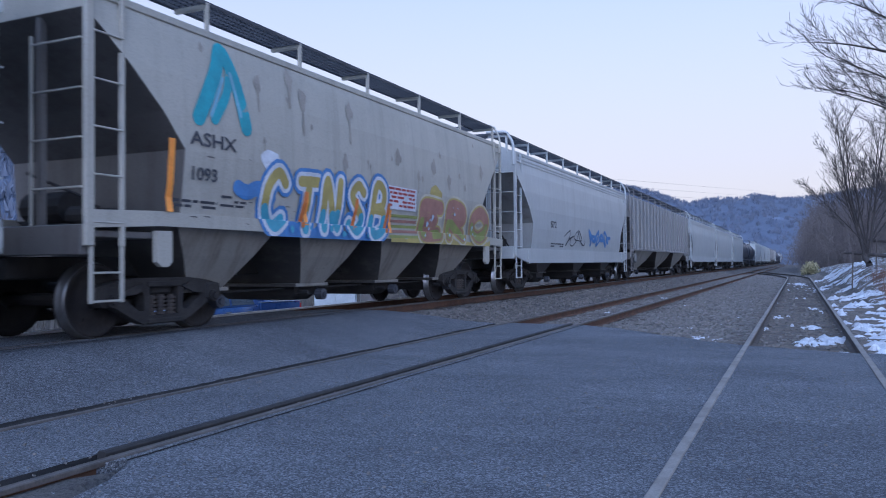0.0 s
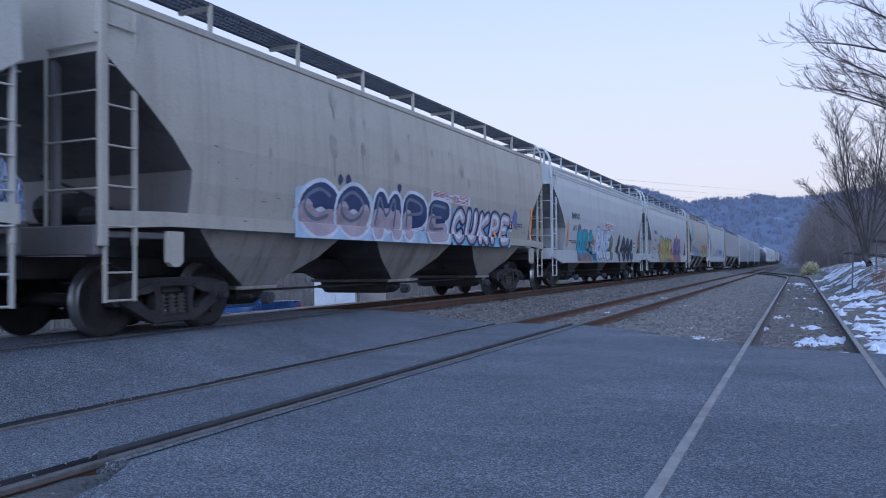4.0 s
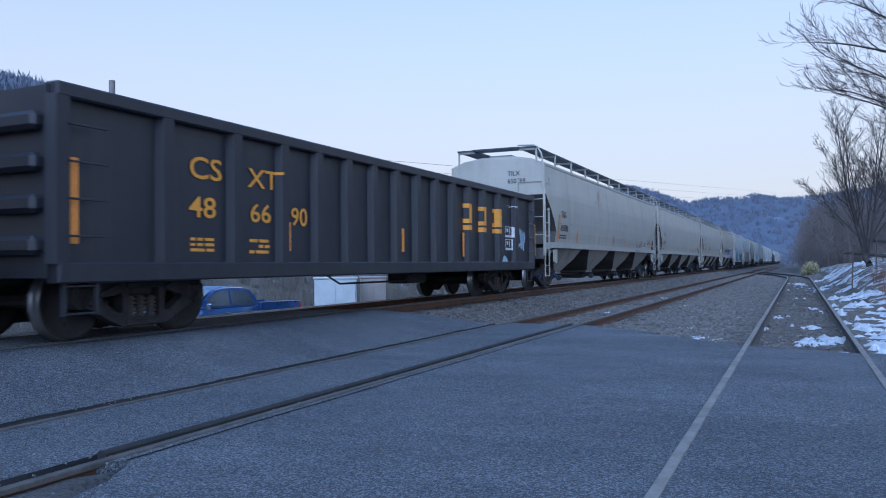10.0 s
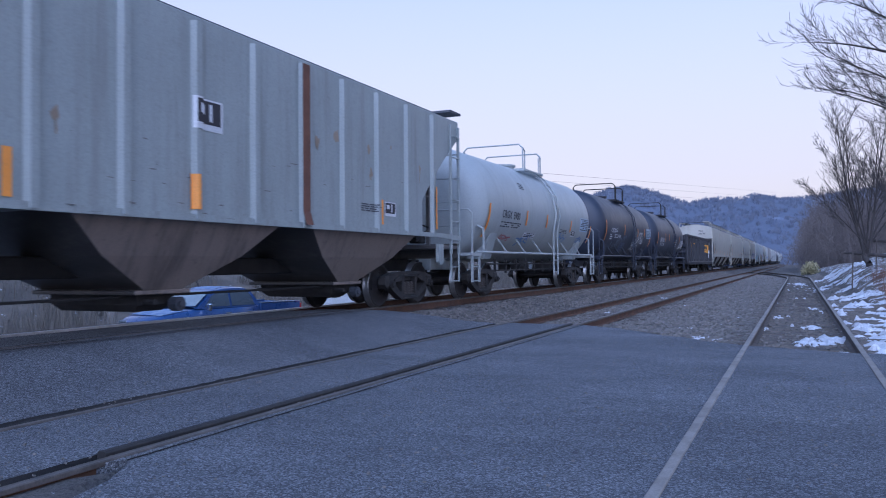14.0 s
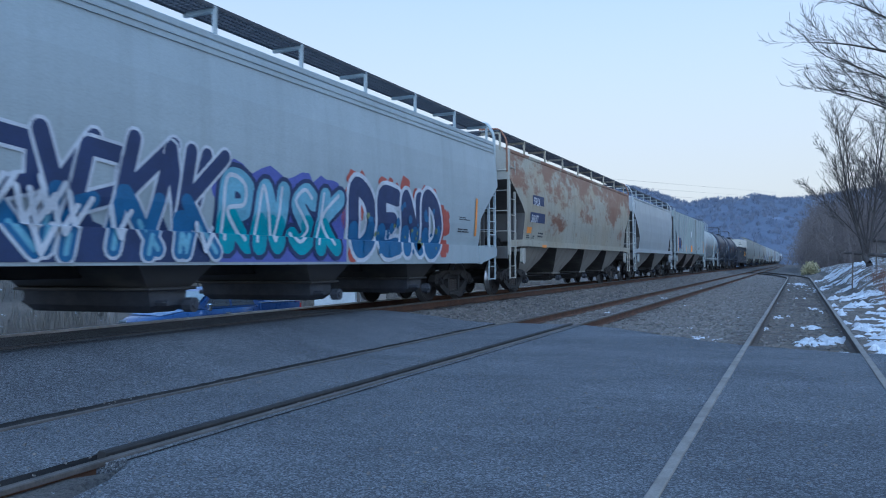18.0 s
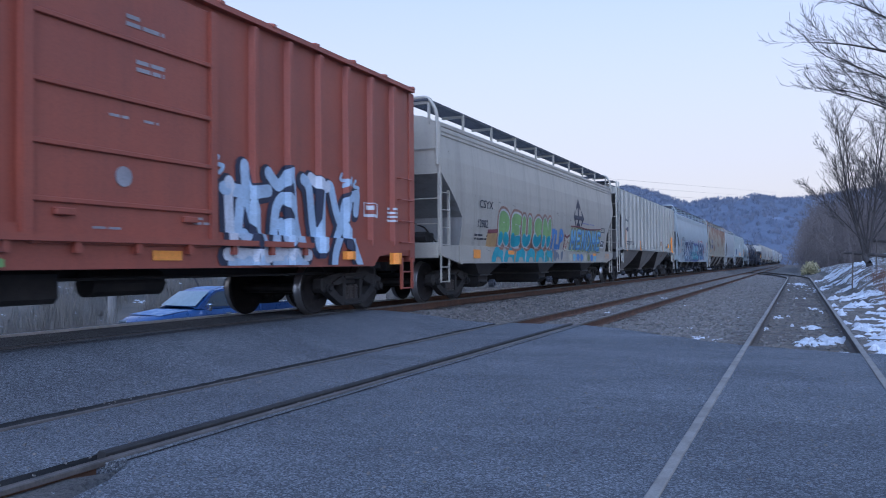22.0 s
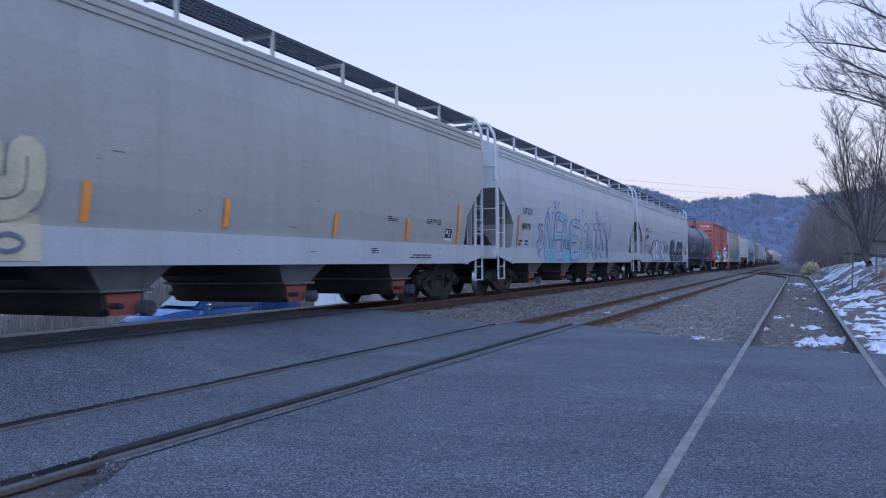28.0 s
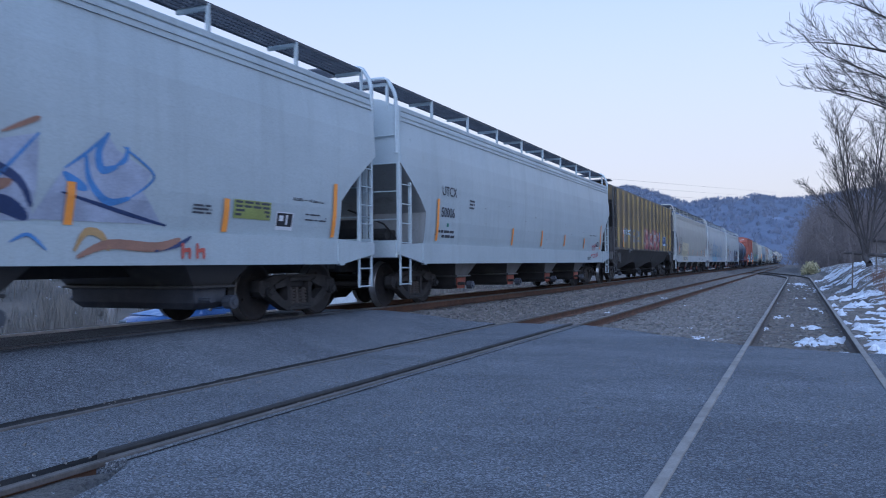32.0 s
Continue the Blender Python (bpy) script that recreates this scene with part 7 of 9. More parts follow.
marks(k3[0], k3[1], [("SMNX", -5.68, 2.40, 0.29, 1.41), ("621", -5.45, 2.00, 0.24, 1.25)], "ink", 15, extra=[(-5.89, 1.65, 0.99, 2, 0.063)])
stripes(k3[0], k3[1], [(-6.10, 1.41, 2.30)])
stripes(k3[0], k3[1], [(6.32, 1.41, 2.32)])
notice(k3[0], k3[1], -0.79, 2.18, 1.69, 0.34, "s_white", "s_red", 5, 20, "notice")
plate(k3[0], k3[1], 5.28, 1.51, 0.45, 0.29, "s_black", "chalk")
plate(k4[0], k4[1], 5.00, 1.73, 0.44, 0.30, "s_black", "chalk")
stripes(k4[0], k4[1], [(6.96, 1.54, 2.44), (4.06, 1.54, 1.99)])
notice(k4[0], k4[1], 0.24, 2.23, 2.12, 0.20, "s_white", "s_red", 6, 26, "notice")
splat(k4[0], k4[1], 5.60, 2.07, 0.22, "s_violet")
marks(k4[0], k4[1], [], "ink", 28, extra=[(5.73, 1.97, 0.53, 3, 0.064)])
notice(k5[0], k5[1], -6.53, 2.68, 0.93, 0.28, "s_ice", "s_ice", 1, 29, "label_patch")
notice(k5[0], k5[1], -6.57, 2.26, 1.30, 0.24, "s_ice", "s_ice", 1, 30, "label_patch")
marks(k5[0], k5[1], [("DAKX", -6.48, 2.65, 0.36, 0.99), ("395799", -6.52, 2.22, 0.33, 1.02)], "ink", 31, extra=[(-6.58, 2.03, 0.91, 2, 0.089), (-7.16, 1.42, 2.85, 2, 0.041)])
stripes(k5[0], k5[1], [(-6.79, 1.59, 2.53), (-4.18, 1.61, 2.03)])
stripes(k5[0], k5[1], [(-4.44, 1.56, 2.03), (-1.93, 1.57, 2.00), (1.10, 1.56, 2.01)])
scrawl(k5[0], k5[1], -3.32, -1.92, 1.74, 2.28, "ink", 5, 0.018, 34)
marks(k5[0], k5[1], [], "ink", 35, extra=[(0.59, 1.99, 6.74, 2, 0.025)])
marks(k6[0], k6[1], [("TILX", -8.41, 2.37, 0.27, 1.00), ("650659", -8.54, 1.91, 0.27, 1.09)], "ink", 36, extra=[(-8.62, 1.77, 0.91, 2, 0.078)])
stripes(k6[0], k6[1], [(-8.78, 1.54, 2.44)])
stripes(k6[0], k6[1], [(2.56, 1.55, 2.01), (5.97, 1.55, 2.00), (8.59, 1.55, 2.46)])
plate(k6[0], k6[1], 6.65, 1.58, 0.45, 0.26, "s_black", "chalk")
marks(k6[0], k6[1], [], "ink", 40, extra=[(7.47, 1.92, 0.87, 3, 0.067), (4.81, 1.69, 0.39, 3, 0.042), (5.49, 1.74, 0.31, 3, 0.055)])
marks(k6[0], k6[1], [], "red_gate", 41, extra=[(3.65, 1.80, 0.42, 4, 0.057)])
marks(k6[0], k6[1], [], "ink", 42, extra=[(-0.81, 2.21, 1.56, 2, 0.011)])
marks(k7[0], k7[1], [("TILX", -8.46, 2.37, 0.28, 1.02), ("650788", -8.52, 1.92, 0.29, 1.02)], "ink", 43, extra=[(-8.58, 1.80, 0.87, 2, 0.080)])
stripes(k7[0], k7[1], [(-8.71, 1.57, 2.44), (-6.33, 1.58, 1.99), (-3.04, 1.53, 1.95), (-0.46, 1.55, 1.97), (2.07, 1.51, 1.91)])
stripes(k7[0], k7[1], [(8.56, 1.57, 2.49), (5.89, 1.57, 2.02)])
plate(k7[0], k7[1], 6.62, 1.58, 0.44, 0.30, "s_black", "chalk")
marks(k7[0], k7[1], [], "ink", 47, extra=[(7.49, 1.97, 0.83, 4, 0.055), (4.73, 1.70, 0.41, 4, 0.031), (5.41, 1.69, 0.34, 3, 0.036)])
marks(k7[0], k7[1], [], "s_violet", 48, extra=[(4.26, 1.45, 1.15, 1, 0.093)])
marks(k8[0], k8[1], [("CS", -6.06, 2.02, 0.41, 1.36), ("XT", -4.86, 2.00, 0.39, 1.36), ("48", -6.06, 1.51, 0.39, 1.36), ("66", -4.83, 1.50, 0.38, 1.32), ("90", -3.84, 1.49, 0.40, 1.13)], "sign_yellow", 49, extra=[(-6.02, 1.24, 0.45, 3, 0.071), (-4.83, 1.25, 0.47, 3, 0.081)])
stripes(k8[0], k8[1], [(-7.81, 1.12, 2.06), (-3.91, 1.09, 1.53), (-0.11, 1.12, 1.58), (2.95, 1.04, 1.60)])
stripes(k8[0], k8[1], [(8.38, 1.10, 2.02)])
emblem(k8[0], k8[1], 2.96, 3.49, 1.67, 2.29)
emblem(k8[0], k8[1], 3.92, 4.44, 1.65, 2.27)
emblem(k8[0], k8[1], 4.89, 5.43, 1.65, 2.28)
marks(k8[0], k8[1], [], "chalk", 55, extra=[(5.87, 2.44, 0.75, 2, 0.030)])
plate(k8[0], k8[1], 5.87, 1.58, 0.53, 0.29, "gondola", "chalk")
plate(k8[0], k8[1], 5.87, 1.23, 0.51, 0.30, "gondola", "chalk")
scrawl(k8[0], k8[1], 6.98, 7.50, 1.03, 1.90, "s_ice", 6, 0.03, 58)
splat(k8[0], k8[1], 5.83, 0.76, 0.28, "s_ice")
stripes(k8[0], k8[1], [(5.47, 1.24, 1.66)])
marks(k9[0], k9[1], [("CRGX", -4.44, 2.05, 0.35, 1.09), ("6561", -3.40, 2.06, 0.34, 0.89)], "chalk", 61, extra=[(-4.11, 2.00, 1.39, 3, 0.063), (1.08, 2.31, 0.96, 4, 0.138)])
stripes(k9[0], k9[1], [(-5.24, 1.91, 2.57), (-2.60, 2.10, 2.56), (-1.15, 2.09, 2.56), (1.06, 2.10, 2.54), (3.10, 2.08, 2.53)])
notice(k9[0], k9[1], 3.55, 1.81, 1.45, 0.47, "chalk", "ink", 6, 63, "data_table")
plate(k9[0], k9[1], 2.99, 1.73, 0.79, 0.24, "tank_black", "chalk")
marks(k10[0], k10[1], [("CRGX", -4.09, 2.16, 0.26, 1.24), ("6511", -3.23, 2.19, 0.27, 0.92)], "chalk", 65, extra=[(-3.29, 2.09, 1.30, 3, 0.055), (-4.12, 2.08, 0.42, 3, 0.084)])
stripes(k10[0], k10[1], [(-5.06, 1.73, 2.62), (-1.37, 2.11, 2.58), (1.73, 2.13, 2.52), (3.47, 2.12, 2.55), (5.23, 1.68, 2.16)])
notice(k10[0], k10[1], 4.08, 2.10, 1.29, 0.50, "s_ice", "tank_black", 6, 69, "data_table")
marks(k10[0], k10[1], [], "chalk", 70, extra=[(0.83, 1.83, 0.98, 6, 0.064), (1.85, 1.80, 0.52, 3, 0.064)])
plate(k10[0], k10[1], 2.78, 1.80, 0.59, 0.26, "tank_black", "chalk")
marks(k11[0], k11[1], [("CRGX", -4.15, 2.10, 0.29, 0.96), ("5900", -3.25, 2.09, 0.29, 0.93)], "ink", 73, extra=[(-4.13, 2.00, 1.61, 3, 0.056), (-2.44, 3.18, 0.40, 4, 0.049), (1.52, 1.99, 0.83, 3, 0.046)])
stripes(k11[0], k11[1], [(-5.11, 1.55, 2.41), (-2.12, 1.96, 2.39), (-0.15, 1.97, 2.38), (2.66, 1.92, 2.32), (5.41, 1.62, 2.24)])
notice(k11[0], k11[1], 3.92, 2.00, 1.09, 0.48, "s_ice", "ink", 7, 75, "data_table")
notice(k11[0], k11[1], -1.99, 1.62, 1.04, 0.15, "s_white", "ink", 3, 76, "data_table")
scrawl(k11[0], k11[1], -2.39, -1.26, 1.37, 1.74, "s_blue", 6, 0.014, 77)
scrawl(k11[0], k11[1], 1.52, 2.44, 1.58, 1.86, "s_blue", 5, 0.014, 78)
scrawl(k11[0], k11[1], -3.88, -2.98, 1.50, 1.67, "s_pink", 6, 0.014, 79)
scrawl(k11[0], k11[1], 3.82, 4.61, 1.58, 1.86, "s_blue", 4, 0.014, 80)
plate(k11[0], k11[1], 2.91, 1.79, 0.49, 0.20, "s_black", "chalk")
marks(k19[0], k19[1], [("TILX", -6.16, 1.90, 0.34, 1.06), ("252259", -5.24, 1.88, 0.37, 1.02)], "chalk", 82, extra=[(-6.21, 1.79, 2.15, 2, 0.076), (1.55, 1.98, 1.57, 4, 0.092), (1.07, 1.41, 0.90, 2, 0.065)])
stripes(k19[0], k19[1], [(-7.43, 2.02, 2.96), (-4.43, 2.22, 2.66), (-1.81, 2.14, 2.60), (1.75, 2.14, 2.58), (4.75, 2.16, 2.62)])
notice(k19[0], k19[1], 3.99, 1.64, 1.02, 0.30, "s_olive", "ink", 6, 84, "yellow_placard")
notice(k19[0], k19[1], 6.26, 1.94, 1.21, 0.49, "tank_blue", "chalk", 8, 85, "data_table")
marks(k19[0], k19[1], [], "chalk", 86, extra=[(3.02, 1.69, 0.71, 2, 0.024), (4.94, 1.83, 0.99, 2, 0.022), (5.10, 1.69, 0.80, 2, 0.035)])
notice(k12[0], k12[1], -6.55, 1.77, 1.17, 0.70, "s_navy", "s_navy", 1, 87, "number_panel")
marks(k12[0], k12[1], [("SR", -6.58, 2.15, 0.30, 1.15), ("IX", -5.85, 2.13, 0.26, 1.22), ("47", -6.55, 1.78, 0.30, 1.22), ("00", -5.83, 1.79, 0.29, 1.29), ("6", -5.12, 1.80, 0.29, 1.34)], "chalk", 88)
rust(k12[0], k12[1], -5.15, -4.54, 1.78, 2.34)
stripes(k12[0], k12[1], [(-6.64, 1.58, 2.55), (-2.67, 1.57, 2.07), (-0.06, 1.60, 2.06)])
stripes(k12[0], k12[1], [(4.94, 1.62, 2.09), (7.22, 1.61, 2.52)])
plate(k12[0], k12[1], 5.08, 1.79, 0.44, 0.27, "s_black", "chalk")
plate(k12[0], k12[1], -0.08, 2.66, 0.60, 0.42, "s_black", "chalk")
marks(k12[0], k12[1], [], "s_blue", 94, extra=[(-4.25, 1.99, 0.38, 3, 0.068), (-3.38, 1.98, 0.38, 3, 0.071)])
marks(k12[0], k12[1], [], "ink", 95, extra=[(4.21, 1.98, 0.53, 4, 0.039)])
rust(k12[0], k12[1], 2.30, 2.50, 1.5, 4.05, 0.085)
notice(k14[0], k14[1], -6.29, 2.59, 1.09, 0.28, "s_navy", "s_navy", 1, 97, "number_panel")
notice(k14[0], k14[1], -6.52, 2.07, 1.41, 0.29, "s_navy", "s_navy", 1, 98, "number_panel")
marks(k14[0], k14[1], [("SRIX", -6.22, 2.57, 0.34, 0.89), ("5007", -6.45, 2.07, 0.31, 1.09)], "chalk", 99)
notice(k14[0], k14[1], -6.76, 1.74, 0.43, 0.18, "stripe", "stripe", 1, 100, "orange_label")
marks(k14[0], k14[1], [], "ink", 101, extra=[(-6.72, 1.68, 0.76, 2, 0.055), (-5.66, 1.79, 0.47, 2, 0.091)])
notice(k14[0], k14[1], -5.32, 1.34, 0.43, 0.09, "stripe", "stripe", 1, 102, "orange_label")
stripes(k15[0], k15[1], [(7.80, 1.53, 2.43)])
marks(k15[0], k15[1], [("WFRX", -7.07, 2.31, 0.33, 1.18), ("877872", -7.07, 1.93, 0.35, 0.86)], "ink", 107, extra=[(-7.10, 1.72, 1.21, 2, 0.088), (-6.98, 1.30, 1.52, 3, 0.072)])
stripes(k15[0], k15[1], [(-7.61, 1.48, 2.36)])
marks(k15[0], k15[1], [], "ink", 109, extra=[(6.83, 1.95, 0.62, 2, 0.044), (6.77, 1.68, 0.64, 2, 0.054), (4.30, 1.26, 0.40, 2, 0.048)])
marks(k16[0], k16[1], [("AEX", -6.48, 2.74, 0.30, 0.83), ("14966", -6.49, 2.28, 0.27, 0.68)], "ink", 110, extra=[(-6.35, 1.85, 0.79, 2, 0.103), (-5.55, 1.86, 1.12, 3, 0.057)])
stripes(k16[0], k16[1], [(-6.46, 1.39, 2.36), (-3.32, 1.46, 1.93)])
stripes(k16[0], k16[1], [(4.05, 1.45, 1.92), (7.14, 1.44, 2.37)])
plate(k16[0], k16[1], 5.78, 1.71, 0.42, 0.24, "bay_dark", "sign_yellow")
marks(k16[0], k16[1], [], "ink", 114, extra=[(5.06, 1.79, 0.22, 3, 0.037), (6.48, 1.86, 0.44, 3, 0.063)])
arrows(k17[0], k17[1])
marks(k17[0], k17[1], [], "s_violet", 117, extra=[(3.51, 2.30, 1.72, 1, 0.060)])
plate(k17[0], k17[1], 6.36, 1.44, 0.58, 0.30, "s_black", "chalk")
marks(k17[0], k17[1], [], "ink", 119, extra=[(6.43, 2.23, 0.62, 3, 0.073)])
marks(k17[0], k17[1], [("CSYX", -6.41, 2.24, 0.27, 1.38), ("12982", -6.52, 1.76, 0.27, 1.10)], "ink", 120, extra=[(-6.62, 1.59, 0.92, 2, 0.088)])
notice(k17[0], k17[1], 5.11, 1.13, 0.48, 0.09, "stripe", "stripe", 1, 124, "reflective_label")
notice(k17[0], k17[1], 7.24, 1.03, 0.48, 0.20, "stripe", "stripe", 1, 125, "reflective_label")
notice(k17[0], k17[1], -6.73, 1.00, 0.45, 0.21, "stripe", "stripe", 1, 126, "reflective_label")
notice(k17[0], k17[1], -4.30, 1.11, 0.49, 0.11, "stripe", "stripe", 1, 127, "reflective_label")
marks(k18[0], k18[1], [("AT W", -6.15, 2.10, 0.29, 1.14), ("2948", -6.16, 1.79, 0.27, 1.20)], "chalk", 129)
panel = Side([(0, 1.522), (5, 1.522)], 0.86)
marks(k18[0], panel, [], "s_ash", 129, extra=[(0.10, 3.83, 0.6, 2, 0.09), (0.25, 3.32, 0.45, 2, 0.09), (-0.15, 2.62, 0.75, 1, 0.06), (1.2, 1.5, 0.3, 2, 0.06), (-0.38, 1.32, 0.4, 1, 0.05)])
notice(k18[0], k18[1], -6.33, 0.80, 0.48, 0.26, "stripe", "stripe", 1, 132, "reflective_label")
notice(k18[0], k18[1], 0.50, 0.94, 0.49, 0.12, "stripe", "stripe", 1, 133, "reflective_label")
notice(k18[0], k18[1], 4.80, 0.96, 0.46, 0.14, "stripe", "stripe", 1, 134, "reflective_label")
notice(k18[0], k18[1], 6.48, 0.87, 0.50, 0.22, "stripe", "stripe", 1, 135, "reflective_label")
plate(k18[0], k18[1], 5.63, 1.74, 0.52, 0.26, "boxcar", "chalk")
marks(k18[0], k18[1], [], "chalk", 137, extra=[(6.52, 1.96, 0.39, 4, 0.077)])
scrawl(k18[0], k18[1], -7.25, -6.73, 1.26, 1.51, "s_white", 6, 0.015, 138)
emblem_round(k18[0], k18[1], 0.06, 1.91, 0.12)
marks(k20[0], k20[1], [("UTCX", -7.40, 2.41, 0.32, 1.11), ("58099", -7.45, 2.05, 0.33, 1.02)], "ink", 142, extra=[(-7.48, 1.73, 1.00, 3, 0.057), (-5.82, 2.68, 0.25, 3, 0.082)])
stripes(k20[0], k20[1], [(-7.60, 1.34, 2.26), (-5.06, 1.33, 1.77), (-2.37, 1.33, 1.74)])
plate(k20[0], k20[1], 7.22, 1.48, 0.49, 0.33, "s_black", "chalk")
stripes(k20[0], k20[1], [(5.00, 1.35, 1.75)])
stripes(k20[0], k20[1], [(7.60, 1.32, 2.26)])
marks(k20[0], k20[1], [], "ink", 149, extra=[(6.06, 1.92, 1.03, 4, 0.048)])
marks(k21[0], k21[1], [("UTCX", -7.27, 2.27, 0.25, 1.23), ("48978", -7.36, 1.83, 0.26, 1.22)], "ink", 153, extra=[(-7.49, 1.53, 0.81, 2, 0.094)])
stripes(k21[0], k21[1], [(-7.63, 1.33, 2.20)])
stripes(k22[0], k22[1], [(5.02, 1.35, 1.79), (7.53, 1.34, 2.23)])
plate(k22[0], k22[1], 6.82, 1.39, 0.40, 0.28, "s_black", "chalk")
marks(k22[0], k22[1], [], "ink", 160, extra=[(5.89, 1.82, 0.71, 3, 0.041), (4.19, 1.79, 0.42, 3, 0.037), (5.10, 1.07, 0.98, 2, 0.051), (3.57, 1.17, 0.26, 3, 0.035)])
marks(k22[0], k22[1], [("UTCX", -7.24, 2.30, 0.28, 1.11), ("52047", -7.32, 1.84, 0.30, 1.08)], "ink", 161, extra=[(-7.46, 1.55, 0.88, 2, 0.086)])
stripes(k22[0], k22[1], [(-7.52, 1.33, 2.17)])
stripes(k22[0], k22[1], [(-2.66, 1.36, 1.81), (-0.36, 1.39, 1.78), (2.39, 1.35, 1.74), (5.06, 1.36, 1.73)])
stripes(k23[0], k23[1], [(-6.46, 1.58, 2.48)])
stripes(k23[0], k23[1], [(3.03, 1.58, 2.05), (7.04, 1.58, 2.50)])
marks(k23[0], k23[1], [("FN", -6.50, 2.06, 0.36, 1.15), ("RX", -5.76, 2.12, 0.38, 1.25)], "s_ice", 169)
plate(k23[0], k23[1], 4.83, 1.82, 0.50, 0.52, "s_navy", "s_ice")
marks(k24[0], k24[1], [("UTCX", -7.30, 2.37, 0.29, 1.01), ("50006", -7.32, 1.90, 0.30, 0.97)], "ink", 176, extra=[(-7.40, 1.61, 0.89, 2, 0.104), (-5.73, 2.37, 0.31, 3, 0.081)])
stripes(k24[0], k24[1], [(-7.50, 1.37, 2.27)])
stripes(k24[0], k24[1], [(7.58, 1.39, 2.32)])
plate(k24[0], k24[1], 6.99, 1.43, 0.39, 0.25, "s_black", "chalk")
marks(k24[0], k24[1], [], "ink", 180, extra=[(5.92, 1.91, 1.14, 3, 0.018), (5.55, 1.08, 0.54, 3, 0.036)])
scrawl(k24[0], k24[1], 6.37, 6.98, 1.32, 1.67, "s_pink", 5, 0.02, 181)
scrawl(k24[0], k24[1], 6.12, 7.27, 1.06, 1.25, "s_pink", 5, 0.015, 182)
notice(k24[0], k24[1], -7.00, 1.69, 0.11, 0.08, "s_green", "s_green", 1, 183, "green_label")
stripes(k24[0], k24[1], [(-2.66, 1.36, 1.82), (-0.01, 1.38, 1.85), (2.50, 1.43, 1.80), (5.09, 1.39, 1.75)])
stripes(k25[0], k25[1], [(2.70, 1.32, 1.78), (5.18, 1.33, 1.78), (7.87, 1.33, 2.22)])
notice(k25[0], k25[1], 5.34, 1.53, 0.83, 0.26, "s_olive", "ink", 4, 186, "yellow_placard")
plate(k25[0], k25[1], 6.31, 1.40, 0.43, 0.27, "s_black", "chalk")
marks(k25[0], k25[1], [], "ink", 188, extra=[(6.71, 1.91, 0.86, 3, 0.016), (4.56, 1.67, 0.35, 3, 0.047), (7.05, 1.68, 0.60, 3, 0.042)])
# ---- stains and scrapes ----
def stains(car, skin, n, y0, y1, z0, z1, mat, seed, size=0.12):
    p, g = Paint(), random.Random(seed)
    for k in range(n):
        r = size * g.uniform(0.3, 1.2)
        y, z = g.uniform(y0, y1), g.uniform(z0, z1)
        p.area(egg(y, z, r * 0.6, r, 12, 0.25, seed + k), 0, 0)
        if g.random() < 0.5:
            p.line([(y, z), (y + g.uniform(-0.02, 0.02), z - r * g.uniform(1.5, 4))], r * 0.14, 0, 0, False)
    tagged(p.lay(car, skin, [mat], "faint rusty stains on the paint", "stain"), kind="stuff")


def scrapes(car, skin, n, y0, y1, z0, z1, seed, long=0.25):
    p, g = Paint(), random.Random(seed)
    for k in range(n):
        y, z, w, h = g.uniform(y0, y1), g.uniform(z0, z1), g.uniform(0.03, long) * g.random() + 0.02, g.uniform(0.004, 0.018)
        p.face([(y, z), (y + w, z + g.uniform(-0.01, 0.01)), (y + w * 0.9, z + h), (y + w * 0.1, z + h)], 0, 0)
    tagged(p.lay(car, skin, ["s_ghost"], "small dark scrapes on the paint", "scrape"), kind="stuff")


for k, (made, n) in enumerate(((k1, 26), (k4, 14), (k6, 12), (k7, 12), (k16, 14), (k12, 8), (k5, 10))):
    stains(made[0], made[1], n, -made[2] + 1.6, made[2] - 1.4, 2.5, 3.75, "s_stain" if made not in (k16, k12) else "s_rustdrip", 200 + 20 * k, 0.16 if made in (k1, k4) else 0.1)
for k, (made, n) in enumerate(((k4, 60), (k5, 120), (k6, 160), (k7, 140), (k17, 120), (k16, 60), (k12, 50), (k1, 40), (k14, 60), (k22, 30), (k24, 40))):
    scrapes(made[0], made[1], n, -made[2] + 1.5, made[2] - 1.4, made[1].low + 0.15, 2.5, 400 + k)
stains(k16[0], k16[1], 26, -6.5, 6.8, 1.6, 2.0, "s_rustdrip", 77, 0.13)
stains(k7[0], k7[1], 9, -3.3, -2.7, 3.1, 3.5, "s_tan", 88, 0.16)


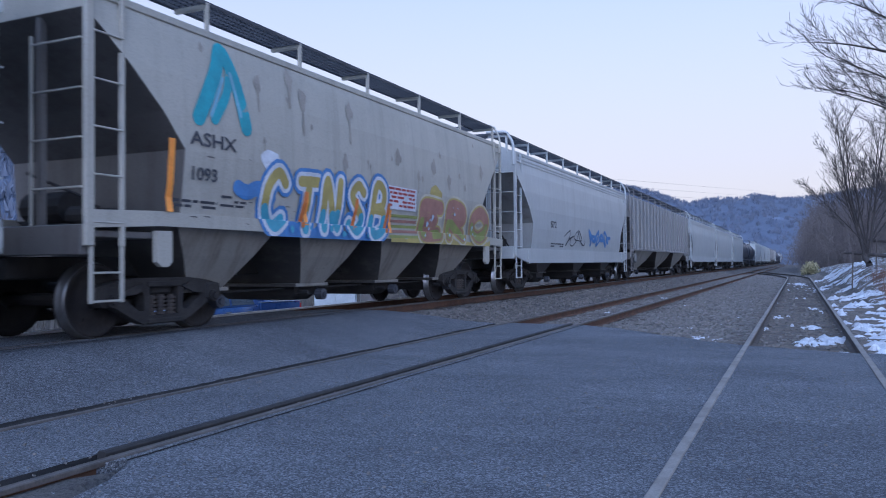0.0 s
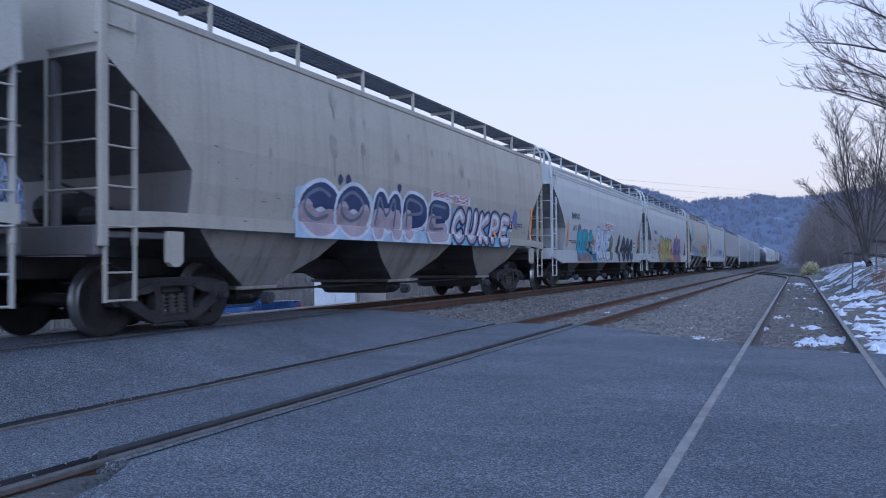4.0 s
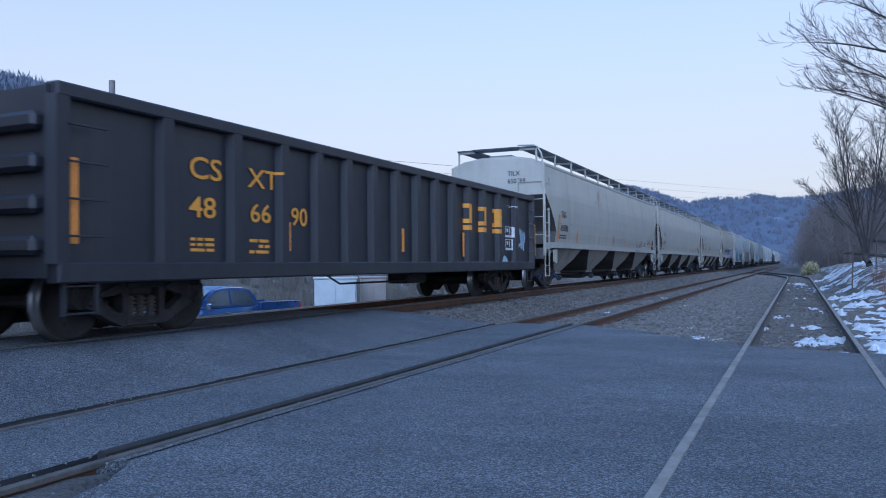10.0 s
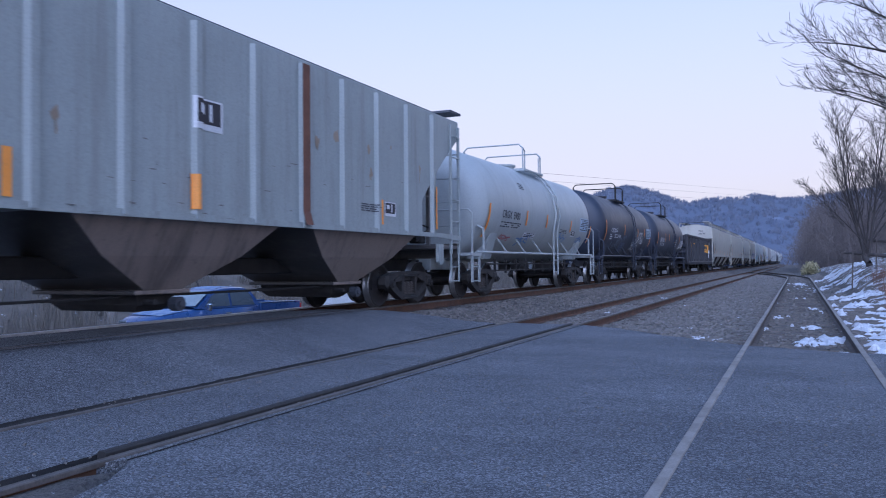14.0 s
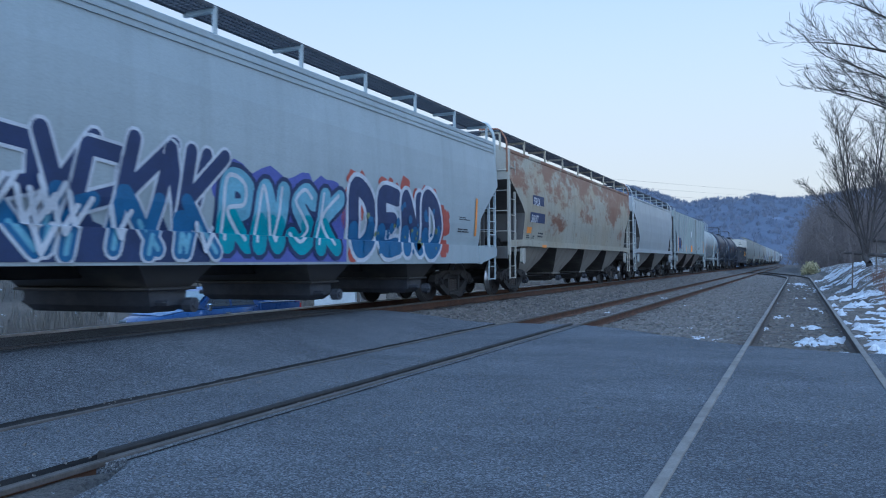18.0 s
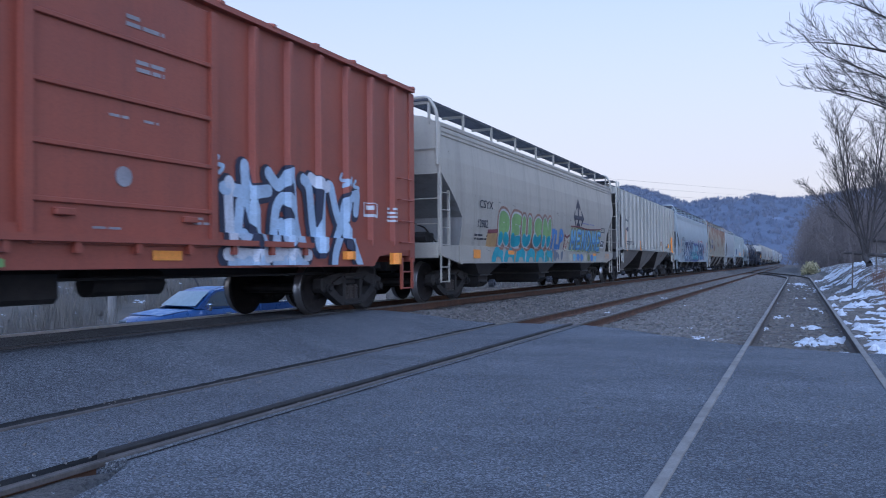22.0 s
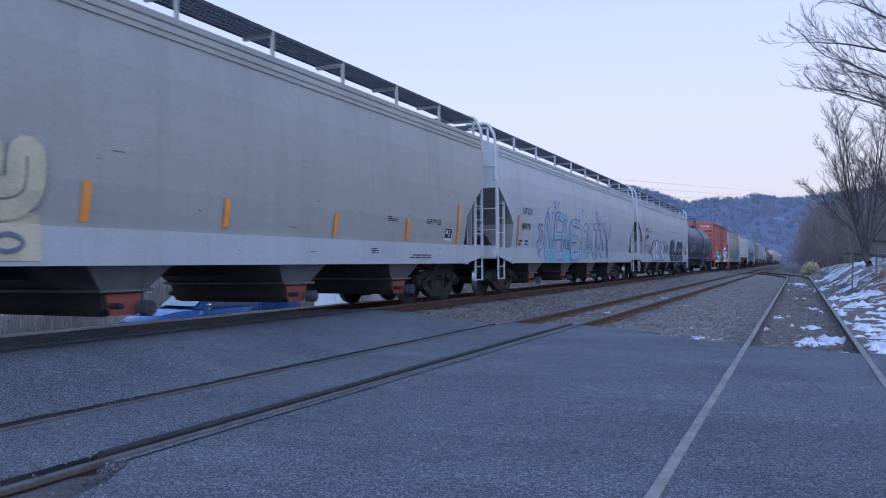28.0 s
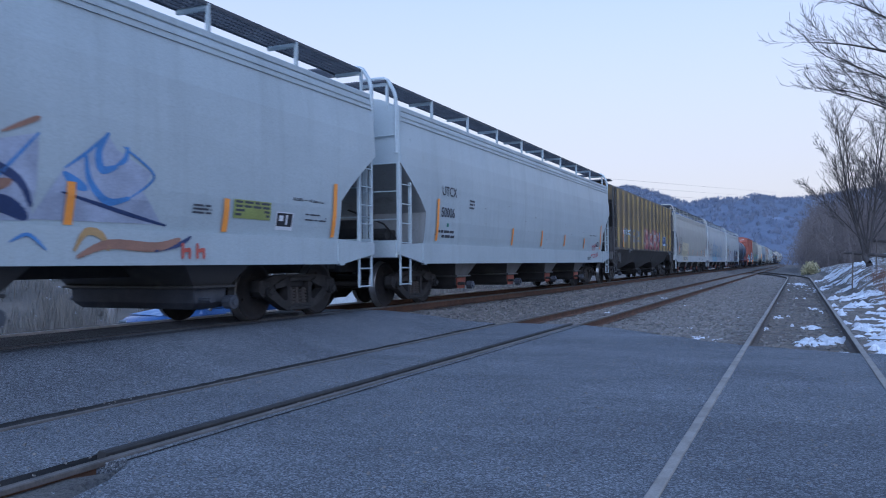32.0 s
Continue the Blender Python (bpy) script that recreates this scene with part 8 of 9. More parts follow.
# ---- sprayed pieces, car by car ----
def pieces():
    car, skin, _ = k1
    p = Paint()
    letters(p, "CTNSB", -3.6, 0.2, 1.22, 2.46, ((0.21, 0), (0.15, 1), (0.085, 2), (0.085, 3, -1, 0.32)), True, 0.08, 0.07, 3)
    p.line([(-4.05, 1.95), (-3.85, 1.9), (-3.6, 1.98), (-3.3, 1.86)], 0.11, 0, 0)
    p.area(egg(-3.35, 2.4, 0.22, 0.16, 16, 0.1, 2), 1, 0)
    cloud_band(p, -3.3, 0.1, 1.3, 1.5, 0, 0, 5)
    for y in (-2.55, -1.0, 0.15):
        p.line([(y, 1.5), (y + 0.08, 1.98)], 0.05, 4, 22, False)
    splashes(p, 9, -3.2, 0.0, 1.36, 1.6, 0.06, 3, 22, 8)
    p.lay(car, skin, ["s_blue", "s_white", "s_gold", "s_cyan", "s_orange"], "yellow letters with white and blue outlines, sprayed")
    p = Paint()
    for k in range(5):
        p.line([(0.35, 1.4 + 0.1 * k), (1.55, 1.42 + 0.1 * k)], 0.028, 1 if k % 2 else 2, 1, False)
    letters(p, "ERO", 1.55, 5.45, 1.24, 2.34, ((0.24, 0), (0.19, 3), (0.15, 1), (0.1, 2, 0.0, 0.45)), True, 0.1, 0.06, 4)
    p.area(egg(2.35, 2.36, 0.3, 0.17, 16, 0.08, 3), 3, 0)
    cloud_band(p, 0.4, 5.6, 1.3, 1.42, 3, 0, 6, 0.06)
    splashes(p, 14, 1.8, 5.2, 1.4, 2.2, 0.05, 4, 16, 9)
    p.lay(car, skin, ["s_cream", "s_salmon", "s_olive", "s_gold", "s_ice"], "faded red, green and yellow sprayed letters")

    p = Paint()
    for q, r, m in ((((-4.85, 2.8), (-4.5, 3.45), (-4.35, 3.78), (-4.1, 3.4), (-3.9, 2.8)), 0.12, 0), (((-4.55, 2.82), (-4.3, 3.2), (-4.2, 3.6)), 0.08, 0), (((-4.62, 2.86), (-4.36, 3.4)), 0.03, 1), (((-4.2, 3.5), (-4.02, 2.95)), 0.03, 1)):
        p.line(q, r, m, m)
    p.lay(car, skin, ["s_teal", "s_sky"], "sprayed teal peak")

    car, skin, _ = k2
    p = Paint()
    cloud_band(p, 0.75, 1.5, 0.9, 1.7, 0, 0, 3, 0.4)
    cloud_band(p, 2.3, 4.7, 0.9, 1.3, 0, 0, 4, 0.2)
    for y, z in ((2.72, 2.3), (3.62, 2.25), (0.75, 1.66), (4.42, 1.6), (2.62, 2.46), (4.6, 1.55)):
        p.area(egg(y, z, 0.17, 0.13, 12, 0.3, int(y * 10)), 0, 0)
    for i, (y, z, ry, rz, ly, lz) in enumerate(((1.98, 1.66, 0.62, 0.62, 2.02, 1.34), (3.06, 1.68, 0.5, 0.6, 3.0, 1.36), (3.93, 1.68, 0.4, 0.58, 3.96, 1.36))):
        for b, a, s in ((1, 0.09, 0), (2, 0.0, 1)):
            p.area(egg(y, z, ry + a, rz + a), b, 1 + 3 * i + s)
            p.area(egg(ly, lz, ry * 0.78 + a, 0.38 + a), b, 1 + 3 * i + s)
        p.line([(y - 0.22, z + 0.05), (y - 0.05, z + 0.3), (y + 0.16, z + 0.22), (y + 0.18, z - 0.02)], 0.03, 1, 12, True, 0.5)
        p.line([(y - 0.2, z - 0.4), (y - 0.1, z - 0.14), (y + 0.16, z - 0.16), (y + 0.24, z - 0.5)], 0.035, 1, 12, True, 0.5)
        p.area(egg(y + ry * 0.55, z + rz * 0.55, 0.075, 0.1, 10), 3, 13)
        p.area(egg(y + ry * 0.7, z + rz * 0.36, 0.04, 0.05, 8), 3, 13)
    for q in (((2.98, 1.3), (3.34, 1.32)), ((3.04, 1.2), (3.3, 1.44)), ((3.05, 1.42), (3.28, 1.18)), ((3.1, 1.2), (3.12, 1.06)), ((3.26, 1.2), (3.28, 1.06))):
        p.line(q, 0.028, 4, 14, False)
    p.line([(3.1, 1.5), (3.14, 1.86)], 0.04, 5, 14, False)
    p.line([(1.05, 1.43), (1.06, 1.98)], 0.045, 5, 14, False)
    p.lay(car, skin, ["s_orange", "s_maroon", "s_violet", "s_white", "s_yellow", "stripe"], "violet bubble letters edged in dark red over orange paint")
    p = Paint()
    letters(p, "BNCK", -3.75, 0.45, 0.86, 2.3, ((0.31, 0), (0.26, 1), (0.02, 3, -1, 2, 0.1, 0.16)), True, -0.06, 0.07, 5, 2, 0.25)
    for q in (((-4.05, 1.55), (-3.98, 1.3), (-3.6, 1.3)), ((-3.8, 1.95), (-3.5, 1.72), (-3.2, 1.8)), ((0.2, 1.5), (0.4, 1.75), (0.4, 2.25)), ((-0.3, 1.9), (-0.1, 2.1), (-0.06, 2.5)), ((0.35, 1.3), (0.55, 1.5), (0.85, 1.55)), ((-3.9, 1.2), (-3.6, 1.06), (-3.4, 0.95))):
        p.line(q, 0.07, 0, 1, True, 0.25)
    splashes(p, 7, 0.3, 0.9, 1.3, 1.75, 0.06, 0, 1, 21)
    for y in (-3.7, -0.45, 0.6):
        p.area(egg(y, 1.03, 0.17, 0.09, 12, 0.1, 4), 2, 16)
        for d in (-0.08, 0.0, 0.08):
            p.line([(y + d, 1.06), (y + d * 1.3, 1.22)], 0.025, 4, 17, False)
    p.line([(-3.5, 1.45), (-3.4, 1.86)], 0.045, 5, 17, False)
    p.line([(-1.35, 1.42), (-1.2, 1.8), (-1.0, 1.86)], 0.04, 5, 17)
    p.lay(car, skin, ["s_navy", "s_gold", "s_orange", "s_cream", "s_yellow", "stripe"], "dull yellow bubble letters with dark outlines and small orange flames")

    car, skin, _ = k3
    p = Paint()
    cloud_band(p, -4.85, -2.75, 0.92, 2.1, 0, 0, 7, 0.22)
    for y, z in ((-2.7, 1.8), (-2.5, 1.64), (-2.72, 1.4), (-4.6, 2.12)):
        p.area(egg(y, z, 0.24, 0.12, 12, 0.15, int(-y * 9)), 0, 0)
    letters(p, "DUC", -4.85, -2.75, 1.0, 2.1, ((0.2, 1), (0.165, 2), (0.14, 3, -1, 0.3)), True, 0.05, 0.05, 6)
    for y in (-4.5, -3.8, -3.2):
        p.area(egg(y, 1.12, 0.2, 0.11, 10, 0.25, int(-y * 7)), 4, 12)
    p.line([(-3.6, 1.45), (-3.3, 1.62), (-3.05, 1.5), (-3.2, 1.35), (-3.55, 1.42)], 0.05, 1, 13)
    cloud_band(p, -2.8, -1.95, 0.92, 1.26, 3, 0, 9, 0.06)
    letters(p, "SNE", -2.72, -2.05, 0.98, 1.22, ((0.022, 1),), True, 0.1, 0.1, 7, 14)
    p.line([(-3.5, 1.42), (-3.42, 1.85)], 0.045, 5, 16, False)
    p.lay(car, skin, ["s_salmon", "s_navy", "s_teal", "s_cyan", "s_dust", "stripe"], "cyan block letters on salmon paint")
    p = Paint()
    letters(p, "RNE", -2.15, 0.3, 0.95, 2.2, ((0.19, 0), (0.155, 1), (0.06, 2, -1, 2, -0.04, 0.03)), True, 0.1, 0.08, 8, 1, 0.1)
    for a, s in ((0.04, 0), (0.0, 3)):
        p.area(egg(0.5, 1.68, 0.27 + a, 0.26 + a), s, 12 + (s > 0))
        p.area(egg(0.48, 1.24, 0.24 + a, 0.25 + a), s, 12 + (s > 0))
    p.area(egg(0.46, 1.66, 0.06, 0.09), 0, 14)
    p.lay(car, skin, ["s_navy", "s_white", "s_ice", "s_moss"], "white bubble letters with thin dark outlines")
    p = Paint()
    for k in range(4):
        y, h = 1.6 + 0.86 * k, 0.5 - 0.04 * k
        for q in (((y + 0.55, 1.42 + h), (y + 0.2, 1.42)), ((y + 0.2, 1.46), (y + 0.6, 1.0))):
            p.line(q, 0.17, 0, 1 + k, False)
            p.line([(q[0][0] - 0.03, q[0][1]), (q[1][0] - 0.03, q[1][1])], 0.03, 1, 6 + k, False)
        if k > 0:
            p.line([(y + 0.75, 1.4 + h), (y + 0.82, 1.1)], 0.12, 0, 1 + k, False)
            p.line([(y + 0.35, 1.42), (y + 0.8, 1.5)], 0.06, 0, 1 + k, False)
    splashes(p, 8, 1.5, 2.3, 1.2, 1.5, 0.09, 0, 0, 31)
    p.lay(car, skin, ["s_ink", "s_dust"], "dark arrow-like sprayed letters")

    car, skin, _ = k4
    p = Paint()
    cloud_band(p, -4.6, 1.3, 1.3, 2.12, 3, 0, 11, 0.14)
    letters(p, "COMPE", -4.5, 1.2, 1.26, 2.3, ((0.27, 0), (0.2, 1), (0.2, 2, -1, 0.42), (0.03, 4, -1, 2, -0.06, 0.08)), True, 0.0, 0.05, 9)
    splashes(p, 8, -4.2, 1.0, 2.15, 2.4, 0.08, 1, 0, 41)
    p.lay(car, skin, ["s_white", "s_navy", "s_blush", "s_ice", "s_dust"], "navy and pale pink bubble letters with white edges")
    p = Paint()
    cloud_band(p, 1.4, 5.25, 1.3, 2.14, 3, 0, 12, 0.14)
    letters(p, "CUKPE", 1.35, 5.1, 1.26, 2.2, ((0.19, 0), (0.12, 1), (0.05, 2, -1, 2, -0.04, 0.02)), True, 0.12, 0.06, 10)
    p.lay(car, skin, ["s_navy", "s_blush", "s_white", "s_sky"], "pale pink letters with navy shadows and light blue haze")

    car, skin, _ = k15
    p = Paint()
    splashes(p, 26, 1.9, 2.5, 1.05, 2.4, 0.15, 0, 0, 51)
    splashes(p, 26, 5.6, 6.2, 1.05, 2.1, 0.14, 0, 0, 52)
    splashes(p, 10, 2.3, 5.8, 2.15, 2.45, 0.17, 0, 0, 53)
    letters(p, "DEND", 2.1, 5.95, 0.93, 2.42, ((0.25, 1), (0.17, 2), (0.17, 3, -1, 0.3)), True, -0.1, 0.05, 11, 1, 0.08)
    splashes(p, 26, 2.3, 5.7, 1.1, 2.1, 0.08, 4, 14, 54)
    splashes(p, 12, 2.3, 5.7, 1.1, 1.8, 0.06, 5, 14, 55)
    p.lay(car, skin, ["s_vermilion", "s_white", "s_navy", "s_deep", "s_deep", "s_moss"], "navy letters with white edges and splashes of red")
    p = Paint()
    for y in (-1.0, -0.2, 0.6, 1.3):
        p.area(egg(y, 2.0, 0.5, 0.3, 16, 0.12, int(y * 5 + 9)), 0, 0)
    cloud_band(p, -1.35, 1.95, 0.92, 1.75, 0, 0, 13, 0.2)
    letters(p, "RNSK", -1.3, 1.75, 0.93, 2.22, ((0.23, 1), (0.16, 2), (0.16, 3, -1, 0.4), (0.03, 4, -1, 2, -0.05, 0.05)), True, 0.1, 0.06, 12, 1, 0.1)
    p.lay(car, skin, ["s_iris", "s_navy", "s_sky", "s_teal", "s_white"], "light blue letters with navy edges over violet")
    p = Paint()
    cloud_band(p, -5.75, -1.45, 0.92, 1.5, 0, 0, 14, 0.3)
    letters(p, "CTRYPKNK", -5.75, -1.45, 0.86, 2.42, ((0.14, 1), (0.1, 0), (0.1, 2, -1, 0.5), (0.035, 3, -1, 0.25)), False, 0.16, 0.12, 13, 1, 0.75)
    g = random.Random(8)
    for k in range(16):
        y, z = g.uniform(-5.6, -1.7), g.uniform(0.95, 1.5)
        p.line([(y, z + 0.35), (y + 0.12, z), (y + 0.3, z + 0.3)], 0.035, 1, 28, False)
    p.area(egg(-5.0, 2.05, 0.42, 0.18, 14, 0.15, 6), 0, 27)
    p.lay(car, skin, ["s_navy", "s_white", "s_deep", "s_sky"], "tangled navy and blue letters with white edges")

    car, skin, _ = k17
    p = Paint()
    p.area([(-0.95, 1.3), (-0.38, 1.3), (-0.38, 1.66), (-0.95, 1.68)], 1, 0)
    p.area([(-0.95, 1.66), (-0.38, 1.64), (-0.38, 1.75), (-0.95, 1.77)], 2, 1)
    letters(p, "TLP", -0.36, 1.05, 1.28, 1.95, ((0.09, 0),), True, 0.05, 0.1, 14)
    p.area([(1.22, 1.3), (1.82, 1.28), (1.82, 1.78), (1.24, 1.8)], 3, 0)
    p.line([(1.24, 1.3), (1.26, 1.8), (1.5, 1.72), (1.82, 1.8)], 0.04, 2, 1, False)
    splashes(p, 40, 1.3, 1.78, 1.34, 1.7, 0.03, 4, 2, 61)
    splashes(p, 7, -0.3, 1.0, 1.06, 1.2, 0.16, 5, 0, 62)
    p.area([(-0.95, 0.93), (-0.58, 0.93), (-0.58, 1.2), (-0.95, 1.2)], 6, 0)
    p.lay(car, skin, ["s_blue", "s_ochre", "s_maroon", "s_cream", "s_salmon", "s_dust", "s_green"], "blue sprayed strokes beside faded orange and cream panels")
    p = Paint()
    cloud_band(p, 1.84, 6.25, 1.27, 2.08, 1, 0, 15, 0.1)
    letters(p, "MENDME", 1.9, 6.2, 1.24, 2.12, ((0.15, 2), (0.09, 0), (0.04, 3, -1, 2, -0.02, 0.03)), True, 0.1, 0.06, 15, 1)
    p.line([(1.86, 2.12), (3.0, 2.13), (4.2, 2.08), (6.2, 2.16)], 0.022, 4, 20)
    for k, m in enumerate((5, 3, 0, 0, 5, 2, 0, 3)):
        p.area(egg(1.95 + 0.5 * k, 1.06, 0.2, 0.13, 12, 0.15, k), m, 0)
    p.lay(car, skin, ["s_blue", "s_pistachio", "s_moss", "s_sky", "s_maroon", "s_cream"], "blue letters on pale green paint")
    p = Paint()
    p.area([(-5.78, 1.29), (-5.05, 1.3), (-5.05, 1.66), (-5.78, 1.62)], 4, 0)
    p.area([(-5.78, 1.62), (-5.05, 1.66), (-5.05, 1.76), (-5.78, 1.72)], 5, 1)
    cloud_band(p, -5.1, -0.35, 1.29, 1.62, 0, 0, 16, 0.2)
    letters(p, "REUSN", -5.05, -0.4, 1.2, 2.34, ((0.27, 0), (0.2, 1), (0.145, 2), (0.145, 3, -1, 0.16)), True, 0.02, 0.05, 16, 1, 0.05)
    for k in range(6):
        y = -5.4 + 0.9 * k
        p.line([(y, 0.95), (y + 0.2, 1.16), (y + 0.55, 1.15), (y + 0.7, 0.98)], 0.13, 3, 0)
        p.line([(y + 0.72, 0.95), (y + 0.8, 1.2)], 0.05, 4 if k % 2 else 1, 1, False)
    p.lay(car, skin, ["s_rust", "s_pale", "s_lime", "s_teal", "s_ochre", "s_maroon"], "green bubble letters with pale and rusty edges over teal")

    car, skin, _ = k18
    p = Paint()
    marks_t = (((2.0, 1.0), (1.95, 1.95), (2.0, 1.98)), ((1.85, 1.94), (2.4, 1.92), (2.85, 1.98)), ((2.3, 2.3), (2.34, 1.9), (2.5, 1.5), (2.72, 1.05)), ((2.2, 1.75), (2.16, 1.35), (2.3, 1.3)), ((1.85, 1.03), (2.8, 1.0)), ((1.95, 0.9), (2.2, 0.86), (2.4, 0.94), (2.7, 0.87)),
               ((2.95, 1.1), (3.02, 1.7), (3.25, 1.9), (3.5, 1.6)), ((2.85, 2.25), (3.1, 2.08), (3.4, 2.28), (3.5, 1.6), (3.68, 1.05)), ((2.9, 1.03), (3.8, 1.03)), ((3.15, 1.5), (3.25, 1.25), (3.3, 1.5)), ((2.95, 0.9), (3.3, 0.94), (3.7, 0.86)),
               ((3.75, 2.24), (3.9, 2.1), (4.0, 1.5), (4.12, 1.15), (4.22, 1.6), (4.3, 2.1)), ((3.95, 2.28), (4.3, 2.16), (4.5, 2.2)), ((4.55, 2.18), (4.75, 1.7), (5.1, 1.3), (5.4, 0.85)), ((5.4, 2.12), (5.0, 1.95), (4.85, 1.55), (4.6, 1.1), (4.55, 0.86)), ((5.4, 2.1), (5.35, 1.8)))
    for q in marks_t:
        p.line([(y - 0.05, z - 0.03) for y, z in q], 0.155, 0, 0)
    for i, q in enumerate(marks_t):
        p.line(q, 0.095, 1 if i % 4 else 2, 2)
    for y, z in ((1.5, 2.32), (1.75, 2.26), (4.9, 2.34), (5.1, 2.3), (5.35, 2.26)):
        p.line([(y, z + 0.1), (y - 0.06, z), (y + 0.1, z - 0.02), (y + 0.02, z - 0.12)], 0.03, 1, 2)
    p.lay(car, skin, ["s_ink", "s_ice", "s_white"], "pale grey sprayed letters with dark shadows")
    p = Paint()
    cloud_band(p, -6.2, -1.6, 0.9, 1.9, 5, 0, 17, 0.25)
    cloud_band(p, -5.95, -1.5, 0.84, 1.2, 2, 1, 18, 0.2)
    letters(p, "PSOU", -6.0, -1.75, 0.98, 2.0, ((0.24, 0), (0.18, 1), (0.18, 2, -1, 0.3), (0.03, 3, -1, 2, -0.06, 0.07)), False, 0.1, 0.06, 17, 2, 0.2)
    cloud_band(p, -5.9, -1.45, 0.84, 0.98, 4, 16, 19, 0.1)
    splashes(p, 22, -6.1, -1.6, 0.95, 2.0, 0.05, 3, 17, 71)
    for y in (-5.3, -4.3, -3.2, -2.4):
        p.line([(y, 1.12), (y + 0.3, 1.18), (y + 0.5, 1.05)], 0.06, 0, 18)
    p.lay(car, skin, ["s_navy", "s_green", "s_sky", "s_white", "s_lime", "s_brick"], "green and light blue letters with navy shadows")

    car, skin, _ = k20
    p = Paint()
    p.area([(-5.75, 1.38), (-5.1, 1.42), (-5.1, 1.15), (-5.4, 1.22), (-5.55, 1.12)], 2, 0)
    p.area([(-1.7, 1.4), (-1.4, 1.36), (-1.55, 1.0), (-1.7, 1.1)], 2, 0)
    letters(p, "GRIN", -5.35, -1.5, 0.86, 2.08, ((0.26, 0), (0.18, 1)), True, 0.05, 0.04, 18, 1, 0.12)
    splashes(p, 22, -5.0, -4.4, 1.72, 1.96, 0.035, 2, 12, 81)
    for y, z, r in ((-5.85, 1.5, 0.2), (-5.5, 1.82, 0.1), (-6.2, 1.45, 0.09), (-1.45, 1.62, 0.17), (-1.35, 1.88, 0.08)):
        p.line(egg(y, z, r, r * 1.1, 12) + [egg(y, z, r, r * 1.1, 12)[0]], 0.028, 0, 12)
        p.line([(y - r * 0.5, z), (y + r * 0.5, z + r * 0.2)], 0.02, 0, 12, False)
        p.line([(y - r * 0.1, z - r * 0.5), (y + r * 0.1, z + r * 0.6)], 0.02, 0, 12, False)
    letters(p, "214", -0.95, -0.1, 1.48, 1.9, ((0.03, 0),), True, 0.1, 0.1, 19, 12)
    p.lay(car, skin, ["s_navy", "s_white", "s_vermilion"], "white letters with navy edges and small round faces")
    p = Paint()
    letters(p, "2LOK", 0.85, 6.15, 0.85, 2.3, ((0.36, 1), (0.31, 0)), True, -0.05, 0.05, 20, 1, 0.25)
    cloud_band(p, 0.95, 6.15, 0.92, 1.32, 0, 0, 20, 0.08)
    for q in (((1.4, 1.3), (1.3, 1.5), (1.5, 1.66), (1.75, 1.55), (1.7, 1.3), (1.4, 1.3)), ((2.2, 1.8), (2.5, 1.5), (2.6, 1.1)), ((3.6, 1.7), (3.9, 1.62)), ((3.66, 1.5), (3.86, 1.84)), ((3.74, 1.9), (3.78, 1.42)), ((4.5, 1.8), (5.0, 1.6), (5.6, 1.75)), ((2.6, 0.98), (2.75, 1.3)), ((3.9, 0.98), (4.1, 1.3), (4.3, 1.05)), ((5.1, 0.98), (5.3, 1.35))):
        p.line(q, 0.03, 1, 12)
    splashes(p, 60, 1.0, 6.0, 0.98, 1.9, 0.03, 2, 13, 82)
    for y in (2.48, 5.0):
        p.line([(y, 1.35), (y + 0.02, 1.75)], 0.05, 3, 14, False)
    p.lay(car, skin, ["s_ink", "s_ice", "s_dust", "stripe"], "dark navy bubble letters with pale edges")
    p = Paint()
    for a, b, z in ((-0.57, 0.62, 2.69), (1.7, 4.27, 2.69), (0.55, 0.95, 2.28), (2.4, 3.0, 2.34)):
        p.line([(a, z), ((a + b) / 2, z + 0.01), (b, z)], 0.009, 0, 0, False)
    p.lay(car, skin, ["s_ink"], "thin dark scratches along the side", "scratch")

    car, skin, _ = k21
    p = Paint()
    letters(p, "NEME", -5.0, -1.2, 0.92, 2.42, ((0.14, 0), (0.1, 1), (0.035, 2, -1, 2, 0.05, 0.0)), True, 0.08, 0.1, 21, 1, 0.35)
    letters(p, "CATSY", -0.9, 3.9, 1.0, 2.4, ((0.13, 0), (0.1, 1), (0.03, 2, -1, 0.6, 0.06, 0.0)), True, 0.04, 0.08, 22, 1, 0.15)
    cloud_band(p, -4.9, -1.1, 0.92, 1.3, 2, 0, 21, 0.06)
    g = random.Random(5)
    for k in range(26):
        y, z = g.uniform(-5.9, 4.0), g.uniform(2.2, 2.6) if k % 2 else g.uniform(0.95, 1.4)
        p.line([(y, z), (y + g.uniform(-0.15, 0.15), z + 0.16), (y + g.uniform(-0.2, 0.2), z + 0.26)], 0.024, 0, 18)
    for y in (-5.75, -5.5):
        p.line([(y, 1.5), (y + 0.15, 1.75), (y - 0.1, 1.95), (y + 0.12, 2.05)], 0.03, 0 if y < -5.6 else 3, 1)
    p.lay(car, skin, ["s_blue", "white", "s_sky", "s_rust"], "outlined blue letters in thin sprayed lines")

    car, skin, _ = k22
    p = Paint()
    letters(p, "2NNU", -6.2, -3.25, 1.3, 2.2, ((0.22, 1), (0.2, 0)), True, 0.05, 0.06, 23, 1, 0.15)
    letters(p, "2NNU", -6.2, -3.25, 1.3, 2.2, ((0.22, 0), (0.012, 3)), True, 0.05, 0.06, 23, 12, 0.15)
    cloud_band(p, -5.9, -3.2, 0.93, 1.4, 0, 0, 22, 0.05)
    letters(p, "OECNPO", -5.6, -3.4, 1.0, 1.22, ((0.024, 2),), True, 0.05, 0.1, 24, 2)
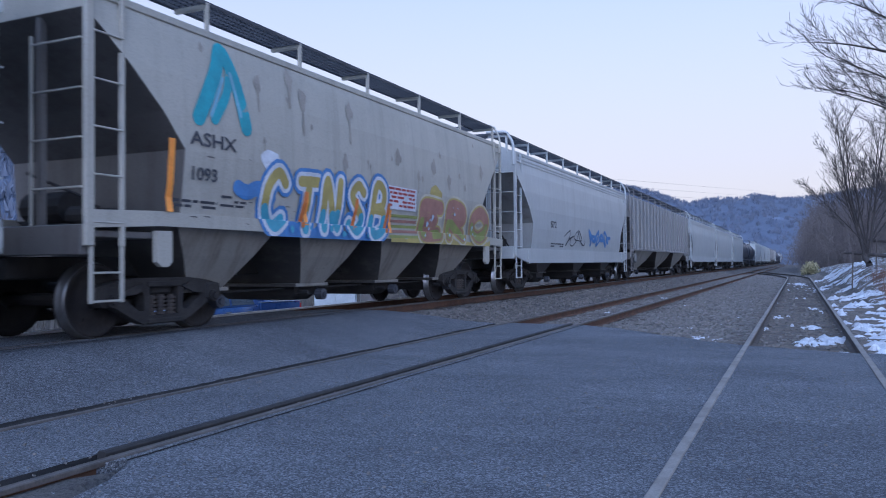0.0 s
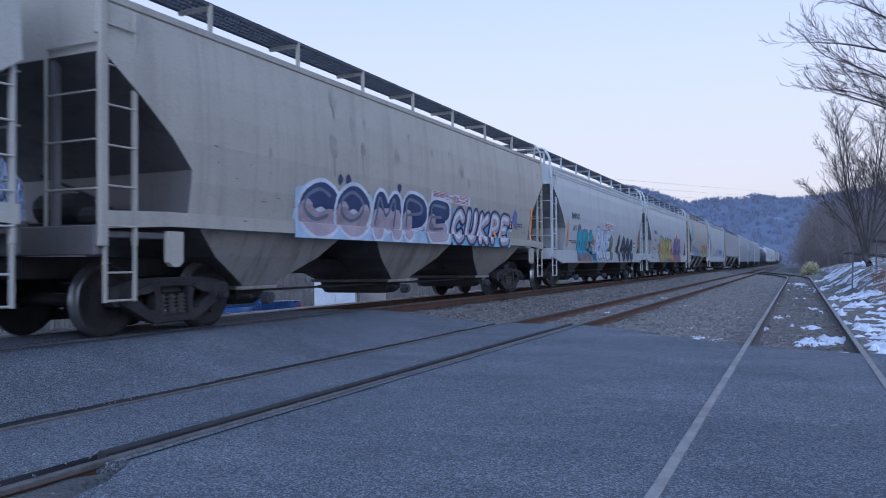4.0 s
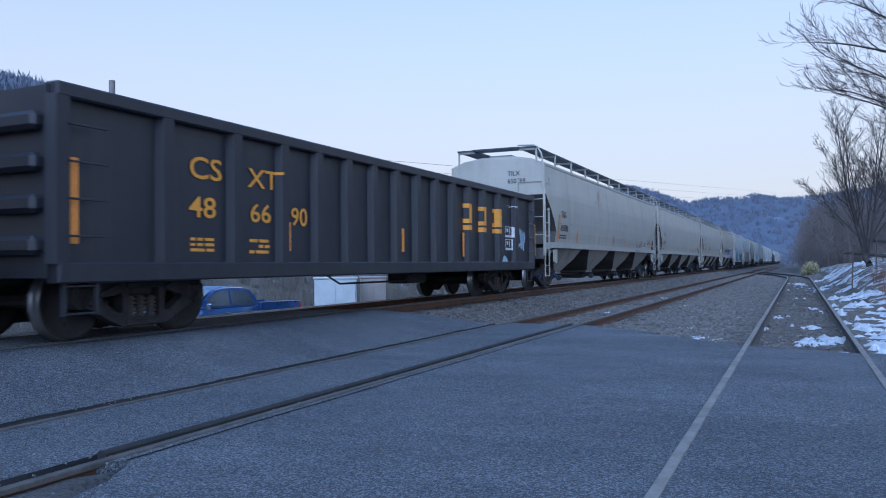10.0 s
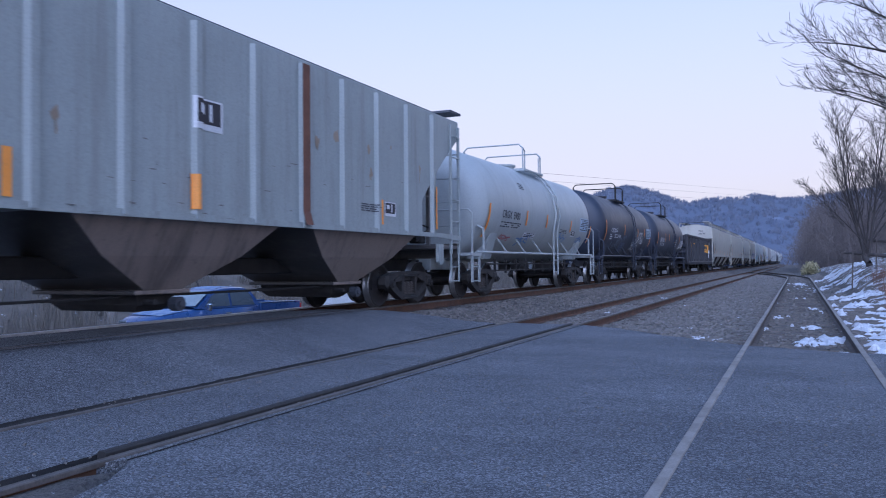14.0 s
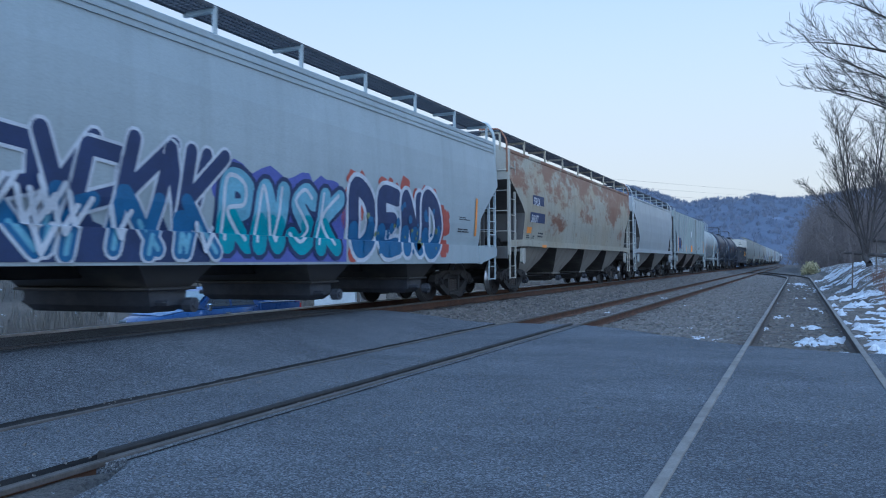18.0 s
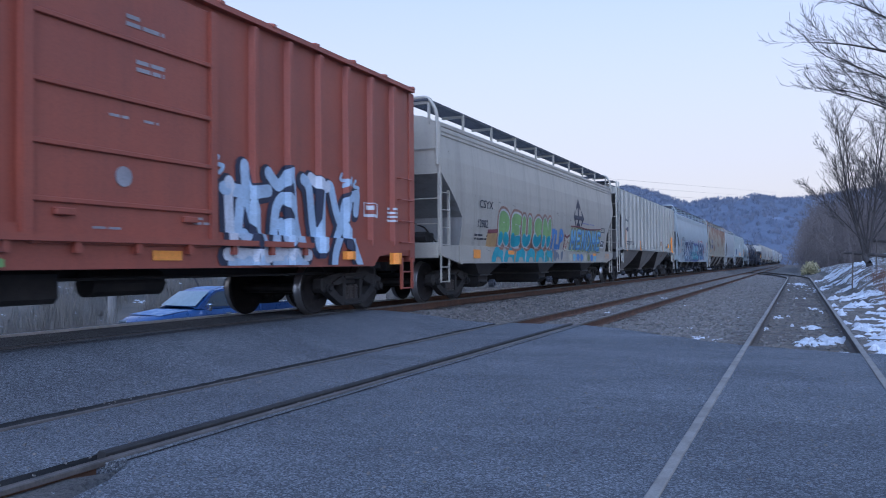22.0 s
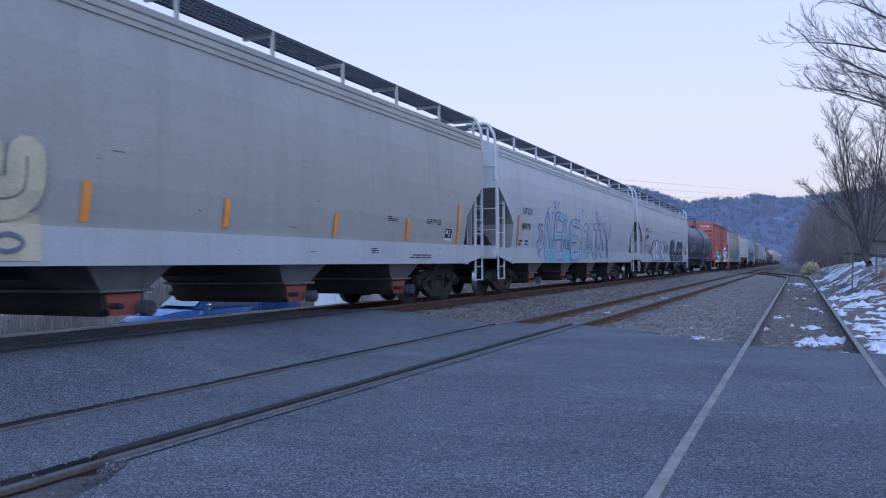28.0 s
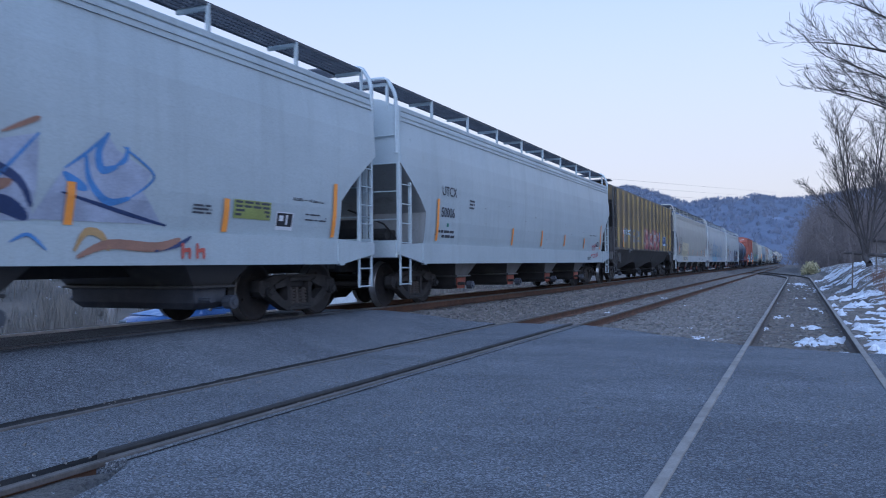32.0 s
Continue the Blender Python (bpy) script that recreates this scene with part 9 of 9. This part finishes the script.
    p.line([(-5.6, 1.42), (-4.9, 1.5), (-4.1, 1.44), (-3.5, 1.52)], 0.02, 3, 14)
    p.lay(car, skin, ["s_custard", "s_pale", "s_dust", "s_ghost"], "cream bubble letters sprayed over the number end")

    car, skin, _ = k23
    p = Paint()
    for y0, y1, z0, z1 in ((-6.62, -6.1, 2.12, 2.4), (-6.62, -6.1, 1.8, 2.07), (-5.98, -5.42, 2.14, 2.44), (-5.98, -5.42, 1.8, 2.09)):
        p.area([(y0, z0), (y1, z0), (y1, z1), (y0, z1)], 0, 0)
    for y in (-5.0, -4.2, -3.3, -2.4):
        p.line([(y, 2.2), (y + 0.2, 2.42), (y + 0.42, 2.25), (y + 0.2, 2.08), (y, 2.2)], 0.05, 0, 0)
        p.area(egg(y + 0.2, 1.92, 0.2, 0.1, 12, 0.2, int(-y * 4)), 0, 0)
    p.area([(-1.75, 1.78), (-1.3, 1.78), (-1.3, 2.12), (-1.75, 2.12)], 3, 0)
    cloud_band(p, -1.4, 2.9, 1.56, 2.4, 1, 0, 23, 0.25)
    letters(p, "SVKCKS", -1.25, 2.75, 1.5, 2.6, ((0.15, 1), (0.1, 2), (0.035, 3, -1, 2, -0.04, 0.05)), False, 0.1, 0.1, 25, 1, 0.3)
    splashes(p, 24, -1.3, 2.7, 1.6, 2.5, 0.05, 3, 26, 91)
    splashes(p, 6, 2.9, 3.6, 2.0, 2.5, 0.17, 4, 1, 92)
    p.line([(3.0, 2.2), (3.2, 2.45), (3.5, 2.3), (3.3, 2.1)], 0.06, 3, 2)
    p.line([(4.2, 2.0), (4.4, 2.3), (4.7, 2.0), (4.45, 1.85), (4.2, 1.72)], 0.06, 3, 2)
    p.line([(5.6, 1.7), (5.8, 2.0), (6.05, 1.75), (6.2, 1.9)], 0.05, 0, 2)
    p.line([(-5.6, 1.2), (-5.2, 1.44), (-5.0, 1.2), (-4.8, 1.4)], 0.03, 0, 2)
    p.lay(car, skin, ["s_ghost", "s_maroon", "s_salmon", "s_ash", "s_blue"], "worn pink and dark red letters on yellow paint")

    car, skin, _ = k25
    p = Paint()
    p.area([(0.4, 1.3), (2.26, 1.34), (2.3, 1.75), (2.05, 2.08), (2.3, 2.24), (1.6, 2.05), (0.8, 2.2), (0.3, 1.9)], 0, 0)
    p.area([(2.25, 1.36), (4.05, 1.38), (3.3, 1.58), (3.7, 1.74), (3.83, 1.98), (3.3, 2.2), (3.16, 2.36), (2.62, 1.92), (2.4, 1.6)], 0, 0)
    for q, r, m in ((((2.62, 1.92), (2.9, 2.12), (3.17, 2.36)), 0.02, 1), (((3.17, 2.36), (3.05, 2.15), (3.1, 1.95), (3.3, 2.0)), 0.05, 1), (((2.62, 1.86), (2.75, 1.78), (2.9, 1.72)), 0.06, 1), (((2.88, 2.1), (2.95, 1.8), (3.2, 1.6), (3.5, 1.66)), 0.045, 1), (((3.5, 1.66), (3.8, 1.85), (3.84, 2.0), (3.4, 2.24)), 0.018, 1), (((3.3, 2.02), (3.42, 2.1), (3.46, 2.24)), 0.035, 1),
                      (((2.6, 1.66), (3.1, 1.56), (3.6, 1.46), (4.12, 1.37)), 0.025, 3), (((1.3, 1.3), (1.8, 1.7), (2.3, 2.24)), 0.02, 1), (((0.5, 1.4), (1.2, 1.95), (2.0, 1.8), (2.25, 1.5)), 0.05, 3), (((1.5, 1.36), (1.9, 1.5), (2.2, 1.38)), 0.09, 3), (((1.4, 2.0), (1.8, 1.7), (2.0, 1.72)), 0.06, 2), (((1.9, 2.2), (2.2, 2.35), (2.3, 2.4)), 0.03, 2),
                      (((2.8, 0.98), (3.2, 1.12), (3.9, 1.1), (4.3, 1.2)), 0.06, 2), (((2.75, 1.05), (2.9, 1.25), (3.1, 1.22), (3.2, 1.06)), 0.045, 4), (((3.9, 1.05), (4.3, 1.14), (4.5, 1.24)), 0.03, 3), (((2.0, 1.12), (2.2, 1.2), (2.4, 1.05)), 0.02, 1)):
        p.line(q, r, m, 2, True, 0.4)
    for y in (4.36, 4.62):
        p.line([(y, 1.14), (y, 0.98)], 0.025, 5, 3, False)
        p.line([(y, 1.06), (y + 0.12, 1.08), (y + 0.12, 0.98)], 0.025, 5, 3, False)
    p.lay(car, skin, ["s_haze", "s_blue", "s_rust", "s_navy", "s_ochre", "s_vermilion"], "loose blue and lavender strokes with brown arcs")

    car, skin, _ = k10
    p = Paint()
    letters(p, "SQUATO", 1.05, 2.98, 1.78, 2.36, ((0.028, 0),), True, 0.06, 0.12, 26)
    p.lay(car, skin, ["chalk"], "chalked graffiti word")
    p = Paint()
    for q in (((-2.0, 1.3), (-2.15, 1.6), (-1.9, 1.95), (-1.6, 1.85), (-1.75, 1.62), (-1.5, 1.5), (-1.7, 1.28), (-2.0, 1.3)), ((-1.5, 1.8), (-1.3, 2.02), (-1.05, 1.92), (-1.1, 1.7)), ((-1.1, 1.9), (-0.9, 2.08), (-0.72, 1.95), (-0.75, 1.7)), ((-0.8, 1.7), (-0.6, 1.62), (-0.75, 1.42), (-1.1, 1.18)), ((-2.3, 1.15), (-2.0, 0.98)), ((-3.4, 1.75), (-3.6, 1.6), (-3.3, 1.5), (-3.5, 1.75)), ((-3.1, 1.7), (-3.05, 1.5), (-2.9, 1.7), (-2.8, 1.5)), ((-2.7, 1.65), (-2.45, 1.8), (-2.5, 1.55), (-2.25, 1.85))):
        p.line(q, 0.03, 0, 0)
    splashes(p, 9, -2.7, -2.1, 1.45, 1.85, 0.07, 1, 0, 95)
    p.lay(car, skin, ["s_dust", "s_dust"], "faded chalk tags")
    bm = bmesh.new()
    patch(bm, skin, -1.65, -0.9, 1.33, 1.78, 0.03, 0)
    bars(bm, skin, -1.6, 1.74, 0.65, 5, 0.08, 4, 1, 0.034)
    part("data_table", bm, [M["truck_blue"], M["s_dust"]], car)


pieces()
end_marks(k2[0], [("SMNX", 0.35, 3.62, 0.2, -k2[2] - 0.006), ("844", 0.35, 3.38, 0.2, -k2[2] - 0.006)])
end_marks(k3[0], [("SMNX", 0.35, 3.62, 0.2, -k3[2] - 0.006), ("621", 0.35, 3.38, 0.2, -k3[2] - 0.006)])
end_marks(k5[0], [("DAKX", 0.35, 3.62, 0.2, -k5[2] - 0.006), ("395799", 0.35, 3.38, 0.2, -k5[2] - 0.006)])
end_marks(k6[0], [("TILX", 0.35, 3.62, 0.2, -k6[2] - 0.006), ("650659", 0.35, 3.38, 0.2, -k6[2] - 0.006)])
end_marks(k7[0], [("TILX", 0.35, 3.62, 0.2, -k7[2] - 0.006), ("650788", 0.35, 3.38, 0.2, -k7[2] - 0.006)])
end_marks(k15[0], [("WFRX", 0.35, 3.62, 0.2, -k15[2] - 0.006), ("877872", 0.35, 3.38, 0.2, -k15[2] - 0.006)])
end_marks(k17[0], [("CSYX", 0.35, 3.62, 0.2, -k17[2] - 0.006), ("12982", 0.35, 3.38, 0.2, -k17[2] - 0.006)])
end_marks(k20[0], [("UTCX", 0.35, 3.62, 0.2, -k20[2] - 0.006), ("58099", 0.35, 3.38, 0.2, -k20[2] - 0.006)])
end_marks(k21[0], [("UTCX", 0.35, 3.62, 0.2, -k21[2] - 0.006), ("48978", 0.35, 3.38, 0.2, -k21[2] - 0.006)])
end_marks(k22[0], [("UTCX", 0.35, 3.62, 0.2, -k22[2] - 0.006), ("52047", 0.35, 3.38, 0.2, -k22[2] - 0.006)])
end_marks(k24[0], [("UTCX", 0.35, 3.62, 0.2, -k24[2] - 0.006), ("50006", 0.35, 3.38, 0.2, -k24[2] - 0.006)])
end_marks(k18[0], [("ATW 2948", 0.35, 4.13, 0.17, -k18[2] - 0.03)], "chalk")
head_marks(k19[0], k19[2])


def motions():
    """The train rolls away along the main track at an even speed; its wheelsets turn with it."""
    for car, y in TRAIN:
        walk(car, [(t, pose(XM, y + SPEED * t, ZM)) for t in range(0, 33, 4)])
    turn = math.degrees(SPEED / RW)
    for s in (-1, 1):
        first, *rest = [w for w in WHEELS[s]]
        walk(first, [(i / 30, pose(0, s * 0.889, RW, -turn * i / 30)) for i in range(961)])
        keys = first.animation_data
        for w in rest:
            w.rotation_mode = "QUATERNION"
            mine = w.animation_data_create()
            mine.action = keys.action
            mine.action_slot = keys.action_slot


WHEELS = {s: [o for o in bpy.data.objects if o.name.split(".")[0] == "wheelset" and (o.location.y > 0) == (s > 0)] for s in (-1, 1)}
motions()
